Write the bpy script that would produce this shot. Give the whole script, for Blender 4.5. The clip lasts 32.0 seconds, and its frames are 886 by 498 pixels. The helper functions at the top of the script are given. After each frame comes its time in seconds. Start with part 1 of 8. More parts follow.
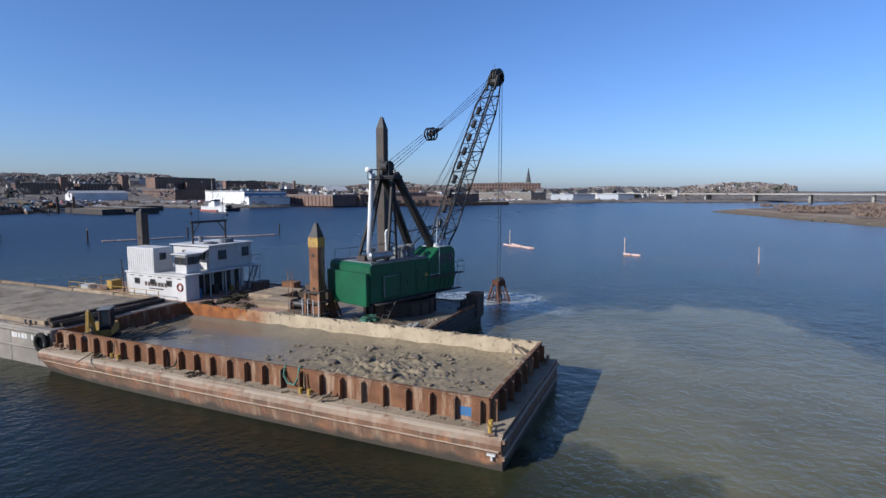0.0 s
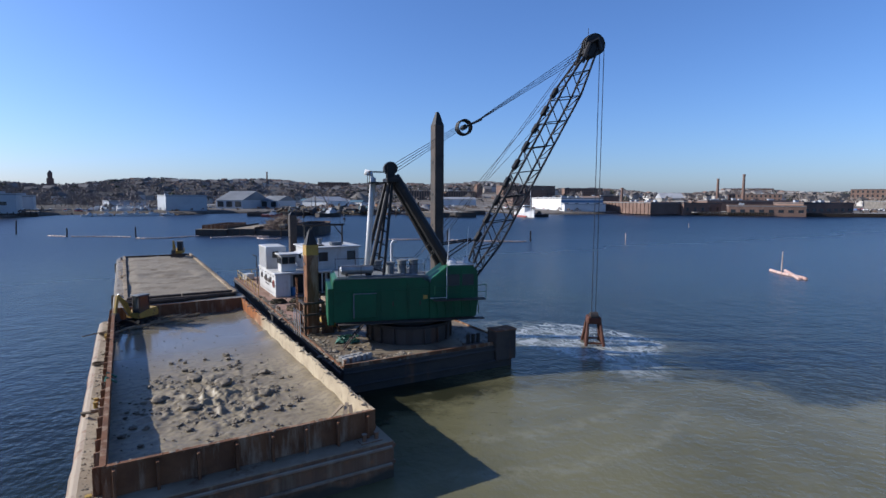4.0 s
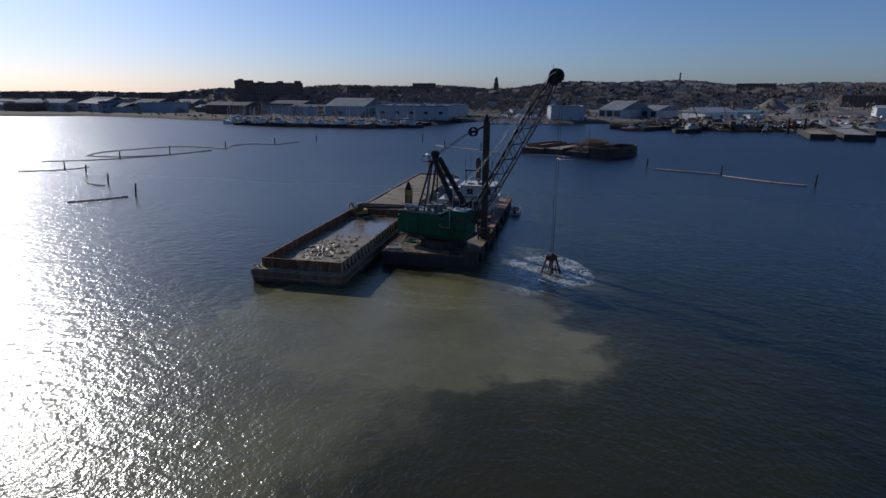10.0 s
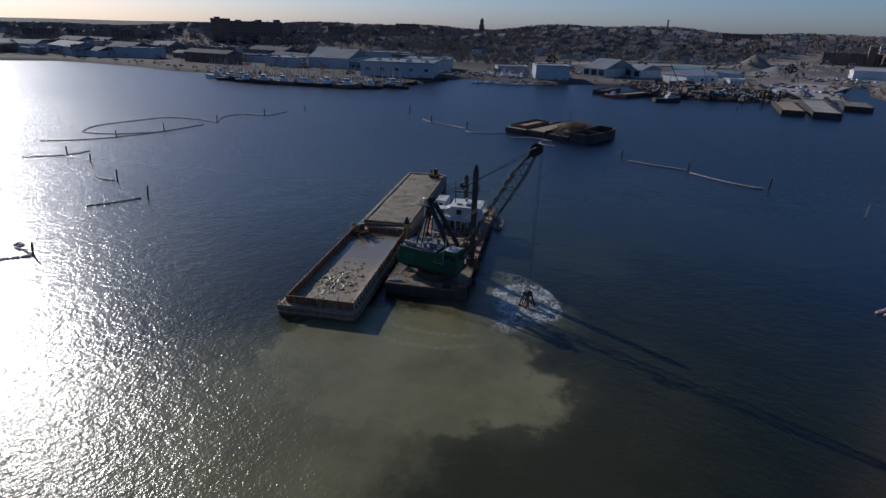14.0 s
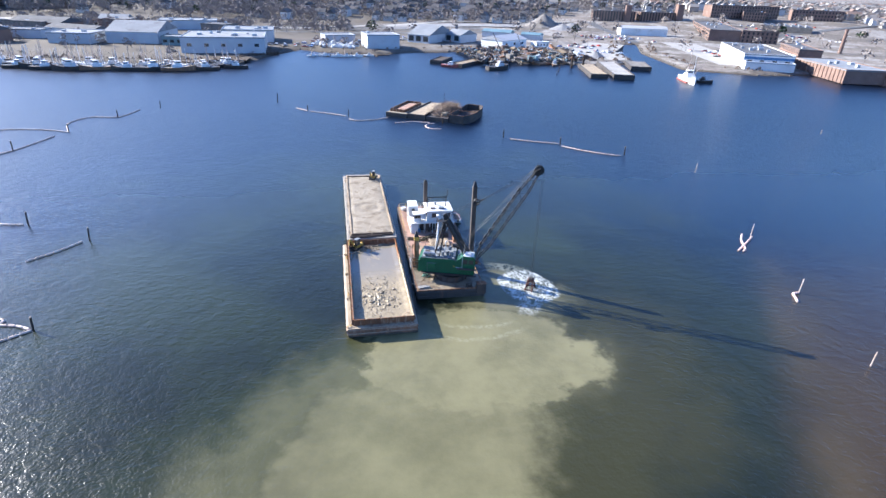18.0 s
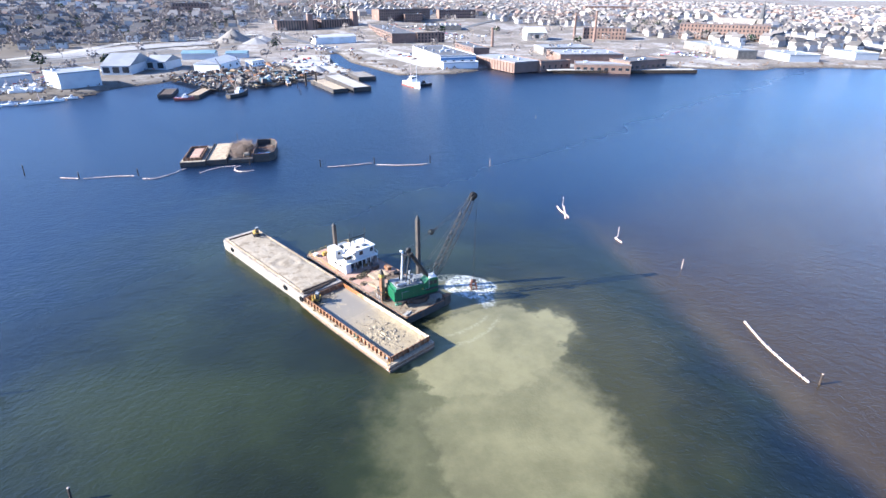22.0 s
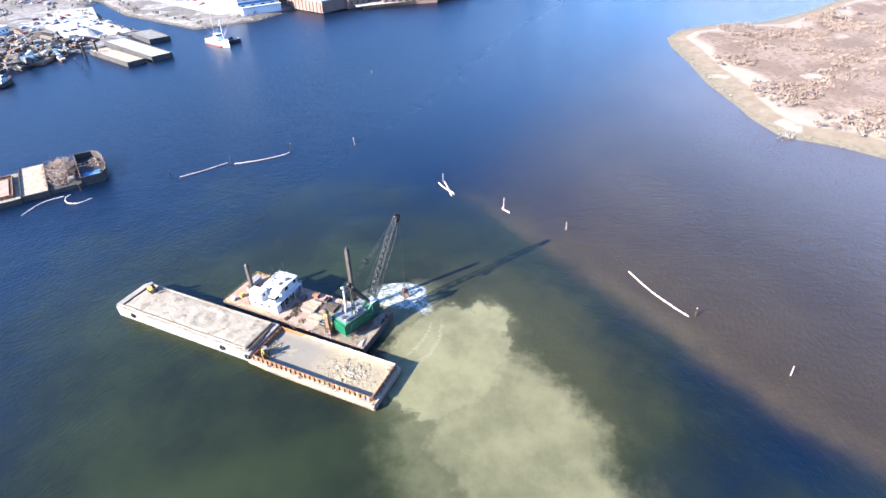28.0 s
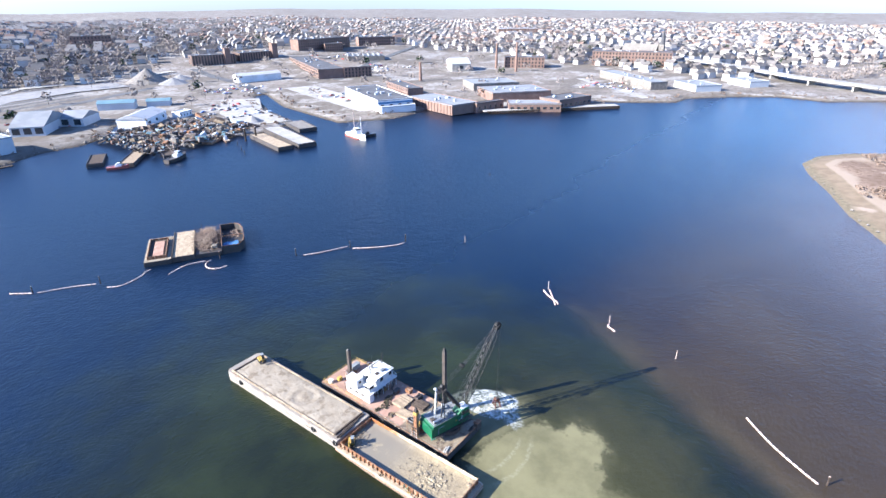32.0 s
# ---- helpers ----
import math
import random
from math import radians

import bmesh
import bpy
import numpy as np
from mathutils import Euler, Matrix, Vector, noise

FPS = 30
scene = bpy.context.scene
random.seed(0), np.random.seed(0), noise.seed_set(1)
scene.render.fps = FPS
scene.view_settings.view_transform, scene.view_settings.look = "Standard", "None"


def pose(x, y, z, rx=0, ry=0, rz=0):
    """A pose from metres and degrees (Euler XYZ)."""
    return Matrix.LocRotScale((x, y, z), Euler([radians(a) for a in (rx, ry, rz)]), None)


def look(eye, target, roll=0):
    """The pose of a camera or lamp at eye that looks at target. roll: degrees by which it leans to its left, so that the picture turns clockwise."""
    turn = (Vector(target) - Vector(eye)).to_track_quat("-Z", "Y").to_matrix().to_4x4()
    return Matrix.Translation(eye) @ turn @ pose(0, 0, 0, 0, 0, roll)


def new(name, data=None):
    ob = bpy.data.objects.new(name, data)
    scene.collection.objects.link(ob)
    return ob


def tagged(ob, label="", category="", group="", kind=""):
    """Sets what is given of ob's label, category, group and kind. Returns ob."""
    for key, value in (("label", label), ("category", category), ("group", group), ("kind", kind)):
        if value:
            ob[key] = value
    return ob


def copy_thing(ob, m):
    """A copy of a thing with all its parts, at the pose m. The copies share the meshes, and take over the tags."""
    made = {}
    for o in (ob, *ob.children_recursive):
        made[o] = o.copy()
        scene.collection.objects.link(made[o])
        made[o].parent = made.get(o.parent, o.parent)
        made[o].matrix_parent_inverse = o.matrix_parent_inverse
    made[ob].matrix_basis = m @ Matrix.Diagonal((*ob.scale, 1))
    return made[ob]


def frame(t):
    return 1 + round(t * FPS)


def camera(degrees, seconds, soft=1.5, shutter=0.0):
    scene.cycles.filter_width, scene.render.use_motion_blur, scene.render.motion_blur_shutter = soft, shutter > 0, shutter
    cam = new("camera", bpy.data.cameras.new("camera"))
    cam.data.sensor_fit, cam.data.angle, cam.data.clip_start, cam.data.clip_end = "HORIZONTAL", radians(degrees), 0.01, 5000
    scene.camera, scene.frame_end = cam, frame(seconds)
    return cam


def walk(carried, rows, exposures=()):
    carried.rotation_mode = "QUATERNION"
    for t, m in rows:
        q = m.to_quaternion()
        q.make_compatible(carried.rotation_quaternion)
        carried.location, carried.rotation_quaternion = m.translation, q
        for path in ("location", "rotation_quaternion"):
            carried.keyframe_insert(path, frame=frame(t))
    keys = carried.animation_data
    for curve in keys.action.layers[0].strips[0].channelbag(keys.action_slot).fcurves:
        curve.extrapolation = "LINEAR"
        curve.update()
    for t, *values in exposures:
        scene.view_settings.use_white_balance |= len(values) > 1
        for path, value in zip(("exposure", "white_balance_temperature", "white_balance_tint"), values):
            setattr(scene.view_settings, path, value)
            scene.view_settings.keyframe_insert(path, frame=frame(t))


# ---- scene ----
cam = camera(78.9, 32.0)
PATH = [
    (0, (-20.5, -6.267, 11.752), (-18.675, -5.477, 11.539), 0.0),
    (0.5, (-18.071, -8.929, 11.701), (-16.343, -7.945, 11.487), -0.1),
    (1, (-15.49, -10.78, 11.784), (-13.84, -9.669, 11.572), -0.1),
    (1.5, (-11.89, -12.25, 11.149), (-10.312, -11.035, 10.968), -0.1),
    (2, (-10.043, -12.488, 11.501), (-8.527, -11.2, 11.3), -0.3),
    (2.5, (-6.681, -13.739, 12.027), (-5.261, -12.346, 11.818), 0.2),
    (3, (-3.499, -16.23, 11.877), (-2.197, -14.725, 11.674), -0.4),
    (3.5, (-0.546, -18.1, 11.829), (0.603, -16.475, 11.631), -0.5),
    (5.5, (11.026, -24.593, 11.218), (11.513, -22.662, 11.034), 1.6),
    (6, (14.887, -26.63, 11.34), (15.055, -24.647, 11.149), 0.2),
    (6.5, (18.152, -28.296, 12.059), (18.141, -26.306, 11.862), -0.1),
    (7, (21.304, -30.342, 12.759), (21.197, -28.355, 12.565), -0.2),
    (7.5, (24.066, -33.182, 13.625), (23.917, -31.197, 13.428), -0.1),
    (8, (26.4, -36.649, 14.723), (26.173, -34.672, 14.516), -0.1),
    (8.5, (28.594, -40.484, 15.946), (28.302, -38.519, 15.714), -0.0),
    (9, (30.491, -44.374, 17.64), (30.149, -42.422, 17.366), 0.2),
    (9.5, (32.216, -48.888, 19.41), (31.828, -46.958, 19.061), 0.3),
    (10, (34.554, -54.141, 21.413), (34.157, -52.261, 20.858), 0.3),
    (10.5, (36.796, -57.619, 23.555), (36.404, -55.74, 22.992), 0.3),
    (11, (37.214, -58.142, 26.2), (36.843, -56.262, 25.627), 0.6),
    (11.5, (37.344, -58.209, 28.84), (36.982, -56.329, 28.258), 1.0),
    (12, (36.74, -57.968, 30.732), (36.395, -56.096, 30.116), 1.2),
    (12.5, (37.081, -58.212, 32.56), (36.747, -56.35, 31.909), 1.3),
    (13, (36.731, -59.044, 34.648), (36.41, -57.195, 33.956), 1.4),
    (13.5, (35.748, -60.113, 36.436), (35.435, -58.277, 35.708), 1.5),
    (14, (33.903, -61.644, 38.289), (33.593, -59.822, 37.524), 1.8),
    (14.5, (31.788, -63.388, 40.298), (31.515, -61.576, 39.496), 2.1),
    (15, (29.165, -65.161, 42.019), (29.022, -63.35, 41.182), 2.1),
    (15.5, (26.038, -66.705, 43.684), (25.974, -64.908, 42.808), 2.1),
    (17.5, (6.226, -71.939, 50.327), (6.473, -70.167, 49.432), 2.1),
    (18, (0.453, -72.341, 51.667), (0.811, -70.586, 50.778), 2.0),
    (18.5, (-5.291, -72.344, 53.265), (-4.81, -70.618, 52.377), 2.0),
    (19, (-11.0, -72.279, 54.636), (-10.413, -70.584, 53.753), 1.8),
    (19.5, (-17.446, -71.954, 56.32), (-16.799, -70.279, 55.439), 1.6),
    (20, (-23.406, -71.364, 57.699), (-22.56, -69.777, 56.824), 1.2),
    (20.5, (-29.509, -69.945, 58.862), (-28.472, -68.473, 57.993), 0.7),
    (21, (-35.991, -68.368, 60.516), (-34.884, -66.946, 59.649), 0.6),
    (21.5, (-42.198, -66.433, 62.208), (-41.019, -65.07, 61.341), 0.4),
    (22, (-48.191, -63.855, 63.978), (-46.937, -62.562, 63.109), 0.2),
    (22.5, (-53.981, -60.733, 65.87), (-52.689, -59.478, 65.0), 0.2),
    (23, (-57.654, -58.161, 67.02), (-56.437, -57.047, 65.89), -0.1),
    (23.5, (-58.353, -55.048, 69.712), (-57.079, -54.017, 68.566), -0.6),
    (24, (-58.36, -51.536, 71.306), (-57.021, -50.589, 70.162), -1.0),
    (24.5, (-58.05, -47.661, 73.566), (-56.715, -46.704, 72.425), -0.9),
    (25, (-57.194, -44.477, 75.258), (-55.832, -43.553, 74.121), -0.9),
    (25.5, (-56.75, -41.971, 77.325), (-55.336, -41.129, 76.188), -1.4),
    (26, (-57.016, -42.291, 78.497), (-55.524, -41.598, 77.361), -2.1),
    (26.5, (-57.236, -42.531, 79.389), (-55.724, -41.881, 78.253), -2.1),
    (28.5, (-56.777, -42.278, 88.244), (-55.302, -41.562, 87.099), -1.7),
    (29, (-56.673, -42.737, 88.972), (-55.252, -42.032, 87.754), -1.9),
    (29.5, (-56.658, -42.418, 88.731), (-55.267, -41.674, 87.501), -1.7),
    (30, (-56.895, -42.141, 88.899), (-55.53, -41.35, 87.67), -1.3),
    (30.5, (-56.611, -42.238, 89.455), (-55.267, -41.385, 88.243), -1.2),
    (31, (-56.558, -42.1, 89.749), (-55.184, -41.134, 88.663), -0.8),
    (31.5, (-56.505, -41.58, 90.045), (-55.094, -40.542, 89.08), -0.5),
    (32, (-56.443, -41.264, 90.304), (-54.992, -40.172, 89.467), -0.3),
]
EXPOSURE = [(t, stops, 5200, 20) for t, stops in (
    (0.0, 0.45), (3.0, 0.6), (6.0, 0.45), (8.0, 0.15), (9.0, -0.22), (10.0, -0.45), (14.0, -0.33), (15.5, 0.2), (17.5, 1.9), (18.5, 2.22),
    (20.5, 2.38), (22.0, 2.4), (22.6, 2.42), (23.0, 2.2), (23.5, 2.55), (24.0, 2.87), (25.0, 2.83), (26.0, 2.74), (29.0, 2.62), (30.0, 2.76), (31.0, 2.85), (32.0, 2.32))]
walk(cam, [(t, look(eye, target, roll)) for t, eye, target, roll in PATH], EXPOSURE)

# ---- light: low winter afternoon sun, clear sky ----
SUN_WAY = Vector((-0.82, 0.57, 0.0)).normalized()
SUN_UP = radians(27.0)
world = bpy.data.worlds.new("sky")
world.use_nodes = True
scene.world = world
wn = world.node_tree.nodes
sky = wn.new("ShaderNodeTexSky")
sky.sky_type = 'NISHITA'
sky.sun_disc = False
sky.sun_elevation = SUN_UP
sky.sun_rotation = math.atan2(SUN_WAY.x, SUN_WAY.y)
sky.air_density = 1.0
sky.dust_density = 0.8
sky.ozone_density = 5.0
wn["Background"].inputs["Strength"].default_value = 0.086
world.node_tree.links.new(sky.outputs[0], wn["Background"].inputs["Color"])
sun_lamp = bpy.data.lights.new("sun", 'SUN')
sun_lamp.energy, sun_lamp.angle, sun_lamp.color = 5.0, radians(0.53), (1.0, 0.885, 0.63)
sun_dir = (SUN_WAY * math.cos(SUN_UP) + Vector((0, 0, math.sin(SUN_UP)))).normalized()
new("sun", sun_lamp).matrix_world = Matrix.Translation((0, 0, 300)) @ sun_dir.to_track_quat("Z", "Y").to_matrix().to_4x4()

# ---- materials ----
def nodes_of(name):
    m = bpy.data.materials.new(name)
    m.use_nodes = True
    nt = m.node_tree
    b = nt.nodes["Principled BSDF"]
    return m, nt, b


def N(nt, kind, **values):
    n = nt.nodes.new(kind)
    for k, v in values.items():
        n.inputs[k].default_value = v
    return n


def noise_fac(nt, scale, detail=5.0, rough=0.6, low=0.35, high=0.65, stretch=None, vec=None):
    """A contrasty noise in world metres, 0 to 1."""
    if vec is None:
        vec = nt.nodes.new("ShaderNodeNewGeometry").outputs["Position"]
    if stretch:
        mp = nt.nodes.new("ShaderNodeMapping")
        mp.inputs["Scale"].default_value = stretch
        nt.links.new(vec, mp.inputs["Vector"])
        vec = mp.outputs["Vector"]
    t = N(nt, "ShaderNodeTexNoise", Scale=scale, Detail=detail, Roughness=rough)
    nt.links.new(vec, t.inputs["Vector"])
    r = nt.nodes.new("ShaderNodeMapRange")
    r.interpolation_type = 'SMOOTHSTEP'
    r.inputs["From Min"].default_value, r.inputs["From Max"].default_value = low, high
    nt.links.new(t.outputs["Fac"], r.inputs["Value"])
    return r.outputs["Result"]


def mix(nt, fac, a, b):
    m = nt.nodes.new("ShaderNodeMix")
    m.data_type = 'RGBA'
    for sock, v in ((m.inputs["Factor"], fac), (m.inputs["A"], a), (m.inputs["B"], b)):
        if isinstance(v, (int, float)):
            sock.default_value = v
        elif isinstance(v, tuple):
            sock.default_value = (*v[:3], 1)
        else:
            nt.links.new(v, sock)
    return m.outputs["Result"]


def math2(nt, op, a, b):
    n = nt.nodes.new("ShaderNodeMath")
    n.operation = op
    for sock, v in ((n.inputs[0], a), (n.inputs[1], b)):
        if isinstance(v, (int, float)):
            sock.default_value = v
        else:
            nt.links.new(v, sock)
    return n.outputs[0]


def surface(name, base, second, third=None, scale=0.8, fine=9.0, rough=0.8, metal=0.0, bump=0.3, streak=False, vary=0.0, third_at=0.62, dist=0.03):
    """A worn surface: two tones at two scales, stains of a third tone, fine relief."""
    m, nt, b = nodes_of(name)
    c = mix(nt, noise_fac(nt, scale), base, second)
    f2 = noise_fac(nt, fine, low=0.3, high=0.75)
    c = mix(nt, f2, c, mix(nt, 0.25, c, second))
    if third:
        st = (1, 1, 0.15) if streak else None
        c = mix(nt, noise_fac(nt, scale * 1.7, detail=7, rough=0.68, low=third_at - 0.08, high=third_at + 0.08, stretch=st), c, third)
    if vary:
        oi = nt.nodes.new("ShaderNodeObjectInfo")
        hs = nt.nodes.new("ShaderNodeHueSaturation")
        mr = nt.nodes.new("ShaderNodeMapRange")
        mr.inputs["To Min"].default_value, mr.inputs["To Max"].default_value = 1 - vary, 1 + vary
        nt.links.new(oi.outputs["Random"], mr.inputs["Value"])
        nt.links.new(mr.outputs["Result"], hs.inputs["Value"])
        nt.links.new(c, hs.inputs["Color"])
        c = hs.outputs["Color"]
    nt.links.new(c, b.inputs["Base Color"])
    b.inputs["Roughness"].default_value = rough
    b.inputs["Specular IOR Level"].default_value = 0.15 if rough > 0.83 else 0.4
    b.inputs["Metallic"].default_value = metal
    if bump:
        bp = N(nt, "ShaderNodeBump", Strength=bump, Distance=dist)
        t = N(nt, "ShaderNodeTexNoise", Scale=fine, Detail=6.0)
        g = nt.nodes.new("ShaderNodeNewGeometry")
        nt.links.new(g.outputs["Position"], t.inputs["Vector"])
        nt.links.new(t.outputs["Fac"], bp.inputs["Height"])
        nt.links.new(bp.outputs["Normal"], b.inputs["Normal"])
    return m


M = {}
M["rust"] = surface("rusty_steel", (0.172, 0.083, 0.041), (0.105, 0.052, 0.028), (0.26, 0.18, 0.117), 0.9, 11, 0.85, 0.0, 0.4, True, 0.18, 0.56)
M["hull_grey"] = surface("grey_hull_paint", (0.225, 0.20, 0.163), (0.155, 0.137, 0.112), (0.19, 0.115, 0.07), 0.5, 6, 0.75, 0.0, 0.3, True, 0, 0.62)
M["hull_black"] = surface("black_hull", (0.025, 0.023, 0.022), (0.043, 0.036, 0.03), (0.079, 0.043, 0.025), 0.4, 7, 0.7, 0.0, 0.3, True)
M["deck"] = surface("muddy_steel_deck", (0.31, 0.255, 0.175), (0.215, 0.168, 0.112), (0.14, 0.085, 0.052), 0.5, 7, 0.9, 0.0, 0.4, False, 0, 0.62)
M["deck_red"] = surface("faded_red_deck", (0.29, 0.185, 0.135), (0.225, 0.14, 0.10), (0.31, 0.26, 0.19), 0.35, 6, 0.9, 0.0, 0.3)
M["wet_deck"] = surface("wet_muddy_deck", (0.20, 0.16, 0.107), (0.135, 0.107, 0.07), (0.075, 0.05, 0.034), 0.4, 6, 0.55, 0.0, 0.4, False, 0, 0.58)
M["sand"] = surface("dried_dredge_spoil", (0.238, 0.205, 0.154), (0.187, 0.157, 0.115), (0.125, 0.10, 0.07), 0.22, 3.5, 0.95, 0.0, 0.6, False, 0, 0.57, 0.08)
M["clod"] = surface("mud_clod", (0.17, 0.138, 0.093), (0.115, 0.094, 0.064), (0.24, 0.20, 0.138), 1.6, 7, 0.75, 0.0, 0.8)
M["green"] = surface("green_machine_paint", (0.0043, 0.079, 0.03), (0.0036, 0.056, 0.023), (0.036, 0.043, 0.022), 0.5, 6, 0.5, 0.0, 0.08, True, 0, 0.7)
M["black"] = surface("black_lattice_paint", (0.0086, 0.0086, 0.0094), (0.018, 0.016, 0.014), (0.043, 0.025, 0.016), 0.7, 9, 0.6, 0.1, 0.15, False, 0, 0.66)
M["dark_steel"] = surface("dark_worn_steel", (0.036, 0.032, 0.029), (0.065, 0.05, 0.04), (0.094, 0.05, 0.029), 0.6, 9, 0.7, 0.2, 0.25, True)
M["cable"] = surface("steel_cable", (0.036, 0.036, 0.037), (0.058, 0.054, 0.05), None, 2, 20, 0.5, 0.5, 0)
M["roof_grey"] = surface("grey_machinery_roof", (0.166, 0.176, 0.18), (0.108, 0.115, 0.119), (0.238, 0.238, 0.23), 0.8, 7, 0.75, 0.0, 0.15)
M["white"] = surface("white_ship_paint", (0.50, 0.495, 0.475), (0.41, 0.40, 0.375), (0.30, 0.21, 0.14), 0.5, 6, 0.55, 0.0, 0.06, True, 0, 0.66)
M["white_clean"] = surface("white_panel", (0.60, 0.60, 0.59), (0.50, 0.50, 0.49), (0.40, 0.37, 0.33), 0.1, 2, 0.6, 0.0, 0.05)
M["yellow"] = surface("yellow_paint", (0.36, 0.23, 0.036), (0.274, 0.173, 0.036), (0.144, 0.079, 0.036), 1.5, 9, 0.55, 0.0, 0.1)
M["tyre"] = surface("tyre_rubber", (0.013, 0.013, 0.013), (0.022, 0.022, 0.021), None, 3, 15, 0.9, 0.0, 0.3)
M["timber"] = surface("wet_timber", (0.072, 0.054, 0.04), (0.047, 0.036, 0.027), (0.115, 0.086, 0.061), 0.9, 8, 0.9, 0.0, 0.5, False, 0.2)
M["timber_pale"] = surface("weathered_timber", (0.27, 0.21, 0.14), (0.19, 0.147, 0.098), (0.12, 0.09, 0.06), 0.9, 8, 0.9, 0.0, 0.4, False, 0.25)
M["rope"] = surface("hemp_rope", (0.18, 0.137, 0.086), (0.122, 0.094, 0.061), None, 6, 30, 0.95, 0.0, 0.3)
M["rope_green"] = surface("green_hose", (0.043, 0.144, 0.094), (0.036, 0.101, 0.072), None, 4, 20, 0.6, 0.0, 0.1)
M["boom_white"] = surface("pale_boom_fabric", (0.418, 0.36, 0.317), (0.36, 0.259, 0.202), (0.245, 0.18, 0.144), 0.8, 8, 0.7, 0.0, 0.2, False, 0.15)
M["boom_red"] = surface("orange_boom_fabric", (0.50, 0.40, 0.35), (0.45, 0.29, 0.23), (0.40, 0.17, 0.12), 0.8, 8, 0.7, 0.0, 0.2)
M["pile"] = surface("tarred_pile", (0.025, 0.02, 0.017), (0.043, 0.032, 0.025), (0.086, 0.072, 0.061), 1.2, 9, 0.9, 0.0, 0.4)
M["bucket"] = surface("rusty_clamshell", (0.094, 0.032, 0.016), (0.058, 0.023, 0.014), (0.158, 0.072, 0.036), 1.0, 10, 0.7, 0.15, 0.35, True)
M["pipe"] = surface("galvanised_pipe", (0.302, 0.31, 0.317), (0.23, 0.238, 0.245), None, 1.5, 9, 0.4, 0.6, 0.05)
M["red"] = surface("red_paint", (0.259, 0.072, 0.054), (0.202, 0.054, 0.04), None, 1, 8, 0.6, 0.0, 0.05)
M["blue"] = surface("blue_paint", (0.05, 0.137, 0.274), (0.036, 0.101, 0.216), (0.108, 0.13, 0.158), 0.5, 6, 0.6, 0.0, 0.1)
M["brick"] = surface("mill_brick", (0.175, 0.115, 0.09), (0.135, 0.09, 0.071), (0.215, 0.155, 0.125), 0.12, 1.6, 0.9, 0.0, 0.1)
M["concrete"] = surface("quay_concrete", (0.288, 0.274, 0.248), (0.223, 0.212, 0.191), (0.158, 0.144, 0.122), 0.12, 1.5, 0.9, 0.0, 0.2)
M["stone"] = surface("riprap_stone", (0.173, 0.158, 0.14), (0.115, 0.104, 0.09), (0.23, 0.209, 0.18), 0.4, 3, 0.95, 0.0, 0.5)
M["roof_mid"] = surface("grey_sheet_roof", (0.194, 0.202, 0.209), (0.151, 0.158, 0.166), (0.108, 0.108, 0.108), 0.08, 1.2, 0.85, 0.0, 0.05)
M["roof_dark"] = surface("tar_roof", (0.086, 0.086, 0.09), (0.065, 0.065, 0.067), (0.144, 0.144, 0.144), 0.08, 1.2, 0.9, 0.0, 0.05)
M["roof_pale"] = surface("pale_flat_roof", (0.32, 0.325, 0.335), (0.265, 0.27, 0.28), (0.20, 0.20, 0.20), 0.06, 1.0, 0.85, 0.0, 0.05)
M["metal_shed"] = surface("corrugated_cladding", (0.36, 0.382, 0.403), (0.31, 0.331, 0.353), None, 0.1, 1.5, 0.55, 0.1, 0.05)
M["teal_roof"] = surface("teal_sheet_roof", (0.115, 0.187, 0.216), (0.086, 0.144, 0.169), None, 0.1, 1.5, 0.6, 0.1, 0.05)
M["house_wall"] = surface("clapboard", (0.43, 0.41, 0.38), (0.34, 0.32, 0.29), None, 0.1, 1.0, 0.85, 0.0, 0.0, False, 0.35)
M["house_roof"] = surface("asphalt_shingle", (0.108, 0.097, 0.09), (0.076, 0.071, 0.066), None, 0.1, 1.0, 0.9, 0.0, 0.0, False, 0.35)
M["twig"] = surface("bare_winter_branches", (0.20, 0.172, 0.155), (0.16, 0.137, 0.122), (0.23, 0.195, 0.165), 0.02, 0.4, 0.95, 0.0, 0.0)
M["brush"] = surface("dry_brush", (0.175, 0.13, 0.10), (0.135, 0.10, 0.078), (0.21, 0.165, 0.128), 0.05, 0.6, 0.95, 0.0, 0.0)
M["evergreen"] = surface("evergreen_needles", (0.022, 0.04, 0.018), (0.016, 0.029, 0.014), None, 0.1, 1, 0.9, 0.0, 0.0)
M["asphalt"] = surface("road_asphalt", (0.094, 0.094, 0.094), (0.072, 0.072, 0.072), (0.144, 0.14, 0.133), 0.05, 0.8, 0.9, 0.0, 0.1)
M["gravel"] = surface("gravel_heap", (0.216, 0.209, 0.202), (0.158, 0.155, 0.151), None, 0.2, 2, 0.95, 0.0, 0.4)
M["junk"] = surface("scrap_metal", (0.115, 0.079, 0.061), (0.072, 0.061, 0.054), (0.245, 0.238, 0.223), 0.35, 3, 0.8, 0.2, 0.3)
M["rope_dark"] = surface("dark_netting", (0.04, 0.036, 0.025), (0.065, 0.054, 0.032), None, 2, 12, 0.95, 0.0, 0.4)


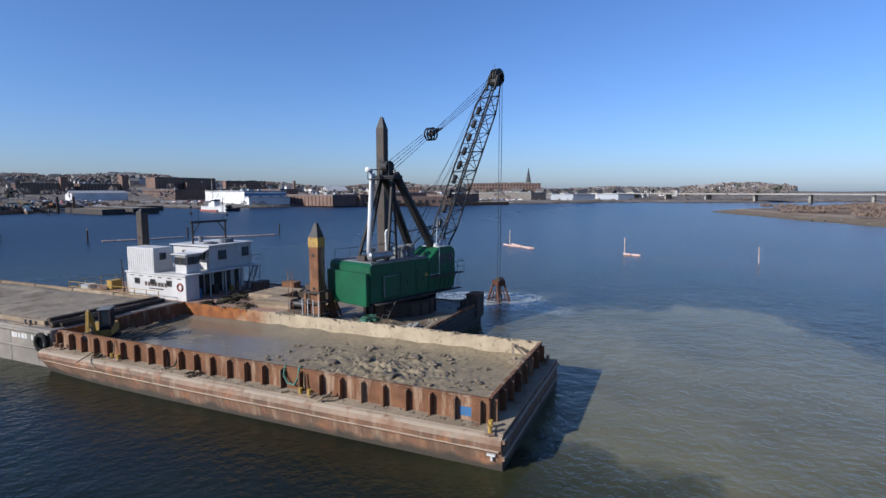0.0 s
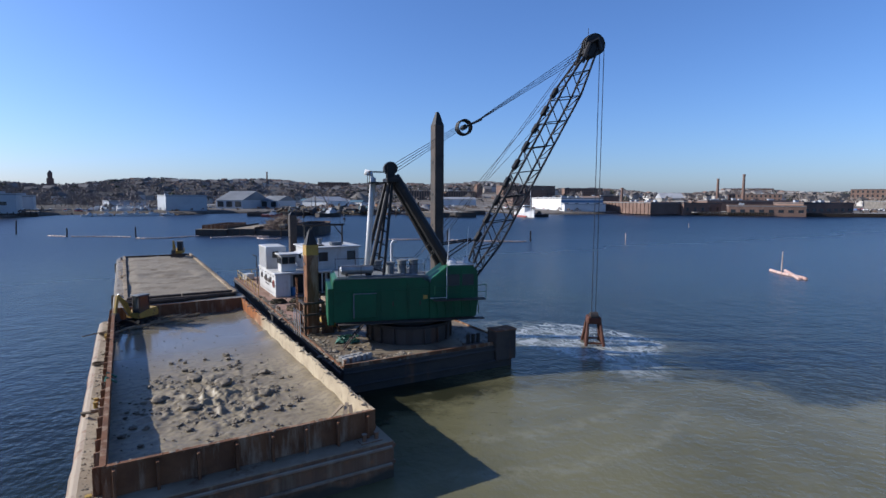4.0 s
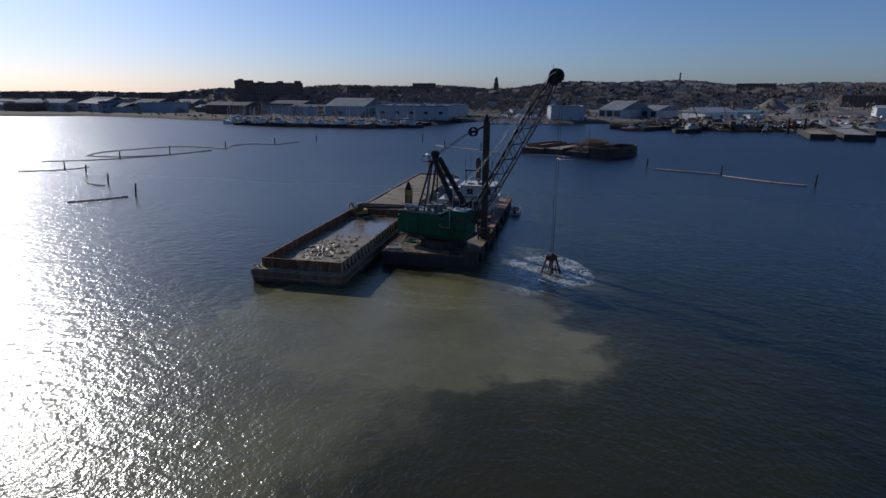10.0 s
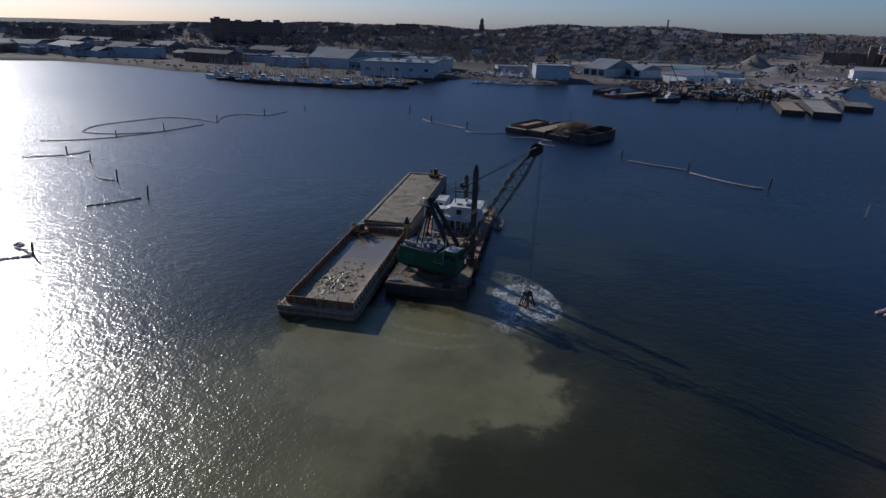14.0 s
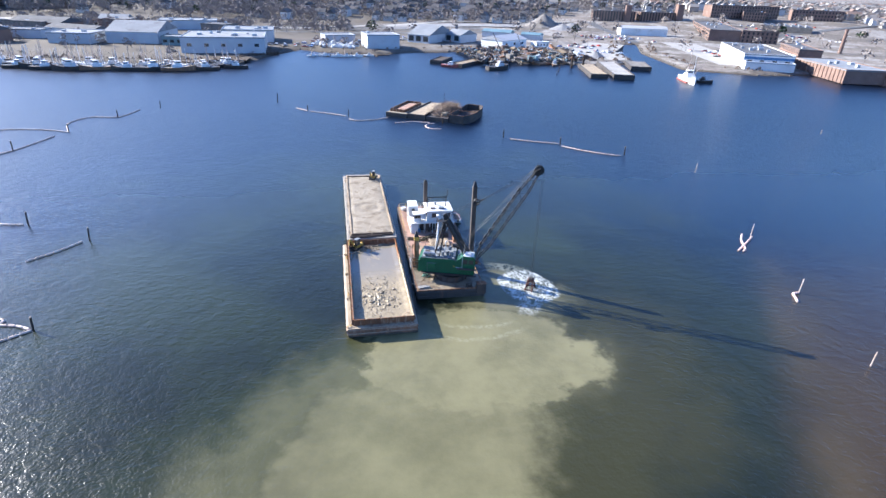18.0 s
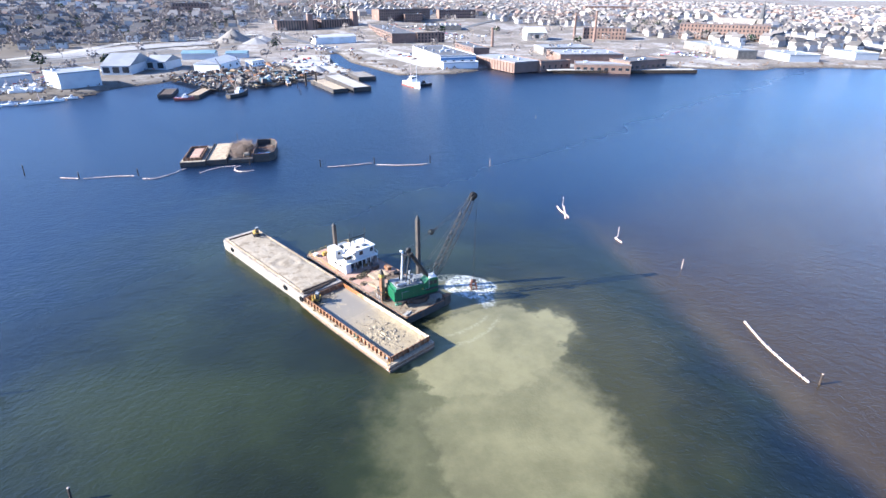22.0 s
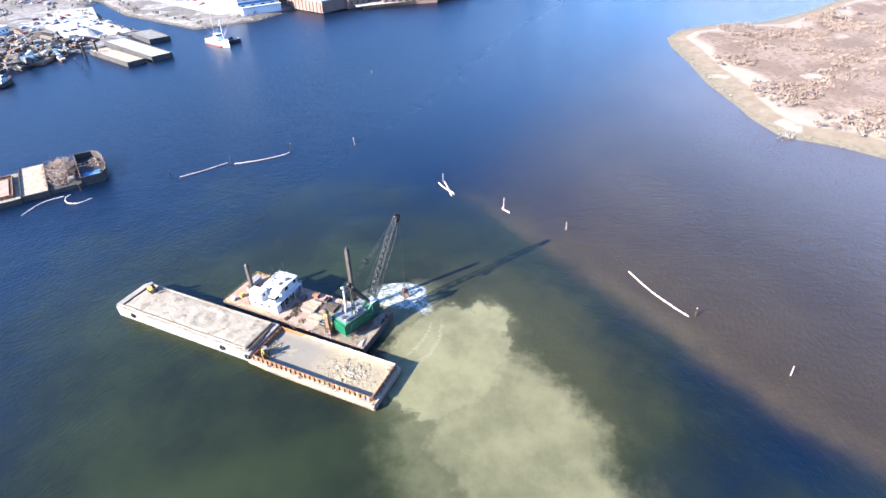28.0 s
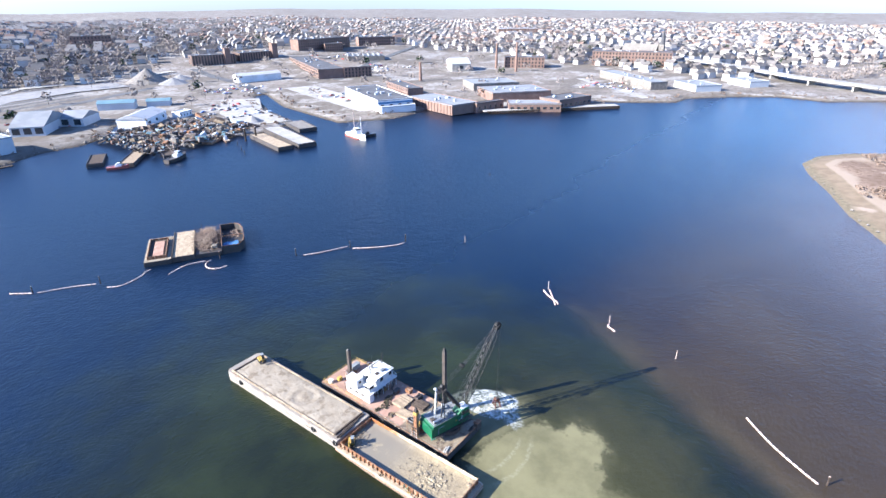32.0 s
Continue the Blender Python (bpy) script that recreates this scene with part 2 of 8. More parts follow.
def hull_material():
    """Old steel plating: rust and dried mud run down it in streaks, slime along the waterline."""
    m, nt, b = nodes_of("weathered_hull")
    geo = nt.nodes.new("ShaderNodeNewGeometry")
    sep = nt.nodes.new("ShaderNodeSeparateXYZ")
    nt.links.new(geo.outputs["Position"], sep.inputs[0])
    c = mix(nt, noise_fac(nt, 0.5), (0.165, 0.085, 0.046), (0.10, 0.058, 0.034))
    c = mix(nt, noise_fac(nt, 1.3, detail=7, rough=0.7, low=0.5, high=0.7), c, (0.25, 0.105, 0.042))
    c = mix(nt, noise_fac(nt, 1.3, detail=8, rough=0.7, low=0.46, high=0.8, stretch=(1, 1, 0.05)), c, (0.30, 0.225, 0.145))
    c = mix(nt, noise_fac(nt, 2.3, detail=8, rough=0.7, low=0.55, high=0.8, stretch=(1, 1, 0.03)), c, (0.05, 0.03, 0.022))
    slime = nt.nodes.new("ShaderNodeMapRange")
    slime.inputs["From Min"].default_value, slime.inputs["From Max"].default_value = 0.45, 0.2
    z = N(nt, "ShaderNodeTexNoise", Scale=0.9, Detail=5.0)
    nt.links.new(geo.outputs["Position"], z.inputs["Vector"])
    h = nt.nodes.new("ShaderNodeMath")
    h.operation = 'ADD'
    nt.links.new(sep.outputs["Z"], h.inputs[0])
    nt.links.new(z.outputs["Fac"], h.inputs[1])
    h2 = nt.nodes.new("ShaderNodeMath")
    h2.operation = 'SUBTRACT'
    nt.links.new(h.outputs[0], h2.inputs[0])
    h2.inputs[1].default_value = 0.5
    nt.links.new(h2.outputs[0], slime.inputs["Value"])
    c = mix(nt, slime.outputs["Result"], c, (0.045, 0.036, 0.024))
    face = nt.nodes.new("ShaderNodeSeparateXYZ")
    nt.links.new(geo.outputs["Normal"], face.inputs[0])
    lying = nt.nodes.new("ShaderNodeMapRange")
    lying.inputs["From Min"].default_value, lying.inputs["From Max"].default_value = 0.25, 0.6
    nt.links.new(face.outputs["Z"], lying.inputs["Value"])
    c = mix(nt, math2(nt, 'MULTIPLY', lying.outputs["Result"], noise_fac(nt, 1.1, detail=7, rough=0.65, low=0.3, high=0.5)), c, (0.27, 0.215, 0.15))
    nt.links.new(c, b.inputs["Base Color"])
    b.inputs["Roughness"].default_value = 0.82
    bp = N(nt, "ShaderNodeBump", Strength=0.4, Distance=0.04)
    t = N(nt, "ShaderNodeTexNoise", Scale=4.0, Detail=7.0)
    nt.links.new(geo.outputs["Position"], t.inputs["Vector"])
    nt.links.new(t.outputs["Fac"], bp.inputs["Height"])
    nt.links.new(bp.outputs["Normal"], b.inputs["Normal"])
    return m


M["hull_rust"] = hull_material()


def glass_dark():
    m, nt, b = nodes_of("window_glass")
    b.inputs["Base Color"].default_value = (0.02, 0.025, 0.03, 1)
    b.inputs["Roughness"].default_value = 0.08
    b.inputs["Specular IOR Level"].default_value = 0.6
    return m


M["glass"] = glass_dark()


def mud_material():
    """Wet silt: pale grey where it dries, glossy where water stands at the far end."""
    m, nt, b = nodes_of("wet_dredged_mud")
    c = mix(nt, noise_fac(nt, 0.5), (0.25, 0.204, 0.122), (0.196, 0.158, 0.094))
    c = mix(nt, noise_fac(nt, 3.5, low=0.45, high=0.6), c, (0.168, 0.134, 0.085))
    b.inputs["Specular IOR Level"].default_value = 0.36
    geo = nt.nodes.new("ShaderNodeNewGeometry")
    sep = nt.nodes.new("ShaderNodeSeparateXYZ")
    nt.links.new(geo.outputs["Position"], sep.inputs[0])
    far = nt.nodes.new("ShaderNodeMapRange")
    far.interpolation_type = 'SMOOTHSTEP'
    far.inputs["From Min"].default_value, far.inputs["From Max"].default_value = 12.0, 22.0
    nt.links.new(sep.outputs["Y"], far.inputs["Value"])
    wet = nt.nodes.new("ShaderNodeMath")
    wet.operation = 'MULTIPLY'
    nt.links.new(far.outputs["Result"], wet.inputs[0])
    nt.links.new(noise_fac(nt, 0.25, low=0.28, high=0.45), wet.inputs[1])
    c = mix(nt, wet.outputs[0], c, (0.15, 0.13, 0.095))
    nt.links.new(c, b.inputs["Base Color"])
    r = nt.nodes.new("ShaderNodeMapRange")
    r.inputs["To Min"].default_value, r.inputs["To Max"].default_value = 0.52, 0.16
    nt.links.new(wet.outputs[0], r.inputs["Value"])
    nt.links.new(r.outputs["Result"], b.inputs["Roughness"])
    bs = nt.nodes.new("ShaderNodeMapRange")
    bs.inputs["To Min"].default_value, bs.inputs["To Max"].default_value = 0.5, 0.03
    nt.links.new(wet.outputs[0], bs.inputs["Value"])
    bp = N(nt, "ShaderNodeBump", Distance=0.06)
    nt.links.new(bs.outputs["Result"], bp.inputs["Strength"])
    t = N(nt, "ShaderNodeTexNoise", Scale=3.0, Detail=7.0)
    nt.links.new(geo.outputs["Position"], t.inputs["Vector"])
    nt.links.new(t.outputs["Fac"], bp.inputs["Height"])
    nt.links.new(bp.outputs["Normal"], b.inputs["Normal"])
    return m


M["mud"] = mud_material()


def crusted_wall():
    """Steel wall under a dried mud crust that has fallen away towards the stern end, bare orange rust below."""
    m, nt, b = nodes_of("crusted_wall")
    geo = nt.nodes.new("ShaderNodeNewGeometry")
    sep = nt.nodes.new("ShaderNodeSeparateXYZ")
    nt.links.new(geo.outputs["Position"], sep.inputs[0])
    crust = mix(nt, noise_fac(nt, 0.6), (0.39, 0.325, 0.22), (0.30, 0.245, 0.165))
    crust = mix(nt, noise_fac(nt, 2.2, low=0.54, high=0.72), crust, (0.144, 0.115, 0.079))
    bare = mix(nt, noise_fac(nt, 1.4), (0.259, 0.104, 0.032), (0.158, 0.061, 0.025))
    f = nt.nodes.new("ShaderNodeMapRange")
    f.interpolation_type = 'SMOOTHSTEP'
    f.inputs["From Min"].default_value, f.inputs["From Max"].default_value = 20.0, 25.0
    nt.links.new(math2(nt, 'ADD', sep.outputs["Y"], warp_noise(nt, geo.outputs["Position"], 0.45, 14.0)), f.inputs["Value"])
    nt.links.new(mix(nt, f.outputs["Result"], crust, bare), b.inputs["Base Color"])
    b.inputs["Roughness"].default_value = 0.9
    b.inputs["Specular IOR Level"].default_value = 0.12
    bp = N(nt, "ShaderNodeBump", Strength=0.5, Distance=0.05)
    t = N(nt, "ShaderNodeTexNoise", Scale=3.0, Detail=7.0)
    nt.links.new(geo.outputs["Position"], t.inputs["Vector"])
    nt.links.new(t.outputs["Fac"], bp.inputs["Height"])
    nt.links.new(bp.outputs["Normal"], b.inputs["Normal"])
    return m




def blob(nt, pos, cx, cy, rx, ry, turn, warp, lo, hi):
    """A ragged oval patch in the water, 1 inside and 0 outside."""
    sub = nt.nodes.new("ShaderNodeVectorMath")
    sub.operation = 'SUBTRACT'
    sub.inputs[1].default_value = (cx, cy, 0)
    nt.links.new(pos, sub.inputs[0])
    rot = nt.nodes.new("ShaderNodeVectorRotate")
    rot.rotation_type = 'Z_AXIS'
    rot.inputs["Angle"].default_value = radians(-turn)
    nt.links.new(sub.outputs[0], rot.inputs["Vector"])
    div = nt.nodes.new("ShaderNodeVectorMath")
    div.operation = 'DIVIDE'
    div.inputs[1].default_value = (rx, ry, 1e6)
    nt.links.new(rot.outputs[0], div.inputs[0])
    ln = nt.nodes.new("ShaderNodeVectorMath")
    ln.operation = 'LENGTH'
    nt.links.new(div.outputs[0], ln.inputs[0])
    add = nt.nodes.new("ShaderNodeMath")
    add.operation = 'ADD'
    nt.links.new(ln.outputs["Value"], add.inputs[0])
    nt.links.new(warp, add.inputs[1])
    mr = nt.nodes.new("ShaderNodeMapRange")
    mr.interpolation_type = 'SMOOTHSTEP'
    mr.inputs["From Min"].default_value, mr.inputs["From Max"].default_value = hi, lo
    nt.links.new(add.outputs[0], mr.inputs["Value"])
    return mr.outputs["Result"]


def warp_noise(nt, pos, scale, amount, detail=6.0):
    t = N(nt, "ShaderNodeTexNoise", Scale=scale, Detail=detail, Roughness=0.62)
    nt.links.new(pos, t.inputs["Vector"])
    return math2(nt, 'MULTIPLY', math2(nt, 'SUBTRACT', t.outputs["Fac"], 0.5), amount)


def water_material():
    """Harbour water: dark and clear of silt far off, stirred-up silt in drifting clouds beside the dredge, a brown tide line."""
    m, nt, b = nodes_of("harbour_water")
    geo = nt.nodes.new("ShaderNodeNewGeometry")
    pos = geo.outputs["Position"]
    big = warp_noise(nt, pos, 0.035, 1.1)
    mid = warp_noise(nt, pos, 0.09, 0.9)
    c = mix(nt, noise_fac(nt, 0.012, low=0.3, high=0.7), (0.0009, 0.0042, 0.0130), (0.0013, 0.0054, 0.0155))
    # greenish bloom round the barges
    green = blob(nt, pos, 6, 14, 86, 98, 0, big, 0.42, 1.22)
    c = mix(nt, green, c, mix(nt, noise_fac(nt, 0.025, low=0.35, high=0.65), (0.0068, 0.0088, 0.004), (0.0152, 0.0198, 0.0067)))
    wisp = math2(nt, 'MULTIPLY', green, noise_fac(nt, 0.018, detail=7, rough=0.55, low=0.5, high=0.72))
    c = mix(nt, math2(nt, 'MULTIPLY', wisp, 0.7), c, (0.024, 0.029, 0.0088))
    # brown water beyond the tide line, faded far off to stand for sky reflection
    sep = nt.nodes.new("ShaderNodeSeparateXYZ")
    nt.links.new(pos, sep.inputs[0])
    side = math2(nt, 'ADD', math2(nt, 'MULTIPLY', sep.outputs["X"], 0.848), math2(nt, 'MULTIPLY', sep.outputs["Y"], -0.529))
    side = math2(nt, 'ADD', side, math2(nt, 'ADD', math2(nt, 'MULTIPLY', big, 10.0), math2(nt, 'MULTIPLY', mid, 7.0)))
    br = nt.nodes.new("ShaderNodeMapRange")
    br.interpolation_type = 'SMOOTHSTEP'
    br.inputs["From Min"].default_value, br.inputs["From Max"].default_value = 58.0, 74.0
    nt.links.new(side, br.inputs["Value"])
    fade = nt.nodes.new("ShaderNodeMapRange")
    fade.interpolation_type = 'SMOOTHSTEP'
    fade.inputs["From Min"].default_value, fade.inputs["From Max"].default_value = 320.0, 110.0
    nt.links.new(side, fade.inputs["Value"])
    near = nt.nodes.new("ShaderNodeMapRange")
    near.interpolation_type = 'SMOOTHSTEP'
    near.inputs["From Min"].default_value, near.inputs["From Max"].default_value = 40.0, -35.0
    nt.links.new(math2(nt, 'ADD', sep.outputs["Y"], math2(nt, 'MULTIPLY', big, 25.0)), near.inputs["Value"])
    tide = math2(nt, 'MULTIPLY', math2(nt, 'MULTIPLY', br.outputs["Result"], fade.outputs["Result"]), near.outputs["Result"])
    c = mix(nt, math2(nt, 'MULTIPLY', tide, 0.85), c, mix(nt, noise_fac(nt, 0.03, low=0.3, high=0.7), (0.039, 0.027, 0.012), (0.030, 0.0205, 0.0095)))
    # a paler rim where the tide line begins
    rr = nt.nodes.new("ShaderNodeMapRange")
    rr.interpolation_type = 'SMOOTHSTEP'
    rr.inputs["From Min"].default_value, rr.inputs["From Max"].default_value = 6.5, 0.0
    nt.links.new(math2(nt, 'ABSOLUTE', math2(nt, 'SUBTRACT', side, 68.0), 0.0), rr.inputs["Value"])
    rim = math2(nt, 'MULTIPLY', math2(nt, 'MULTIPLY', rr.outputs["Result"], near.outputs["Result"]), math2(nt, 'ADD', 0.12, math2(nt, 'MULTIPLY', noise_fac(nt, 0.05, low=0.3, high=0.65), 0.4)))
    c = mix(nt, rim, c, (0.062, 0.045, 0.022))
    # pale shoal water towards the spit
    sh = nt.nodes.new("ShaderNodeMapRange")
    sh.interpolation_type = 'SMOOTHSTEP'
    sh.inputs["From Min"].default_value, sh.inputs["From Max"].default_value = 125.0, 235.0
    nt.links.new(math2(nt, 'ADD', side, math2(nt, 'MULTIPLY', sep.outputs["Y"], -0.25)), sh.inputs["Value"])
    near2 = nt.nodes.new("ShaderNodeMapRange")
    near2.interpolation_type = 'SMOOTHSTEP'
    near2.inputs["From Min"].default_value, near2.inputs["From Max"].default_value = 10.0, -70.0
    nt.links.new(math2(nt, 'ADD', sep.outputs["Y"], math2(nt, 'MULTIPLY', big, 25.0)), near2.inputs["Value"])
    c = mix(nt, math2(nt, 'MULTIPLY', math2(nt, 'MULTIPLY', sh.outputs["Result"], near2.outputs["Result"]), 0.7), c, (0.085, 0.068, 0.055))
    # a darker clear ring outside the silt
    c = mix(nt, math2(nt, 'MULTIPLY', blob(nt, pos, 48, -14, 56, 26, 58, big, 0.1, 1.15), 0.5), c, (0.0056, 0.0068, 0.0052))
    # thin olive silt drifting ahead of the clouds
    c = mix(nt, math2(nt, 'MULTIPLY', blob(nt, pos, 27, -20, 40, 26, 44, mid, 0.4, 1.15), 0.62), c, (0.034, 0.032, 0.0125))
    # silt clouds
    fine = warp_noise(nt, pos, 0.16, 0.55, 8.0)
    edgy = math2(nt, 'ADD', math2(nt, 'MULTIPLY', mid, 0.8), fine)
    p1 = math2(nt, 'MAXIMUM', math2(nt, 'MULTIPLY', blob(nt, pos, 18, -8, 23, 16, -5, mid, 0.45, 1.15), 0.55), blob(nt, pos, 20, -7, 22.5, 15.5, -5, edgy, 0.76, 0.92))
    p2 = math2(nt, 'MAXIMUM', blob(nt, pos, 7, -26, 33, 18.5, 50, edgy, 0.6, 1.0), math2(nt, 'MULTIPLY', blob(nt, pos, 2.5, -25, 34, 22.5, 50, edgy, 0.6, 1.05), 0.5))
    p3 = blob(nt, pos, 30, 10, 13, 9, -20, mid, 0.5, 1.1)
    plume = math2(nt, 'MAXIMUM', math2(nt, 'MAXIMUM', p1, math2(nt, 'MULTIPLY', p2, 0.84)), math2(nt, 'MULTIPLY', p3, 0.75))
    plume = math2(nt, 'MULTIPLY', plume, math2(nt, 'ADD', 0.54, math2(nt, 'MULTIPLY', noise_fac(nt, 0.075, detail=8, rough=0.65, low=0.3, high=0.68), 0.46)))
    c = mix(nt, plume, c, (0.143, 0.131, 0.067))
    # two curved trails of scum left by the swinging grab
    for cx, cy, rad in ((22.6, 14.2, 14.3), (21.6, 12.5, 15.9)):
        sub = nt.nodes.new("ShaderNodeVectorMath")
        sub.operation = 'DISTANCE'
        sub.inputs[1].default_value = (cx, cy, 0)
        nt.links.new(pos, sub.inputs[0])
        ring = nt.nodes.new("ShaderNodeMapRange")
        ring.interpolation_type = 'SMOOTHSTEP'
        ring.inputs["From Min"].default_value, ring.inputs["From Max"].default_value = 0.75, 0.1
        off = math2(nt, 'ADD', math2(nt, 'SUBTRACT', sub.outputs["Value"], rad), warp_noise(nt, pos, 0.4, 1.6))
        nt.links.new(math2(nt, 'ABSOLUTE', off, 0.0), ring.inputs["Value"])
        arc = math2(nt, 'MULTIPLY', ring.outputs["Result"], blob(nt, pos, 21, -2, 10, 6, 5, warp_noise(nt, pos, 0.2, 0.4), 0.6, 1.0))
        arc = math2(nt, 'MULTIPLY', arc, math2(nt, 'MULTIPLY', noise_fac(nt, 1.2, detail=8, rough=0.7, low=0.36, high=0.62), 0.18))
        c = mix(nt, arc, c, (0.33, 0.315, 0.235))
    # a round sheet of lacy froth where the grab went under, milky water below it
    rag = warp_noise(nt, pos, 0.3, 0.5)
    disc = blob(nt, pos, 34.4, 12.0, 5.6, 7.0, 20, rag, 0.86, 0.98)
    tail = blob(nt, pos, 32.6, 5.4, 2.6, 4.2, -35, warp_noise(nt, pos, 0.4, 0.9), 0.55, 1.0)
    milk = math2(nt, 'MAXIMUM', disc, math2(nt, 'MULTIPLY', tail, 0.6))
    c = mix(nt, math2(nt, 'MULTIPLY', milk, 0.4), c, (0.075, 0.09, 0.082))
    warp = nt.nodes.new("ShaderNodeTexNoise")
    warp.inputs["Scale"].default_value, warp.inputs["Detail"].default_value = 0.5, 4.0
    nt.links.new(pos, warp.inputs["Vector"])
    moved = nt.nodes.new("ShaderNodeVectorMath")
    moved.operation = 'MULTIPLY_ADD'
    moved.inputs[1].default_value = (3.2, 3.2, 0)
    nt.links.new(warp.outputs["Color"], moved.inputs[0])
    nt.links.new(pos, moved.inputs[2])
    lace = None
    for sc, wide in ((0.55, 0.085), (1.25, 0.10)):
        cells = nt.nodes.new("ShaderNodeTexVoronoi")
        cells.feature = 'DISTANCE_TO_EDGE'
        cells.inputs["Scale"].default_value = sc
        mp = nt.nodes.new("ShaderNodeMapping")
        mp.inputs["Scale"].default_value = (1.0, 0.55, 1.0)
        mp.inputs["Rotation"].default_value = (0, 0, -0.5)
        nt.links.new(moved.outputs[0], mp.inputs["Vector"])
        nt.links.new(mp.outputs["Vector"], cells.inputs["Vector"])
        thread = nt.nodes.new("ShaderNodeMapRange")
        thread.interpolation_type = 'SMOOTHSTEP'
        thread.inputs["From Min"].default_value, thread.inputs["From Max"].default_value = wide, wide * 0.25
        nt.links.new(cells.outputs["Distance"], thread.inputs["Value"])
        lace = thread.outputs["Result"] if lace is None else math2(nt, 'MAXIMUM', lace, thread.outputs["Result"])
    lace = math2(nt, 'MULTIPLY', lace, noise_fac(nt, 0.7, detail=6, rough=0.65, low=0.32, high=0.55))
    sheet = noise_fac(nt, 0.45, detail=8, rough=0.7, low=0.47, high=0.62)
    froth = math2(nt, 'MULTIPLY', milk, math2(nt, 'MAXIMUM', math2(nt, 'MULTIPLY', lace, 0.72), math2(nt, 'MULTIPLY', sheet, 0.26)))
    c = mix(nt, froth, c, (0.47, 0.48, 0.45))
    # older scum drifting off behind the dredge
    old = math2(nt, 'MULTIPLY', blob(nt, pos, 32.5, 19.6, 5.5, 2.2, -25, rag, 0.4, 1.0), lace)
    c = mix(nt, math2(nt, 'MULTIPLY', old, 0.3), c, (0.30, 0.31, 0.25))
    nt.links.new(c, b.inputs["Base Color"])
    b.inputs["Roughness"].default_value = 1.0
    b.inputs["Specular IOR Level"].default_value = 0.0
    b.inputs["Coat Weight"].default_value = 1.0
    b.inputs["Coat IOR"].default_value = 1.29
    # the open harbour is ruffled by the wind, the lee of the dredge is smoother
    open_water = nt.nodes.new("ShaderNodeMapRange")
    open_water.interpolation_type = 'SMOOTHSTEP'
    open_water.inputs["From Min"].default_value, open_water.inputs["From Max"].default_value = 0.0, 150.0
    nt.links.new(math2(nt, 'ADD', sep.outputs["Y"], math2(nt, 'MULTIPLY', big, 30.0)), open_water.inputs["Value"])
    nt.links.new(math2(nt, 'ADD', 0.22, math2(nt, 'MULTIPLY', open_water.outputs["Result"], 0.12)), b.inputs["Coat Roughness"])
    # ripples at three sizes
    h = None
    for sc, amp, st in ((0.16, 0.25, (1, 1, 1)), (0.35, 0.22, (1.3, 0.9, 1)), (0.7, 0.27, (1.0, 1.35, 1)), (2.1, 0.19, (1.2, 1, 1)), (5.5, 0.06, (1, 1, 1))):
        mp = nt.nodes.new("ShaderNodeMapping")
        mp.inputs["Scale"].default_value = st
        mp.inputs["Rotation"].default_value = (0, 0, 0.6)
        nt.links.new(pos, mp.inputs["Vector"])
        t = N(nt, "ShaderNodeTexNoise", Scale=sc, Detail=2.0, Roughness=0.5)
        nt.links.new(mp.outputs["Vector"], t.inputs["Vector"])
        a = math2(nt, 'MULTIPLY', t.outputs["Fac"], amp)
        h = a if h is None else math2(nt, 'ADD', h, a)
    calm = noise_fac(nt, 0.006, detail=3, low=0.3, high=0.7)
    bp = N(nt, "ShaderNodeBump", Distance=1.0)
    nt.links.new(math2(nt, 'ADD', 0.27, math2(nt, 'ADD', math2(nt, 'MULTIPLY', calm, 0.2), math2(nt, 'MULTIPLY', open_water.outputs["Result"], 0.2))), bp.inputs["Strength"])
    nt.links.new(h, bp.inputs["Height"])
    nt.links.new(bp.outputs["Normal"], b.inputs["Coat Normal"])
    return m


M["crust"] = crusted_wall()
M["water"] = water_material()


def land_material():
    """Waterfront yards, dry grass and streets, sand along the edge."""
    m, nt, b = nodes_of("winter_ground")
    geo = nt.nodes.new("ShaderNodeNewGeometry")
    sep = nt.nodes.new("ShaderNodeSeparateXYZ")
    nt.links.new(geo.outputs["Position"], sep.inputs[0])
    west = nt.nodes.new("ShaderNodeMapRange")
    west.inputs["From Min"].default_value, west.inputs["From Max"].default_value = 140.0, -40.0
    nt.links.new(math2(nt, 'SUBTRACT', sep.outputs["X"], math2(nt, 'MULTIPLY', sep.outputs["Y"], 0.12)), west.inputs["Value"])
    c = mix(nt, noise_fac(nt, 0.012, low=0.42, high=0.58), (0.18, 0.158, 0.136), (0.12, 0.105, 0.088))
    c = mix(nt, noise_fac(nt, 0.03, low=0.5, high=0.6), c, (0.245, 0.23, 0.208))
    # scrub and litter on the western slope, colour darkened to stand for backlit shade
    c = mix(nt, math2(nt, 'MULTIPLY', west.outputs["Result"], 0.85), c, mix(nt, noise_fac(nt, 0.02), (0.055, 0.047, 0.037), (0.08, 0.067, 0.05)))
    c = mix(nt, noise_fac(nt, 0.25, low=0.4, high=0.75), c, (0.079, 0.065, 0.049))
    edge = nt.nodes.new("ShaderNodeMapRange")
    edge.inputs["From Min"].default_value, edge.inputs["From Max"].default_value = 1.2, 0.5
    nt.links.new(sep.outputs["Z"], edge.inputs["Value"])
    c = mix(nt, edge.outputs["Result"], c, mix(nt, noise_fac(nt, 0.3), (0.085, 0.07, 0.052), (0.05, 0.042, 0.033)))
    nt.links.new(c, b.inputs["Base Color"])
    b.inputs["Roughness"].default_value = 0.95
    b.inputs["Specular IOR Level"].default_value = 0.12
    return m


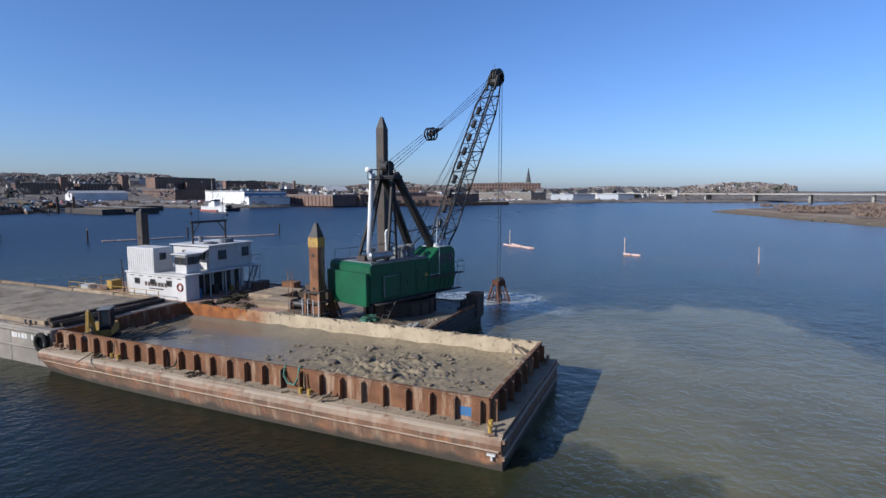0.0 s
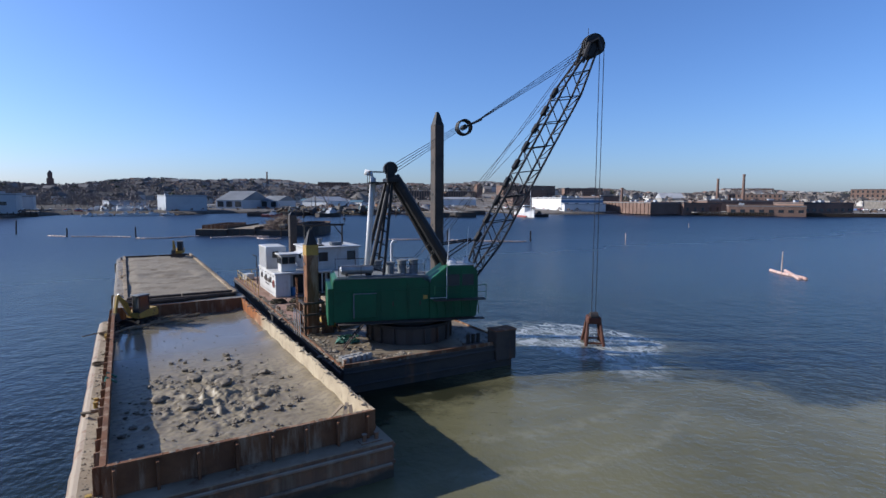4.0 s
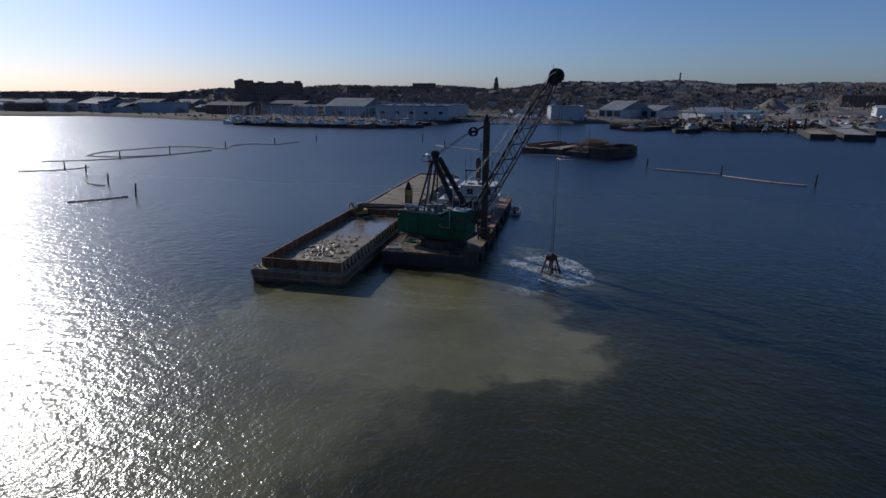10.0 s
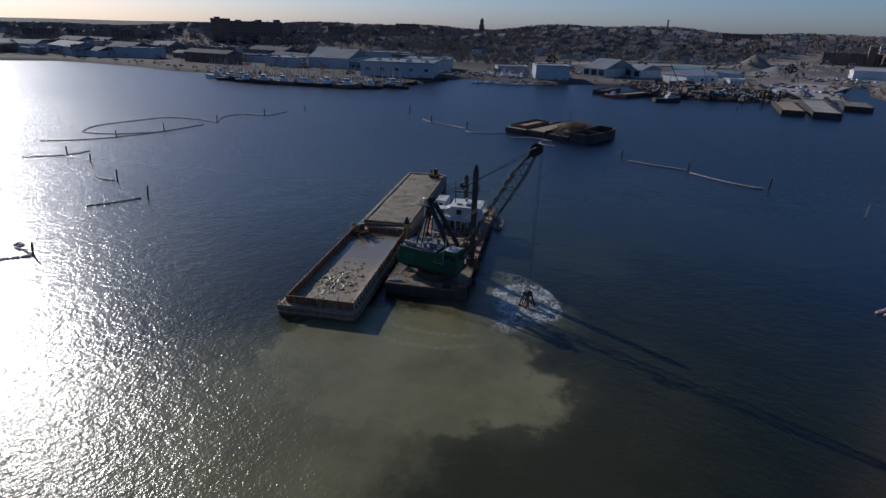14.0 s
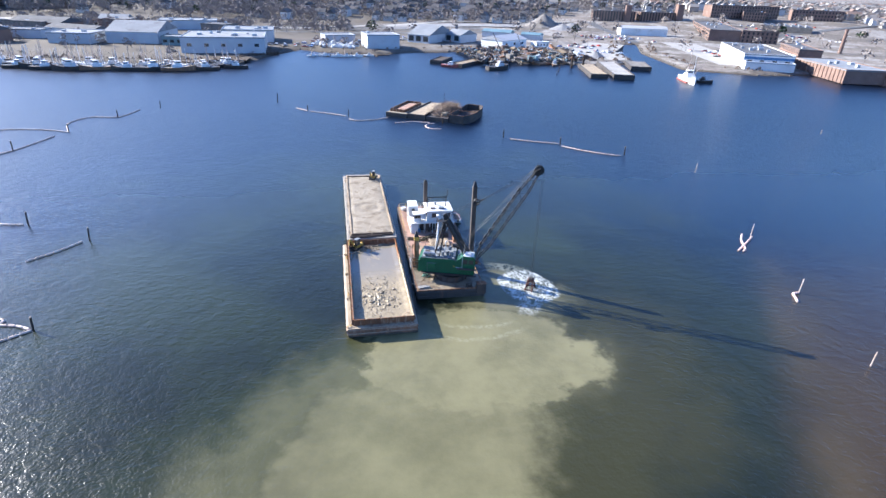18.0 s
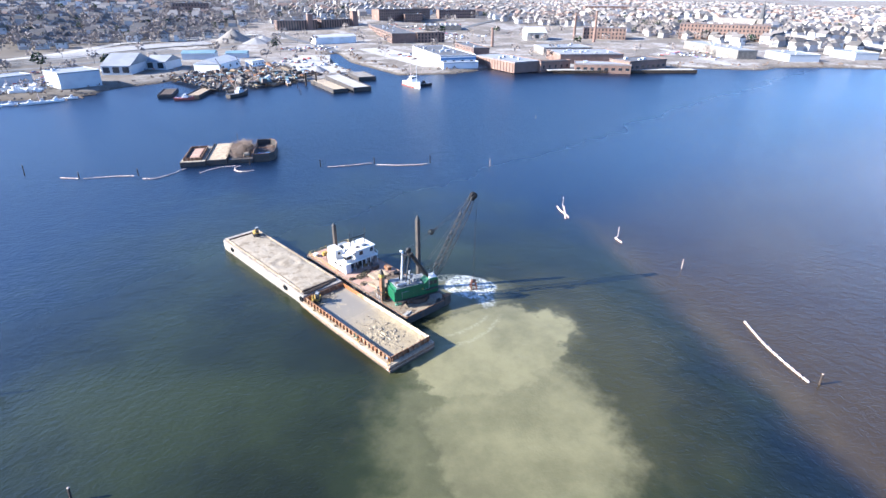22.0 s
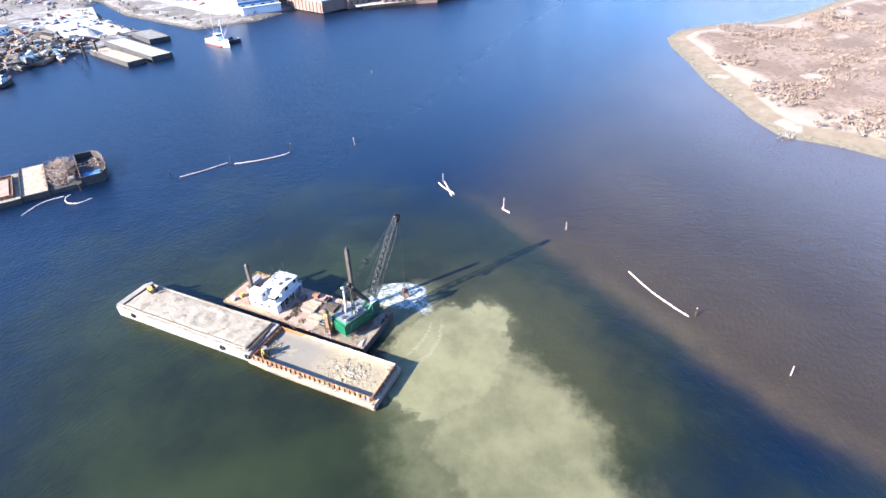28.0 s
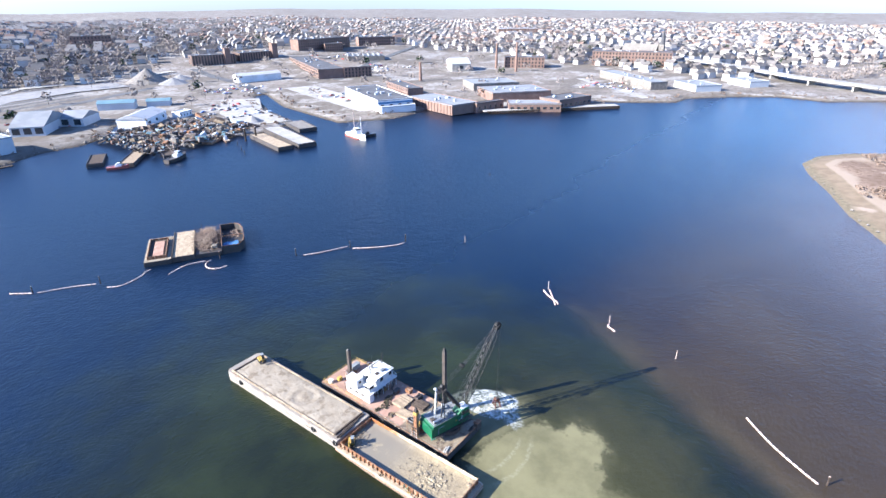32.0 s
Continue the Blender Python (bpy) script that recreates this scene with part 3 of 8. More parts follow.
def spit_material():
    m, nt, b = nodes_of("sandy_spit")
    geo = nt.nodes.new("ShaderNodeNewGeometry")
    sep = nt.nodes.new("ShaderNodeSeparateXYZ")
    nt.links.new(geo.outputs["Position"], sep.inputs[0])
    c = mix(nt, noise_fac(nt, 0.035, low=0.42, high=0.6), (0.19, 0.138, 0.10), (0.135, 0.095, 0.068))
    c = mix(nt, noise_fac(nt, 0.4, low=0.45, high=0.7), c, (0.105, 0.07, 0.044))
    edge = nt.nodes.new("ShaderNodeMapRange")
    edge.inputs["From Min"].default_value, edge.inputs["From Max"].default_value = 1.7, 1.25
    nt.links.new(sep.outputs["Z"], edge.inputs["Value"])
    c = mix(nt, edge.outputs["Result"], c, mix(nt, noise_fac(nt, 0.15), (0.175, 0.136, 0.092), (0.14, 0.107, 0.072)))
    c = mix(nt, noise_fac(nt, 0.045, detail=4, low=0.6, high=0.68), c, (0.25, 0.20, 0.152))
    track = nt.nodes.new("ShaderNodeMapRange")
    track.interpolation_type = 'SMOOTHSTEP'
    track.inputs["From Min"].default_value, track.inputs["From Max"].default_value = 0.28, 0.12
    nt.links.new(math2(nt, 'ABSOLUTE', math2(nt, 'ADD', math2(nt, 'SUBTRACT', sep.outputs["Z"], 1.5), warp_noise(nt, geo.outputs["Position"], 0.05, 0.25)), 0.0), track.inputs["Value"])
    c = mix(nt, math2(nt, 'MULTIPLY', track.outputs["Result"], 0.8), c, (0.25, 0.20, 0.15))
    wet = nt.nodes.new("ShaderNodeMapRange")
    wet.inputs["From Min"].default_value, wet.inputs["From Max"].default_value = 0.75, 0.35
    nt.links.new(sep.outputs["Z"], wet.inputs["Value"])
    c = mix(nt, wet.outputs["Result"], c, mix(nt, noise_fac(nt, 0.5), (0.158, 0.13, 0.086), (0.108, 0.09, 0.058)))
    nt.links.new(c, b.inputs["Base Color"])
    b.inputs["Roughness"].default_value = 0.95
    b.inputs["Specular IOR Level"].default_value = 0.12
    return m


M["land"] = land_material()
M["spit"] = spit_material()

# ---- building helpers ----
def thing(name, x=0, y=0, z=0, turn=0.0, label="", category="", group="", kind=""):
    e = new(name)
    e.empty_display_size = 0.3
    e.matrix_world = pose(x, y, z, 0, 0, turn)
    return tagged(e, label, category, group, kind)


def part(name, bm, material, parent, label="", smooth=False):
    """Links a bmesh as one mesh object under a thing or a part."""
    me = bpy.data.meshes.new(name)
    bm.to_mesh(me)
    bm.free()
    me.materials.append(M[material])
    if smooth:
        me.polygons.foreach_set("use_smooth", [True] * len(me.polygons))
    ob = new(name, me)
    ob.parent = parent
    return tagged(ob, label)


def twin(ob, x, y, z, turn=0.0, parent=None):
    """Another piece on the same mesh."""
    o = new(ob.name.split(".")[0], ob.data)
    o.parent = parent or ob.parent
    o.matrix_basis = pose(x, y, z, 0, 0, turn)
    return o


def B(*boxes, bevel=0.0):
    """A bmesh of boxes (x0, x1, y0, y1, z0, z1)."""
    bm = bmesh.new()
    for b in boxes:
        add_box(bm, *b)
    if bevel:
        bmesh.ops.bevel(bm, geom=bm.edges[:], offset=bevel, segments=1, affect='EDGES', clamp_overlap=True)
    return bm


def add_box(bm, x0, x1, y0, y1, z0, z1, m=None):
    vs = [bm.verts.new((x, y, z)) for z in (z0, z1) for y in (y0, y1) for x in (x0, x1)]
    for f in ((0, 2, 3, 1), (4, 5, 7, 6), (0, 1, 5, 4), (2, 6, 7, 3), (0, 4, 6, 2), (1, 3, 7, 5)):
        bm.faces.new([vs[i] for i in f])
    if m is not None:
        for v in vs:
            v.co = m @ v.co
    return vs


def add_tube(bm, p, q, r, n=8, r2=None, caps=True):
    p, q = Vector(p), Vector(q)
    d = q - p
    if d.length < 1e-6:
        return
    u = d.orthogonal().normalized()
    w = d.normalized().cross(u)
    r2 = r if r2 is None else r2
    rings = []
    for c, rad in ((p, r), (q, r2)):
        rings.append([bm.verts.new(c + (u * math.cos(2 * math.pi * i / n) + w * math.sin(2 * math.pi * i / n)) * rad) for i in range(n)])
    for i in range(n):
        bm.faces.new((rings[0][i], rings[0][(i + 1) % n], rings[1][(i + 1) % n], rings[1][i]))
    if caps:
        bm.faces.new(rings[0][::-1])
        bm.faces.new(rings[1])


def T(*segs, n=8):
    """A bmesh of tubes (p, q, radius[, end radius])."""
    bm = bmesh.new()
    for s in segs:
        add_tube(bm, s[0], s[1], s[2], n, s[3] if len(s) > 3 else None)
    return bm


def chain(points, r, n=7, closed=False):
    """A bent tube along points."""
    bm = bmesh.new()
    pts = [Vector(p) for p in points]
    rings = []
    k = len(pts)
    for i, c in enumerate(pts):
        a = pts[(i - 1) % k] if (i or closed) else c
        b = pts[(i + 1) % k] if (i < k - 1 or closed) else c
        d = (b - a).normalized()
        u = d.cross(Vector((0, 0, 1)))
        u = u.normalized() if u.length > 1e-3 else Vector((1, 0, 0))
        w = u.cross(d)
        rings.append([bm.verts.new(c + (u * math.cos(2 * math.pi * j / n) + w * math.sin(2 * math.pi * j / n)) * r) for j in range(n)])
    for i in range(k if closed else k - 1):
        a, b = rings[i], rings[(i + 1) % k]
        for j in range(n):
            bm.faces.new((a[j], a[(j + 1) % n], b[(j + 1) % n], b[j]))
    if not closed:
        bm.faces.new(rings[0][::-1])
        bm.faces.new(rings[-1])
    bmesh.ops.recalc_face_normals(bm, faces=bm.faces[:])
    return bm


def prism(outline, z0, z1):
    """A bmesh: an outline of (x, y) drawn up from z0 to z1."""
    bm = bmesh.new()
    lo = [bm.verts.new((x, y, z0)) for x, y in outline]
    hi = [bm.verts.new((x, y, z1)) for x, y in outline]
    bm.faces.new(lo[::-1])
    bm.faces.new(hi)
    for i in range(len(lo)):
        j = (i + 1) % len(lo)
        bm.faces.new((lo[i], lo[j], hi[j], hi[i]))
    bmesh.ops.recalc_face_normals(bm, faces=bm.faces[:])
    return bm


def side_prism(outline, y0, y1):
    """A bmesh: an outline of (x, z) drawn from y0 to y1."""
    bm = prism(outline, y0, y1)
    for v in bm.verts:
        v.co = Vector((v.co.x, v.co.z, v.co.y))
    bmesh.ops.recalc_face_normals(bm, faces=bm.faces[:])
    return bm


def torus(R, r, n=20, k=8, axis='X'):
    bm = bmesh.new()
    rings = []
    for i in range(n):
        a = 2 * math.pi * i / n
        ring = []
        for j in range(k):
            b = 2 * math.pi * j / k
            p = ((R + r * math.cos(b)) * math.cos(a), (R + r * math.cos(b)) * math.sin(a), r * math.sin(b))
            ring.append(bm.verts.new({'X': (p[2], p[0], p[1]), 'Y': (p[0], p[2], p[1]), 'Z': p}[axis]))
        rings.append(ring)
    for i in range(n):
        for j in range(k):
            bm.faces.new((rings[i][j], rings[(i + 1) % n][j], rings[(i + 1) % n][(j + 1) % k], rings[i][(j + 1) % k]))
    bmesh.ops.recalc_face_normals(bm, faces=bm.faces[:])
    return bm


def lump(bm, c, r, rng, squash=0.6, sub=1):
    """A rough lump added to bm."""
    made = bmesh.ops.create_icosphere(bm, subdivisions=sub, radius=1.0)["verts"]
    k = rng.uniform(0, 50)
    for v in made:
        d = v.co.copy()
        f = 0.75 + 0.55 * noise.noise(d * 1.3 + Vector((k, k, k)))
        v.co = Vector(c) + Vector((d.x * r * f, d.y * r * f, d.z * r * f * squash))


def from_data(name, verts, faces, material, parent=None, smooth=False, label=""):
    me = bpy.data.meshes.new(name)
    me.from_pydata(verts, [], faces)
    me.materials.append(M[material])
    if smooth:
        me.polygons.foreach_set("use_smooth", [True] * len(me.polygons))
    ob = new(name, me)
    ob.parent = parent
    return tagged(ob, label)

# ---- water, land ----
def water_sheet():
    xs = [-4600, -1500, -500, -200, 0, 200, 500, 1500, 4600]
    verts = [(x, y, 0) for y in xs for x in xs]
    k = len(xs)
    faces = [(j * k + i, j * k + i + 1, (j + 1) * k + i + 1, (j + 1) * k + i) for j in range(k - 1) for i in range(k - 1)]
    ob = from_data("water", verts, faces, "water")
    tagged(ob, "rippled harbour water, dark blue with silty green clouds", "water", kind="structure")


water_sheet()

SHORE = [(-4000, 180), (-900, 260), (-600, 300), (-428, 352), (-392, 372), (-360, 369), (-293, 353), (-253, 334), (-205, 332), (-166, 306), (-124, 303),
         (-84, 303), (-56, 320), (-40, 360), (-24, 393), (-12, 378), (9, 366), (34, 364), (62, 380), (90, 382), (112, 397), (132, 430), (143, 428),
         (122, 372), (116, 334), (139, 322), (160, 322), (182, 312), (226, 322), (246, 384), (290, 468), (304, 465), (268, 390), (255, 330), (247, 293), (262, 283), (288, 268),
         (335, 269), (354, 278), (352, 250), (350, 226), (446, 138), (466, 160), (473, 142), (504, 98), (533, 95), (571, 60), (597, 22), (590, -20),
         (622, -61), (720, -220), (900, -700), (1500, -1700), (4500, -1700), (4500, 4500), (-4000, 4500)]
SPIT = [(520, -150), (440, -112), (394, -82), (384, -66), (371, -46), (351, -31), (327, -25), (304, -30), (272, -42), (239, -52), (211, -65), (195, -71), (179, -81), (176, -100),
        (168, -118), (150, -150), (160, -240), (300, -340), (520, -330)]


def inside_and_far(poly, X, Y):
    """Metres inside (positive) or outside an outline, for arrays of places."""
    inside = np.zeros(X.shape, bool)
    far = np.full(X.shape, 1e9)
    for (x0, y0), (x1, y1) in zip(poly, poly[1:] + poly[:1]):
        cross = ((y0 > Y) != (y1 > Y))
        xi = (x1 - x0) * (Y - y0) / (y1 - y0 + 1e-12) + x0
        inside ^= cross & (X < xi)
        dx, dy = x1 - x0, y1 - y0
        t = np.clip(((X - x0) * dx + (Y - y0) * dy) / (dx * dx + dy * dy), 0, 1)
        far = np.minimum(far, np.hypot(X - x0 - t * dx, Y - y0 - t * dy))
    return np.where(inside, far, -far)


def smooth01(a, lo, hi):
    t = np.clip((a - lo) / (hi - lo), 0, 1)
    return t * t * (3 - 2 * t)


def hill(X, Y):
    """Height of the town's hill above the waterfront."""
    d = np.hypot(X, Y)
    az = np.degrees(np.arctan2(X, Y))
    west = 1 - smooth01(az, 25, 75)
    top = (9 + 17 * west + 4 * np.sin(az * 0.21) + 3 * np.sin(az * 0.53 + 1)) * (0.25 + 0.75 * smooth01(az, -47, -32)) - 9 * smooth01(az, -46, -36) * (1 - smooth01(az, -24, -15)) + 6 * smooth01(az, -6, 6) * (1 - smooth01(az, 30, 45))
    return top * smooth01(d, 640, 1250) - 6 * west * smooth01(d, 1200, 2200) + 16 * (1 - west) * smooth01(d, 1500, 3200) * (1 - smooth01(az, 55, 72))


def ground_z(x, y):
    """The ground's height at one place on the mainland."""
    X, Y = np.array([float(x)]), np.array([float(y)])
    return float(np.interp(inside_and_far(SHORE, X, Y)[0], [-40, 0, 4, 30], [-3, 0.15, 1.7, 2.2]) + hill(X, Y)[0])


def land_sheet(name, poly, xs, ys, material, profile, with_hill, label):
    X, Y = np.meshgrid(xs, ys)
    d = inside_and_far(poly, X, Y)
    Z = np.interp(d, *profile) + (hill(X, Y) * (d > 0) if with_hill else 0.25 * np.sin(X * 0.07) * np.cos(Y * 0.09) * np.clip(d / 10, 0, 1))
    k = len(xs)
    verts = np.stack([X, Y, Z], -1).reshape(-1, 3)
    low = (Z < -2.5)
    faces = []
    for j in range(len(ys) - 1):
        for i in range(k - 1):
            if not (low[j, i] and low[j, i + 1] and low[j + 1, i] and low[j + 1, i + 1]):
                faces.append((j * k + i, j * k + i + 1, (j + 1) * k + i + 1, (j + 1) * k + i))
    ob = from_data(name, verts.tolist(), faces, material, smooth=True)
    tagged(ob, label, "ground", kind="structure")


def steps(*runs):
    out = []
    for a, b, s in runs:
        out += list(np.arange(a, b, s))
    return np.array(out, float)


land_sheet("ground", SHORE, steps((-4000, -900, 150), (-900, -460, 24), (-460, 660, 5), (660, 1300, 24), (1300, 4500, 120)),
           steps((-1700, -300, 80), (-300, -80, 14), (-80, 480, 5), (480, 1500, 24), (1500, 4500, 120)), "land",
           ([-40, -6, 0, 4, 30], [-3, -1.5, 0.15, 1.7, 2.2]), True, "low winter waterfront rising to a town on a hill")
land_sheet("ground", SPIT, steps((130, 540, 4)), steps((-360, -20, 4)), "spit",
           ([-40, -8, 0, 8, 16, 60], [-3, -0.8, 0.05, 0.9, 1.6, 2.6]), False, "sandy spit with dry brown brush")

# ---- loaded hopper scow alongside the dredge ----
def bitt(x, y, z, parent, material="yellow"):
    """A double mooring bitt."""
    b = part("bitt", B((-0.48, 0.48, -0.2, 0.2, 0, 0.05)), "hull_rust", parent, "rust-streaked double mooring bitt")
    for sx in (-0.27, 0.27):
        part("post", T(((sx, 0, 0.04), (sx, 0, 0.3), 0.09), ((sx, 0, 0.3), (sx, 0, 0.35), 0.115), n=10), material, b)
    b.matrix_basis = pose(x, y, z)
    return b


def tyre(x, y, z, parent, axis='X', R=0.55):
    t = part("tyre_fender", torus(R, 0.17, 20, 8, axis), "tyre", parent, "black rubber tyre hung as a fender", True)
    t.matrix_basis = pose(x, y, z)
    return t


def coil(name, x, y, z, parent, material, R=0.32, turns=4, r=0.03, wild=0.06, seed=1):
    rng = random.Random(seed)
    pts = []
    for i in range(turns * 14):
        a = 2 * math.pi * i / 14
        rr = R * (1 + rng.uniform(-wild, wild) * 3)
        pts.append((x + rr * math.cos(a), y + rr * 0.8 * math.sin(a), z + r + 0.02 * (i // 14) + rng.uniform(0, wild)))
    return part(name, chain(pts, r, 5), material, parent)


def hopper_scow():
    W, L, D = 11.45, 31.1, 1.6
    s = thing("hopper_scow", 0, 0, 0, 0, "rust-brown steel hopper scow loaded with grey dredged mud", "barge")
    # the outer side has a rounded sheer and falls in below it; it draws in towards the far end
    side = ((0.36, D - 0.03), (0.2, 1.53), (0.08, 1.43), (0.0, 1.22), (0.03, 0.98), (0.12, 0.9), (0.3, 0.0), (0.36, -0.9))

    def drawn(y, z):
        f = max(0.0, (y - 19.0) / 12.1)
        dent = 0.05 * noise.noise((y * 0.45, z * 1.5, 3)) + 0.03 * noise.noise((y * 1.7, z * 2.0, 8))
        return f * f * (0.02 + 0.5 * max(0.0, 1.0 - max(z, 0.0) / 1.4)) + dent * (0.0 < z < 1.5)

    hull = bmesh.new()
    rows = []
    for i in range(74):
        y = L * i / 73
        row = [hull.verts.new((px + drawn(y, pz), y, pz)) for px, pz in side]
        rows.append(row + [hull.verts.new((W, y, -0.9)), hull.verts.new((W, y, D - 0.03))])
    for r0, r1 in zip(rows, rows[1:]):
        for k in range(len(r0)):
            hull.faces.new((r0[k], r0[(k + 1) % len(r0)], r1[(k + 1) % len(r0)], r1[k]))
    hull.faces.new(rows[0])
    hull.faces.new(rows[-1][::-1])
    bmesh.ops.recalc_face_normals(hull, faces=hull.faces[:])
    hull = part("hull", hull, "hull_rust", s, "rust-stained steel hull with a rounded, dented sheer")
    part("rub_rail", chain([(0.06 + drawn(y, 0.9), y, 0.93) for y in np.linspace(0.1, L - 0.1, 26)], 0.07, 6), "hull_rust", s)
    # rubbing bars round the other sides
    for z in (1.36, 0.62):
        part("rub_rail", T(((0.1, -0.06, z), (W - 0.1, -0.06, z), 0.09), n=8), "hull_rust", s)
        part("rub_rail", T(((W + 0.06, 0.1, z), (W + 0.06, L - 0.1, z), 0.09), n=8), "hull_rust", s)
    # walkways of the deck round the hopper
    x0, x1, y0, y1, top = 1.15, 11.0, 0.9, 30.5, 2.72
    part("deck", B((0.36, x0, 0.02, 22.0, D - 0.03, D), (0.4, x0, 22.0, L - 0.02, D - 0.03, D), (x1, W - 0.02, 0.02, L - 0.02, D - 0.03, D), (x0, x1, 0.02, y0, D - 0.03, D), (x0, x1, y1, L - 0.02, D - 0.03, D)), "deck", s, "mud-caked steel side deck")
    # hopper walls
    t = 0.09
    rng = random.Random(4)

    def wall(a, b, along, outer):
        """A hopper wall with a dented top edge."""
        n = 60
        bm = bmesh.new()
        rows = []
        for i in range(n + 1):
            u = a + (b - a) * i / n
            dz = 0.05 * noise.noise((u * 0.5, outer, 3)) + (rng.uniform(-0.03, 0.02))
            off = 0.05 * noise.noise((u * 0.4, outer, 9))
            row = []
            for v, z in ((0, -0.2), (t, -0.2), (t, top + dz), (0, top + dz)):
                q = outer + (v if outer < 5 else -v) + off * (z > 0)
                row.append(bm.verts.new((q, u, z) if along == 'y' else (u, q, z)))
            rows.append(row)
        for r0, r1 in zip(rows, rows[1:]):
            for k in range(4):
                bm.faces.new((r0[k], r0[(k + 1) % 4], r1[(k + 1) % 4], r1[k]))
        bm.faces.new(rows[0])
        bm.faces.new(rows[-1][::-1])
        bmesh.ops.recalc_face_normals(bm, faces=bm.faces[:])
        return bm

    wl = part("hopper_wall", wall(y0, y1, 'y', x0), "rust", s, "rusty stiffened hopper wall")
    wr = part("hopper_wall", wall(y0, y1, 'y', x1), "crust", s, "hopper wall crusted with dried mud")
    wn = part("hopper_wall", wall(x0, x1, 'x', y0), "rust", s, "rusty end wall of the hopper")
    wf = part("hopper_wall", wall(x0, x1, 'x', y1), "rust", s, "rusty end wall of the hopper")
    # stiffeners: deep plates with a slanted outer edge
    sb = side_prism([(0, 0), (-0.3, 0), (-0.29, 1.0), (0, 1.03)], -0.05, 0.05)
    bmesh.ops.bevel(sb, geom=sb.edges[:], offset=0.012, segments=1, affect='EDGES')
    first = part("stiffener", sb, "rust", wl, "rusty steel stiffener plate")
    first.matrix_basis = pose(x0 + 0.005, 1.25, D)
    k = 25
    for i in range(1, k):
        twin(first, x0 + 0.005, 1.25 + i * (y1 - y0 - 0.5) / (k - 1), D, 0)
    for i in range(8):
        twin(first, 1.5 + i * 1.3, y0 + 0.005, D, 90, wn)
    for i in range(8):
        twin(first, 1.5 + i * 1.3, y1 - 0.005, D, -90, wf)
    # short stiffeners on the inner side of the far walkway are narrow: only stubs
    sb = side_prism([(0, 0), (0.32, 0), (0.14, 0.98), (0, 1.02)], -0.03, 0.03)
    stub = part("stiffener", sb, "rust", wr)
    stub.matrix_basis = pose(x1 - 0.005, 1.5, D)
    for i in range(1, 25):
        twin(stub, x1 - 0.005, 1.5 + i * 1.19, D, 0)
    # flat bar along the top of each wall
    part("cap_bar", B((x0 - 0.07, x0 + 0.12, y0, y1, top - 0.06, top + 0.015)), "rust", wl)
    part("cap_bar", B((x0 + 0.15, x1 - 0.15, y0 - 0.07, y0 + 0.1, top - 0.06, top + 0.015)), "rust", wn)
    # bitts, cleats, ropes and hoses on the walkway
    bitt(0.55, 0.75, D, s).matrix_basis = pose(0.5, 0.62, D, 0, 0, 15)
    bitt(0.55, 10.6, D, s).matrix_basis = pose(0.62, 10.4, D, 0, 0, 90)
    # blue plate stands in for a hole with the water showing through
    part("drain_port", B((x0 - 0.02, x0 + 0.02, 1.72, 2.3, 1.78, 2.2)), "blue", wl, "blue plate in place of an opening that shows the water")
    bitt(0.55, 24.5, D, s).matrix_basis = pose(0.75, 24.6, D, 0, 0, 90)
    bitt(0.55, 30.3, D, s, "hull_rust").matrix_basis = pose(0.85, 30.2, D, 0, 0, 90)
    bitt(10, 0.5, D, s, "hull_rust").matrix_basis = pose(10.6, 0.45, D)
    part("chock", chain([(0.2, 9.3, D + 0.05), (0.15, 9.0, D + 0.28), (0.5, 8.8, D + 0.34), (0.85, 9.0, D + 0.28), (0.8, 9.3, D + 0.05)], 0.07, 8), "timber_pale", s, "worn pale fairlead ring")
    coil("mooring_rope", 0.55, 18.0, D, s, "rope", 0.36, 4, 0.035, 0.07, 3)
    coil("mooring_rope", 0.6, 26.0, D + 0.02, s, "rope", 0.28, 5, 0.03, 0.05, 5)
    part("mooring_rope", chain([(1.1, 25.0, 2.7), (1.0, 25.0, 2.3), (0.8, 24.8, 1.9), (0.6, 24.9, 1.66), (0.5, 25.6, 1.64), (0.75, 26.0, 1.64)], 0.035, 6), "rope", s)
    part("hose", chain([(1.5, 11.9, 2.5), (1.1, 12.0, 2.78), (0.98, 12.0, 2.3), (0.92, 11.7, 1.95), (0.95, 11.3, 1.9), (1.0, 11.1, 2.3), (1.1, 11.1, 2.78), (1.5, 11.2, 2.45)], 0.06, 7), "rope_green", s, "green hose looped over the wall")
    part("hose", chain([(1.4, 19.4, 2.5), (1.1, 19.4, 2.78), (0.95, 19.5, 2.3), (0.9, 19.8, 1.8), (0.6, 20.2, 1.66)], 0.05, 7), "rope_dark", s)
    part("rope_tail", chain([(1.0, 10.7, 2.6), (0.95, 10.7, 2.0), (0.8, 10.5, 1.66), (0.5, 10.9, 1.65), (0.7, 11.4, 1.65), (0.4, 11.7, 1.64)], 0.045, 6), "rope", s, "frayed brown rope")
    # dried mud dropped along the side deck and the wall tops
    bm = bmesh.new()
    for i in range(300):
        lump(bm, (rng.uniform(0.4, 1.0), rng.uniform(0.4, 22), D + 0.005), 0.03 + 0.12 * rng.random() ** 3, rng, 0.35, 1)
    for i in range(160):
        lump(bm, (x1 - 0.1 + rng.gauss(0, 0.08), rng.uniform(1.2, 30), top + 0.0), 0.05 + 0.12 * rng.random() ** 2, rng, 0.5, 1)
    for i in range(60):
        lump(bm, (rng.uniform(x0 + 0.2, x1), y0 + 0.05 + rng.gauss(0, 0.05), top), 0.04 + 0.1 * rng.random() ** 2, rng, 0.5, 1)
    tagged(part("dried_mud", bm, "sand", s), kind="stuff")
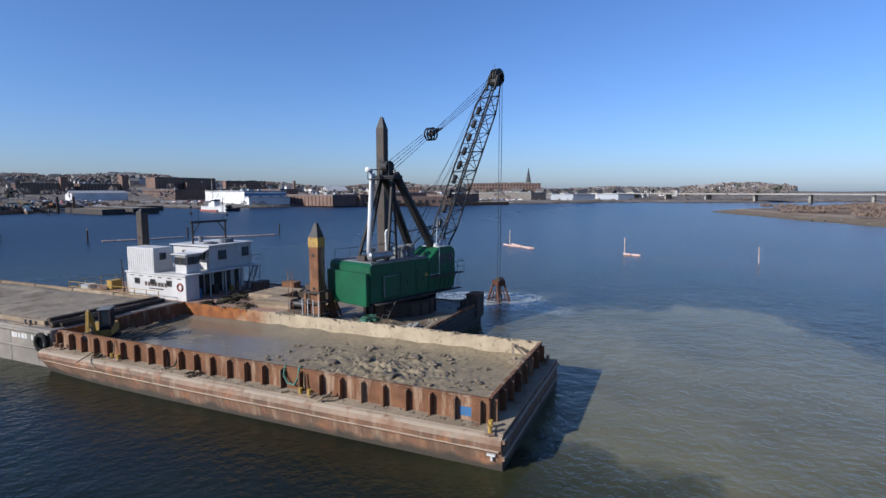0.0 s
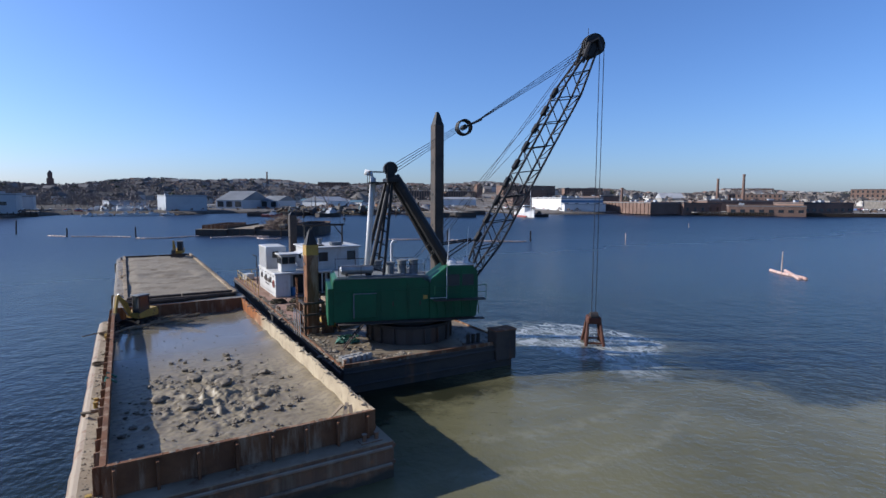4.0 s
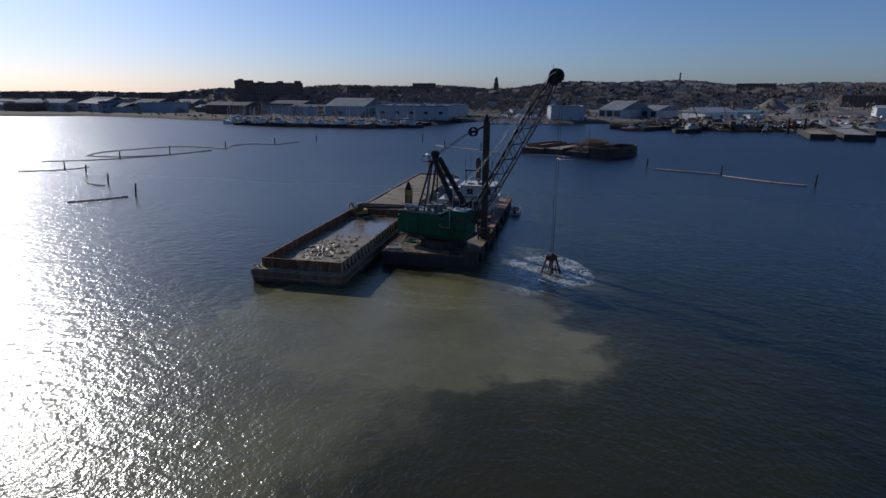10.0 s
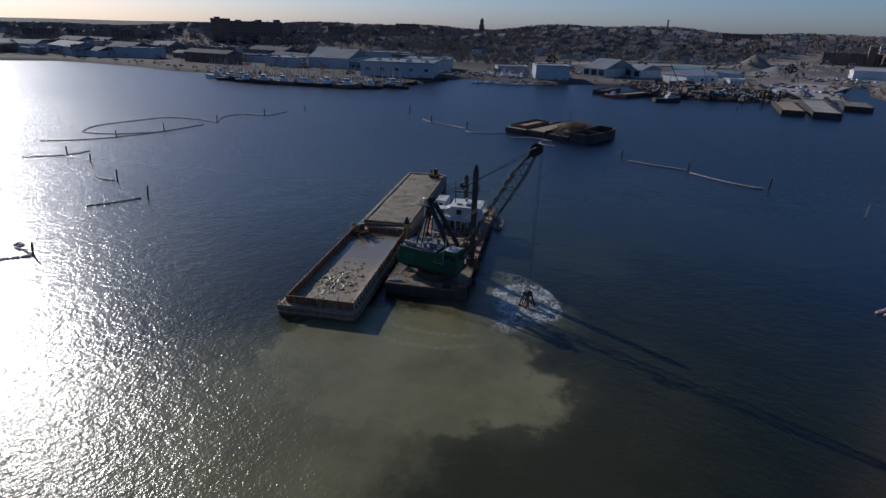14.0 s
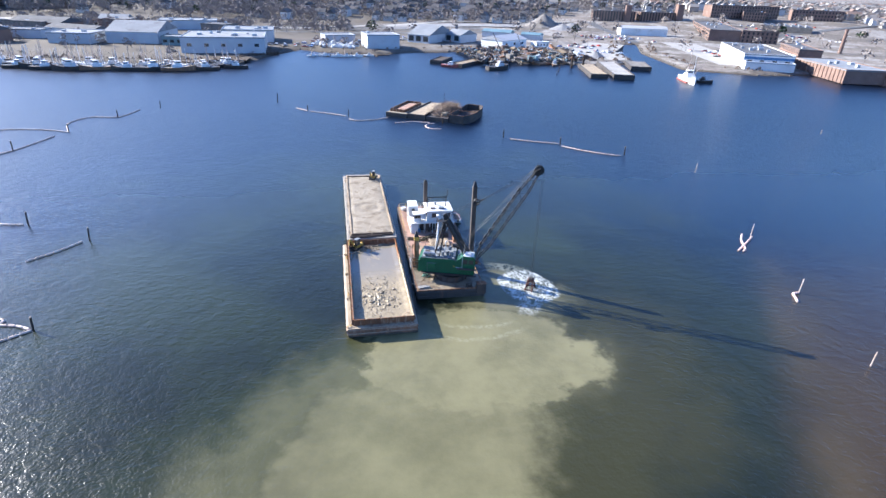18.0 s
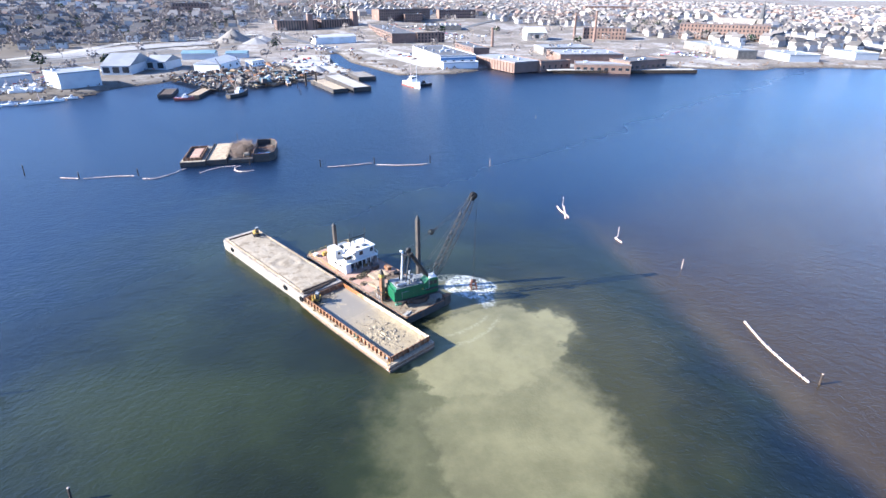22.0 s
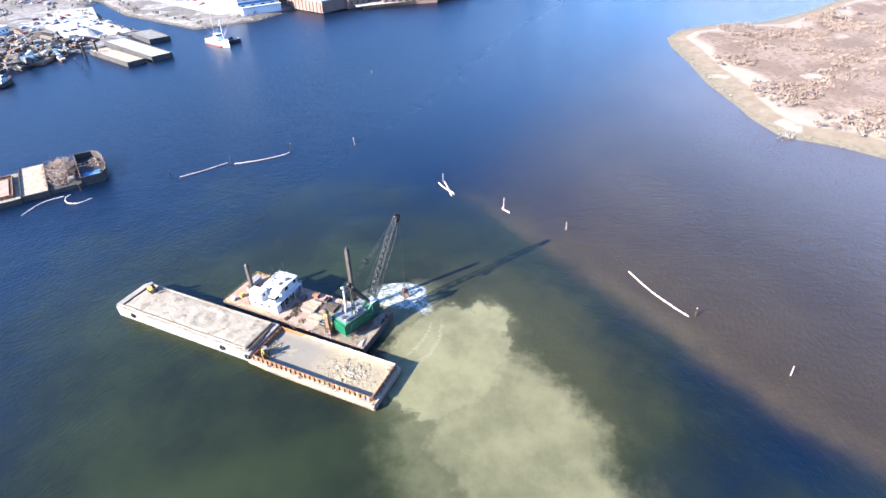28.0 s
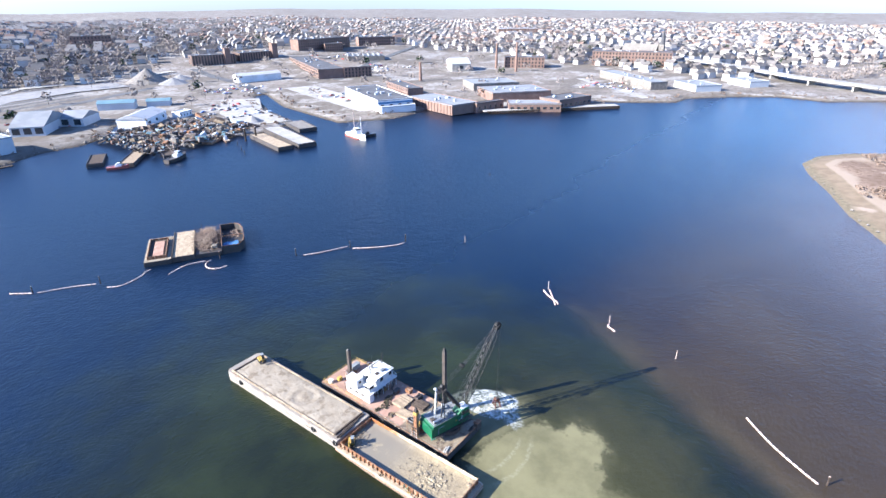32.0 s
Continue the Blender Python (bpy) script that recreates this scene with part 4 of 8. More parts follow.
    # plate patches on the side and drips of white paint at the corner
    part("draft_mark", B((0.0, 0.2, 0.25, 0.62, 0.72, 0.8), (0.05, 0.25, 0.38, 0.46, 0.5, 0.72)), "white", s, "faded white draft mark")
    return s


hopper_scow()


def mud_load():
    """The mud in the scow: a nearly level slurry with a field of clods."""
    nx, ny = 110, 340
    x0, x1, y0, y1 = 1.24, 10.91, 0.99, 30.41
    verts, faces = [], []
    for j in range(ny + 1):
        for i in range(nx + 1):
            x, y = x0 + (x1 - x0) * i / nx, y0 + (y1 - y0) * j / ny
            heap = math.exp(-((x - 5.6) / 3.0) ** 2 - ((y - 8.8) / 4.2) ** 2)
            z = 1.62 + 0.03 * noise.noise((x * 0.3, y * 0.3, 0))
            z += heap * (0.05 + 0.42 * max(0, noise.noise((x * 0.9, y * 0.9, 2))) ** 1.3 + 0.36 * max(0, noise.noise((x * 2.2, y * 2.2, 5)) - 0.08) + 0.22 * max(0, noise.noise((x * 6.5, y * 6.5, 8)) - 0.05))
            z += 0.35 * math.exp(-((x - x1) / 0.7) ** 2) * (0.5 + 0.5 * noise.noise((y * 0.6, 1, 1)))
            z += 0.30 * math.exp(-((y - y0) / 0.6) ** 2) * (0.5 + noise.noise((x * 0.8, 4, 1)))
            verts.append((x, y, z))
    for j in range(ny):
        for i in range(nx):
            a = j * (nx + 1) + i
            faces.append((a, a + 1, a + nx + 2, a + nx + 1))
    ob = from_data("mud_load", verts, faces, "mud", smooth=True)
    tagged(ob, "wet grey dredged mud filling the hopper, watery at one end", "mud", kind="stuff")
    rng = random.Random(11)
    clods = thing("mud_clods", 5.5, 9, 1.6, 0, "scattered lumps of dark grey mud lying on the slurry", "mud", kind="stuff")
    bm = bmesh.new()
    for i in range(1700):
        x, y = rng.gauss(0.1, 2.1), rng.gauss(0, 3.2)
        if not (-4.1 < x < 4.4 and -7.5 < y < 12) or noise.noise((x * 0.75, y * 0.75, 31)) < 0.0:
            continue
        r = 0.035 + 0.19 * rng.random() ** 3
        lump(bm, (x, y, 0.07 + r * 0.1), r, rng, 0.5, 2 if r > 0.12 else 1)
    for i in range(150):
        lump(bm, (rng.uniform(-4.0, 4.4), rng.uniform(-7, 14), 0.02), 0.04 + 0.07 * rng.random(), rng, 0.5, 1)
    part("clod_field", bm, "clod", clods)
    for x, y, r in ((-1.0, -1.2, 0.62), (0.9, 1.6, 0.55), (2.6, -1.0, 0.5), (-2.2, 0.6, 0.45), (3.9, -7.2, 0.75), (1.8, -2.6, 0.42), (-0.4, 3.0, 0.5), (3.2, 2.4, 0.36)):
        bm = bmesh.new()
        lump(bm, (0, 0, 0), r, rng, 0.5, 3)
        c = part("clod", bm, "clod", clods, smooth=True)
        c.matrix_basis = pose(x, y, 0.12)


mud_load()


def mini_excavator(x, y, z, turn, label):
    """A small tracked digger: undercarriage, house, framed cab, folded arm and blade."""
    s = thing("mini_excavator", x, y, z, turn, label, "excavator")
    for sy in (-1, 1):
        t = side_prism([(-0.95, 0.22), (-0.8, 0.0), (0.8, 0.0), (0.95, 0.22), (0.8, 0.44), (-0.8, 0.44)], sy * 0.66 - 0.17, sy * 0.66 + 0.17)
        bmesh.ops.bevel(t, geom=t.edges[:], offset=0.03, segments=1, affect='EDGES')
        tr = part("track", t, "tyre", s, "muddy rubber track")
        for xx in (-0.62, 0.0, 0.62):
            part("roller", T(((xx, sy * 0.84, 0.22), (xx, sy * 0.87, 0.22), 0.15), n=10), "dark_steel", tr)
    part("turntable", T(((0, 0, 0.4), (0, 0, 0.58), 0.42), n=16), "dark_steel", s)
    part("house", side_prism([(-1.05, 0.58), (0.7, 0.58), (0.7, 0.95), (-0.2, 1.2), (-0.95, 1.25), (-1.1, 0.9)], -0.68, 0.68), "yellow", s, "dull yellow engine house")
    cab = part("cab", B((-0.3, -0.22, -0.02, 0.06, 0.95, 2.3), (0.62, 0.7, -0.02, 0.06, 0.95, 2.3), (-0.3, -0.22, 0.58, 0.66, 0.95, 2.3), (0.62, 0.7, 0.58, 0.66, 0.95, 2.3), (-0.3, 0.7, -0.02, 0.06, 0.95, 1.15), (-0.3, 0.7, 0.58, 0.66, 0.95, 1.15)), "dark_steel", s, "dark framed cab")
    part("cab_glass", B((-0.22, 0.62, 0.0, 0.03, 1.15, 2.3), (-0.22, 0.62, 0.61, 0.64, 1.15, 2.3), (0.65, 0.68, 0.06, 0.58, 1.0, 2.3), (-0.28, -0.25, 0.06, 0.58, 1.15, 2.3)), "glass", cab)
    part("cab_roof", B((-0.36, 0.76, -0.08, 0.72, 2.3, 2.4), bevel=0.03), "roof_grey", cab)
    part("seat", B((-0.1, 0.3, 0.12, 0.5, 0.95, 1.2), (-0.12, 0.0, 0.12, 0.5, 1.2, 1.75)), "black", cab)
    boom = part("boom", side_prism([(0.55, 0.75), (0.8, 0.7), (1.25, 1.7), (1.75, 2.35), (1.6, 2.5), (0.95, 1.85)], -0.42, -0.2), "yellow", s, "worn yellow boom")
    part("stick", side_prism([(1.6, 2.55), (1.8, 2.5), (2.05, 1.2), (1.9, 1.15)], -0.4, -0.22), "yellow", boom)
    part("ram", T(((0.85, -0.31, 0.75), (1.3, -0.31, 1.5), 0.05), n=8), "pipe", boom)
    part("ram", T(((1.15, -0.31, 2.25), (1.65, -0.31, 2.58), 0.045), n=8), "pipe", boom)
    part("bucket", side_prism([(1.85, 1.2), (2.1, 1.15), (2.2, 0.75), (1.95, 0.5), (1.6, 0.55), (1.75, 0.75)], -0.56, -0.06), "dark_steel", s, "muddy digging bucket")
    part("blade", side_prism([(1.2, 0.08), (1.3, 0.05), (1.24, 0.3), (1.3, 0.52), (1.2, 0.5), (1.15, 0.3)], -0.85, 0.85), "dark_steel", s, "steel dozer blade")
    for sy in (-0.4, 0.4):
        part("blade_arm", T(((0.5, sy, 0.3), (1.2, sy, 0.28), 0.06), n=6), "dark_steel", s)
    return s


mini_excavator(3.0, 28.9, 1.62, -140, "small yellow digger with a dark cab, standing in the hopper's mud")
mini_excavator(9.0, 69.0, 2.74, -105, "small yellow digger parked on the deck scow's spoil")


def driftwood():
    """Broken timbers and sticks caught at the scow's far end and one near corner."""
    rng = random.Random(19)
    s = thing("driftwood", 4.0, 28.2, 1.66, 0, "broken timbers and sticks lying on the mud", "timber", kind="stuff")
    bm = bmesh.new()
    for i in range(46):
        x, y, a, l = rng.gauss(0, 1.5), rng.gauss(0.3, 1.0), rng.uniform(-0.6, 0.6), rng.uniform(0.4, 2.4)
        if y > 1.6:
            continue
        add_tube(bm, (x - l / 2 * math.cos(a), y - l / 2 * math.sin(a), 0.04), (x + l / 2 * math.cos(a), y + l / 2 * math.sin(a), rng.uniform(0.05, 0.35)), rng.uniform(0.025, 0.08), 5)
    part("sticks", bm, "timber_pale", s)
    s = thing("broken_planks", 10.0, 1.7, 1.7, 0, "grey broken planks and a mud lump in the hopper's corner", "timber")
    for i, (x, y, l, t) in enumerate(((0.0, 0.2, 1.6, 60), (0.3, 0.1, 1.3, 75), (-0.5, 0.5, 1.5, 20))):
        p = part("plank", B((-l / 2, l / 2, -0.08, 0.08, 0, 0.05)), "timber_pale", s)
        p.matrix_basis = pose(x, y, 0.5, 0, -28, t)
    bm = bmesh.new()
    lump(bm, (-0.7, 0.1, 0.1), 0.62, rng, 0.7, 3)
    part("mud_lump", bm, "clod", s)


driftwood()


# ---- second scow, further along ----
def deck_scow():
    W, L, D = 10.3, 42.0, 2.55
    s = thing("deck_scow", 1.2, 31.5, 0, 0, "grey weathered deck scow with timber curbs, loaded with dry spoil", "barge")
    out = [(0, 0), (W, 0), (W, L - 1.0), (W - 0.9, L), (0.9, L), (0, L - 1.0)]
    hull = prism(out, -0.9, D)
    bmesh.ops.bevel(hull, geom=hull.edges[:], offset=0.05, segments=1, affect='EDGES')
    part("hull", hull, "hull_grey", s, "grey painted hull, rust streaked")
    for z in (2.3, 1.2):
        part("rub_rail", T(((-0.06, 0.1, z), (-0.06, L - 1.1, z), 0.1), n=8), "hull_grey", s)
    for i in range(13):
        part("plate_rib", B((-0.018, 0.0, 1.5 + i * 3.0, 1.6 + i * 3.0, 0.0, 2.3)), "hull_grey", s)
    # spoil heaped level with the curb
    nx, ny = 40, 120
    x0, x1, y0, y1 = 1.05, W - 0.75, 2.0, L - 2.4
    verts, faces = [], []
    for j in range(ny + 1):
        for i in range(nx + 1):
            x, y = x0 + (x1 - x0) * i / nx, y0 + (y1 - y0) * j / ny
            e = min(x - x0, x1 - x, y - y0, y1 - y)
            z = D + 0.12 + 0.12 * min(1, e / 1.0) + 0.05 * noise.noise((x * 0.5, y * 0.5, 7)) + 0.05 * noise.noise((x * 1.8, y * 1.8, 3))
            ring = math.hypot(x - 5.5, y - 17)
            z += 0.07 * math.sin(ring * 2.2) * math.exp(-(ring / 6) ** 2) + 0.10 * max(0, noise.noise((x * 0.35, y * 0.25, 4))) + 0.05 * max(0, noise.noise((x * 4.0, y * 4.0, 6)))
            verts.append((x, y, z))
    for j in range(ny):
        for i in range(nx):
            a = j * (nx + 1) + i
            faces.append((a, a + 1, a + nx + 2, a + nx + 1))
    load = from_data("spoil_load", verts, faces, "sand", None, True)
    load.matrix_world = pose(1.2, 31.5, 0)
    tagged(load, "pale dried dredge spoil spread flat on the scow", "sand", kind="stuff")
    # curbs of heavy timber
    rng = random.Random(8)
    for xx in (0.85, W - 0.6):
        for i in range(7):
            y = 1.8 + i * 5.55
            part("curb_timber", B((xx - 0.16, xx + 0.16, y, y + 5.45, D, D + 0.34 + rng.uniform(-0.03, 0.04)), bevel=0.03), "timber_pale", s)
    for y, h in ((1.7, 0.5), (L - 2.2, 0.4)):
        for i in range(2):
            part("curb_timber", B((0.9 + i * 4.3, 5.1 + i * 4.3, y - 0.2, y + 0.2, D, D + h), bevel=0.04), "timber", s)
    for i, (xa, ya, xb, yb, r) in enumerate(((0.5, 0.75, 7.2, 0.85, 0.2), (2.8, 1.15, 9.6, 1.2, 0.19), (0.9, 0.35, 5.5, 0.5, 0.16))):
        part("log", T(((xa, ya, D + r), (xb, yb, D + r), r, r * 0.9), n=10), "timber", s, "dark wet log lashed across the end")
    bm = bmesh.new()
    for i in range(220):
        lump(bm, (rng.uniform(0.1, 0.65), rng.uniform(1.5, L - 1.5), D + 0.005), 0.03 + 0.13 * rng.random() ** 3, rng, 0.4, 1)
    for i in range(150):
        lump(bm, (rng.uniform(0.6, W - 0.5), rng.uniform(0.2, 1.6), D + 0.01), 0.04 + 0.16 * rng.random() ** 3, rng, 0.4, 1)
    tagged(part("dried_mud", bm, "sand", s), kind="stuff")
    for i in range(12):
        y, l = rng.uniform(2, L - 4), rng.uniform(0.6, 2.2)
        o = part("loose_plank", B((-0.07, 0.07, -l / 2, l / 2, 0, 0.05)), "timber_pale", s)
        o.matrix_basis = pose(0.42 + rng.uniform(-0.15, 0.15), y, D, 0, 0, rng.uniform(-14, 14))
    bitt(0.5, L - 2.6, D, s, "hull_grey").matrix_basis = pose(0.45, L - 3.0, D, 0, 0, 90)
    bitt(0.5, 1, D, s, "hull_grey").matrix_basis = pose(0.42, 3.2, D, 0, 0, 90)
    bitt(9.9, 1, D, s, "hull_grey").matrix_basis = pose(9.95, 3.0, D, 0, 0, 90)
    tyre(-0.2, 0.7, 1.7, s)
    tyre(-0.2, 7.8, 1.7, s)
    tyre(-0.2, L - 6.5, 1.75, s)
    # the painted hull name, too worn to letter
    for i, wd in enumerate((0.34, 0.24, 0.24, 0.28, 0.24, 0.0, 0.24, 0.26, 0.14)):
        if wd:
            part("faded_lettering", B((-0.016, 0.0, 4.3 - i * 0.36 - wd, 4.3 - i * 0.36, 1.72, 2.06)), "white", s)
    return s


deck_scow()

# ---- the dredge barge ----
DX, DY, DTURN, DDECK = 12.85, 8.7, -1.2, 1.6


def dredge_barge():
    W, L, D, Y = 12.4, 42.2, DDECK, 1.3
    s = thing("dredge_barge", DX, DY, 0, DTURN, "flat steel crane barge with a mud-smeared reddish deck", "barge")
    part("hull", B((0, W, Y, L, -0.9, D - 0.02), bevel=0.06), "hull_black", s, "black steel hull")
    part("deck", B((0.05, W - 0.05, Y + 0.05, 15.5, D - 0.02, D)), "wet_deck", s, "wet muddy bow deck")
    part("deck", B((0.05, W - 0.05, 15.5, L - 0.05, D - 0.02, D)), "deck_red", s, "faded red deck")
    for z in (1.3, 0.5):
        part("rub_rail", T(((-0.05, Y + 0.1, z), (-0.05, L - 0.1, z), 0.1), n=8), "hull_black", s)
        part("rub_rail", T(((0.1, Y - 0.05, z), (W - 0.1, Y - 0.05, z), 0.1), n=8), "hull_black", s)
    part("deck_edge", B((0.0, 0.14, Y + 0.1, L - 0.1, D, D + 0.09), (W - 0.14, W, Y + 0.1, L - 0.1, D, D + 0.09)), "rust", s, "rusty raised deck edge")
    bitt(0, 0, D, s, "hull_rust").matrix_basis = pose(0.6, Y + 0.7, D, 0, 0, 30)
    bitt(0, 0, D, s, "hull_rust").matrix_basis = pose(0.5, 20.0, D, 0, 0, 90)
    bitt(0, 0, D, s, "yellow").matrix_basis = pose(0.5, L - 1.2, D, 0, 0, 90)
    bitt(0, 0, D, s, "yellow").matrix_basis = pose(W - 0.6, L - 1.2, D, 0, 0, 90)
    # fenders at the forward corner
    part("corner_post", B((W - 1.5, W + 0.2, Y - 0.2, Y + 0.9, 0.5, 2.55), bevel=0.05), "dark_steel", s, "rust-brown corner post")
    part("post_cap", B((W - 1.55, W + 0.25, Y - 0.25, Y + 0.95, 2.55, 2.63), bevel=0.02), "rust", s)
    fl = part("fairlead", B((W - 3.6, W - 2.2, Y + 0.2, Y + 0.9, D, D + 0.22), bevel=0.04), "dark_steel", s, "dark fairlead with upright rollers")
    for fx in (W - 3.3, W - 2.9, W - 2.5):
        part("roller", T(((fx, Y + 0.55, D + 0.2), (fx, Y + 0.55, D + 0.85), 0.14), n=10), "black", fl)
    part("bow_coaming", B((0.1, W - 1.6, Y + 0.02, Y + 0.16, D, D + 0.22)), "rust", s, "rusty bow coaming")
    for i in range(6):
        tyre(W + 0.12, 4 + i * 5.5, 0.9, s, 'X', 0.5)
    # mud splashes left on the bow deck
    rng = random.Random(21)
    bm = bmesh.new()
    for i in range(110):
        lump(bm, (rng.uniform(0.4, 3.6), rng.uniform(Y + 0.3, 9.0), D + 0.01), 0.05 + 0.22 * rng.random() ** 2, rng, 0.35, 1)
    for i in range(60):
        lump(bm, (rng.uniform(9.2, 11.9), rng.uniform(Y + 0.4, 8.0), D + 0.01), 0.05 + 0.2 * rng.random() ** 2, rng, 0.35, 1)
    for i in range(420):
        lump(bm, (rng.gauss(0.35, 0.3), rng.uniform(Y + 0.2, 28), D + 0.03), 0.05 + 0.24 * rng.random() ** 2.5, rng, 0.5, 1)
    for i in range(240):
        lump(bm, (rng.uniform(0.3, 5), Y + abs(rng.gauss(0.2, 0.7)) + 0.1, D + 0.02), 0.04 + 0.2 * rng.random() ** 2.5, rng, 0.45, 1)
    tagged(part("mud_splash", bm, "sand", s), kind="stuff")
    return s


dredge_barge()


def at_deck(x, y):
    """A place on the dredge barge's deck in world metres, as given."""
    return x, y, DDECK


def spud(name, x, y, top, half, label, yellow=False, point=1.1):
    s = thing(name, x, y, 0, DTURN, label, "spud")
    bm = B((-half, half, -half, half, -3.0, top - point), bevel=0.04)
    part("column", bm, "dark_steel" if not yellow else "rust", s)
    tip = bmesh.new()
    lo = [tip.verts.new((sx * half * 0.95, sy * half * 0.95, top - point)) for sx, sy in ((-1, -1), (1, -1), (1, 1), (-1, 1))]
    hi = [tip.verts.new((sx * half * 0.25, sy * half * 0.25, top)) for sx, sy in ((-1, -1), (1, -1), (1, 1), (-1, 1))]
    tip.faces.new(lo[::-1])
    tip.faces.new(hi)
    for i in range(4):
        tip.faces.new((lo[i], lo[(i + 1) % 4], hi[(i + 1) % 4], hi[i]))
    part("point", tip, "black", s)
    if yellow:
        part("band", B((-half - 0.02, half + 0.02, -half - 0.02, half + 0.02, top - point - 0.75, top - point)), "yellow", s, "yellow painted band")
    for z in np.arange(4.2, top - point - 1, 2.6):
        part("pin_hole", T(((-half - 0.03, 0, z), (-half + 0.01, 0, z), 0.13), ((half - 0.01, 0, z), (half + 0.03, 0, z), 0.13), n=10), "black", s)
    return s


spud("spud", 24.9, 19.7, 18.75, 0.42, "tall dark steel spud with a pointed top")
spud("spud", 13.95, 19.4, 9.3, 0.44, "rust-brown steel spud with a yellow collar below its point", True)
spud("spud", 20.0, 46.7, 9.9, 0.42, "dark steel spud lowered behind the deckhouse", False, 0.4)


def spud_well(x, y, h, tilt):
    """The guide frame in which a spud slides."""
    s = thing("spud_well", x, y, DDECK, DTURN, "rusty guide frame round the foot of a spud", "spud frame")
    for sx in (-1, 1):
        for sy in (-1, 1):
            part("post", B((sx * 0.66 - 0.1, sx * 0.66 + 0.1, sy * 0.66 - 0.1, sy * 0.66 + 0.1, 0, h)), "rust", s)
    for z in (0.5, h * 0.6, h - 0.12):
        part("collar", B((-0.78, 0.78, -0.8, -0.62, z, z + 0.14), (-0.78, 0.78, 0.62, 0.8, z, z + 0.14), (-0.8, -0.62, -0.6, 0.6, z, z + 0.14), (0.62, 0.8, -0.6, 0.6, z, z + 0.14)), "dark_steel", s)
    for a in (0.9, 1.25):
        part("brace", T(((a * 0.75, -0.7, h * 0.95), (a * 1.5, -0.9, 0.05), 0.09), n=6), "rust", s)
    part("gusset", side_prism([(0.8, 0), (1.5, 0), (0.8, h * 0.9)], -0.75, -0.66), "rust", s)
    for i in range(4):
        part("rail_post", T(((-1.1 - 0.02 * i, -0.9 + i * 0.5, 0), (-1.1 - 0.02 * i, -0.9 + i * 0.5, 1.9), 0.03), n=5), "white_clean", s)
    return s


spud_well(13.95, 19.4, 2.4, 1)
spud_well(24.9, 19.7, 1.6, 1)
spud_well(20.0, 46.7, 1.6, 1)


def deck_ladder():
    s = thing("boarding_ladder", 13.5, 21.7, DDECK, DTURN, "narrow rusty vertical ladder beside the spud", "ladder")
    for sx in (-0.22, 0.22):
        part("stile", T(((0, sx, 0), (0, sx, 3.9), 0.03), n=6), "rust", s)
    rung = part("rung", T(((0, -0.22, 0), (0, 0.22, 0), 0.018), n=6), "rust", s)
    rung.matrix_basis = pose(0, 0, 0.4)
    for i in range(1, 11):
        twin(rung, 0, 0, 0.4 + i * 0.33)


deck_ladder()


# ---- deckhouse ----
def window(name, x, y, z, w, h, face, parent, pane_cols=2):
    """A framed window set on a wall: face is the way it looks, 's', 'w', 'n' or 'e'."""
    turn = {'s': 0, 'e': 90, 'n': 180, 'w': -90}[face]
    f = part(name, B((-w / 2 - 0.08, w / 2 + 0.08, -0.05, 0.02, -h / 2 - 0.08, -h / 2), (-w / 2 - 0.08, w / 2 + 0.08, -0.05, 0.02, h / 2, h / 2 + 0.08), (-w / 2 - 0.08, -w / 2, -0.05, 0.02, -h / 2, h / 2), (w / 2, w / 2 + 0.08, -0.05, 0.02, -h / 2, h / 2)), "dark_steel", parent, "dark framed window")
    f.matrix_basis = pose(x, y, z, 0, 0, turn)
    part("pane", B((-w / 2, w / 2, -0.02, 0.0, -h / 2, h / 2)), "glass", f)
    return f


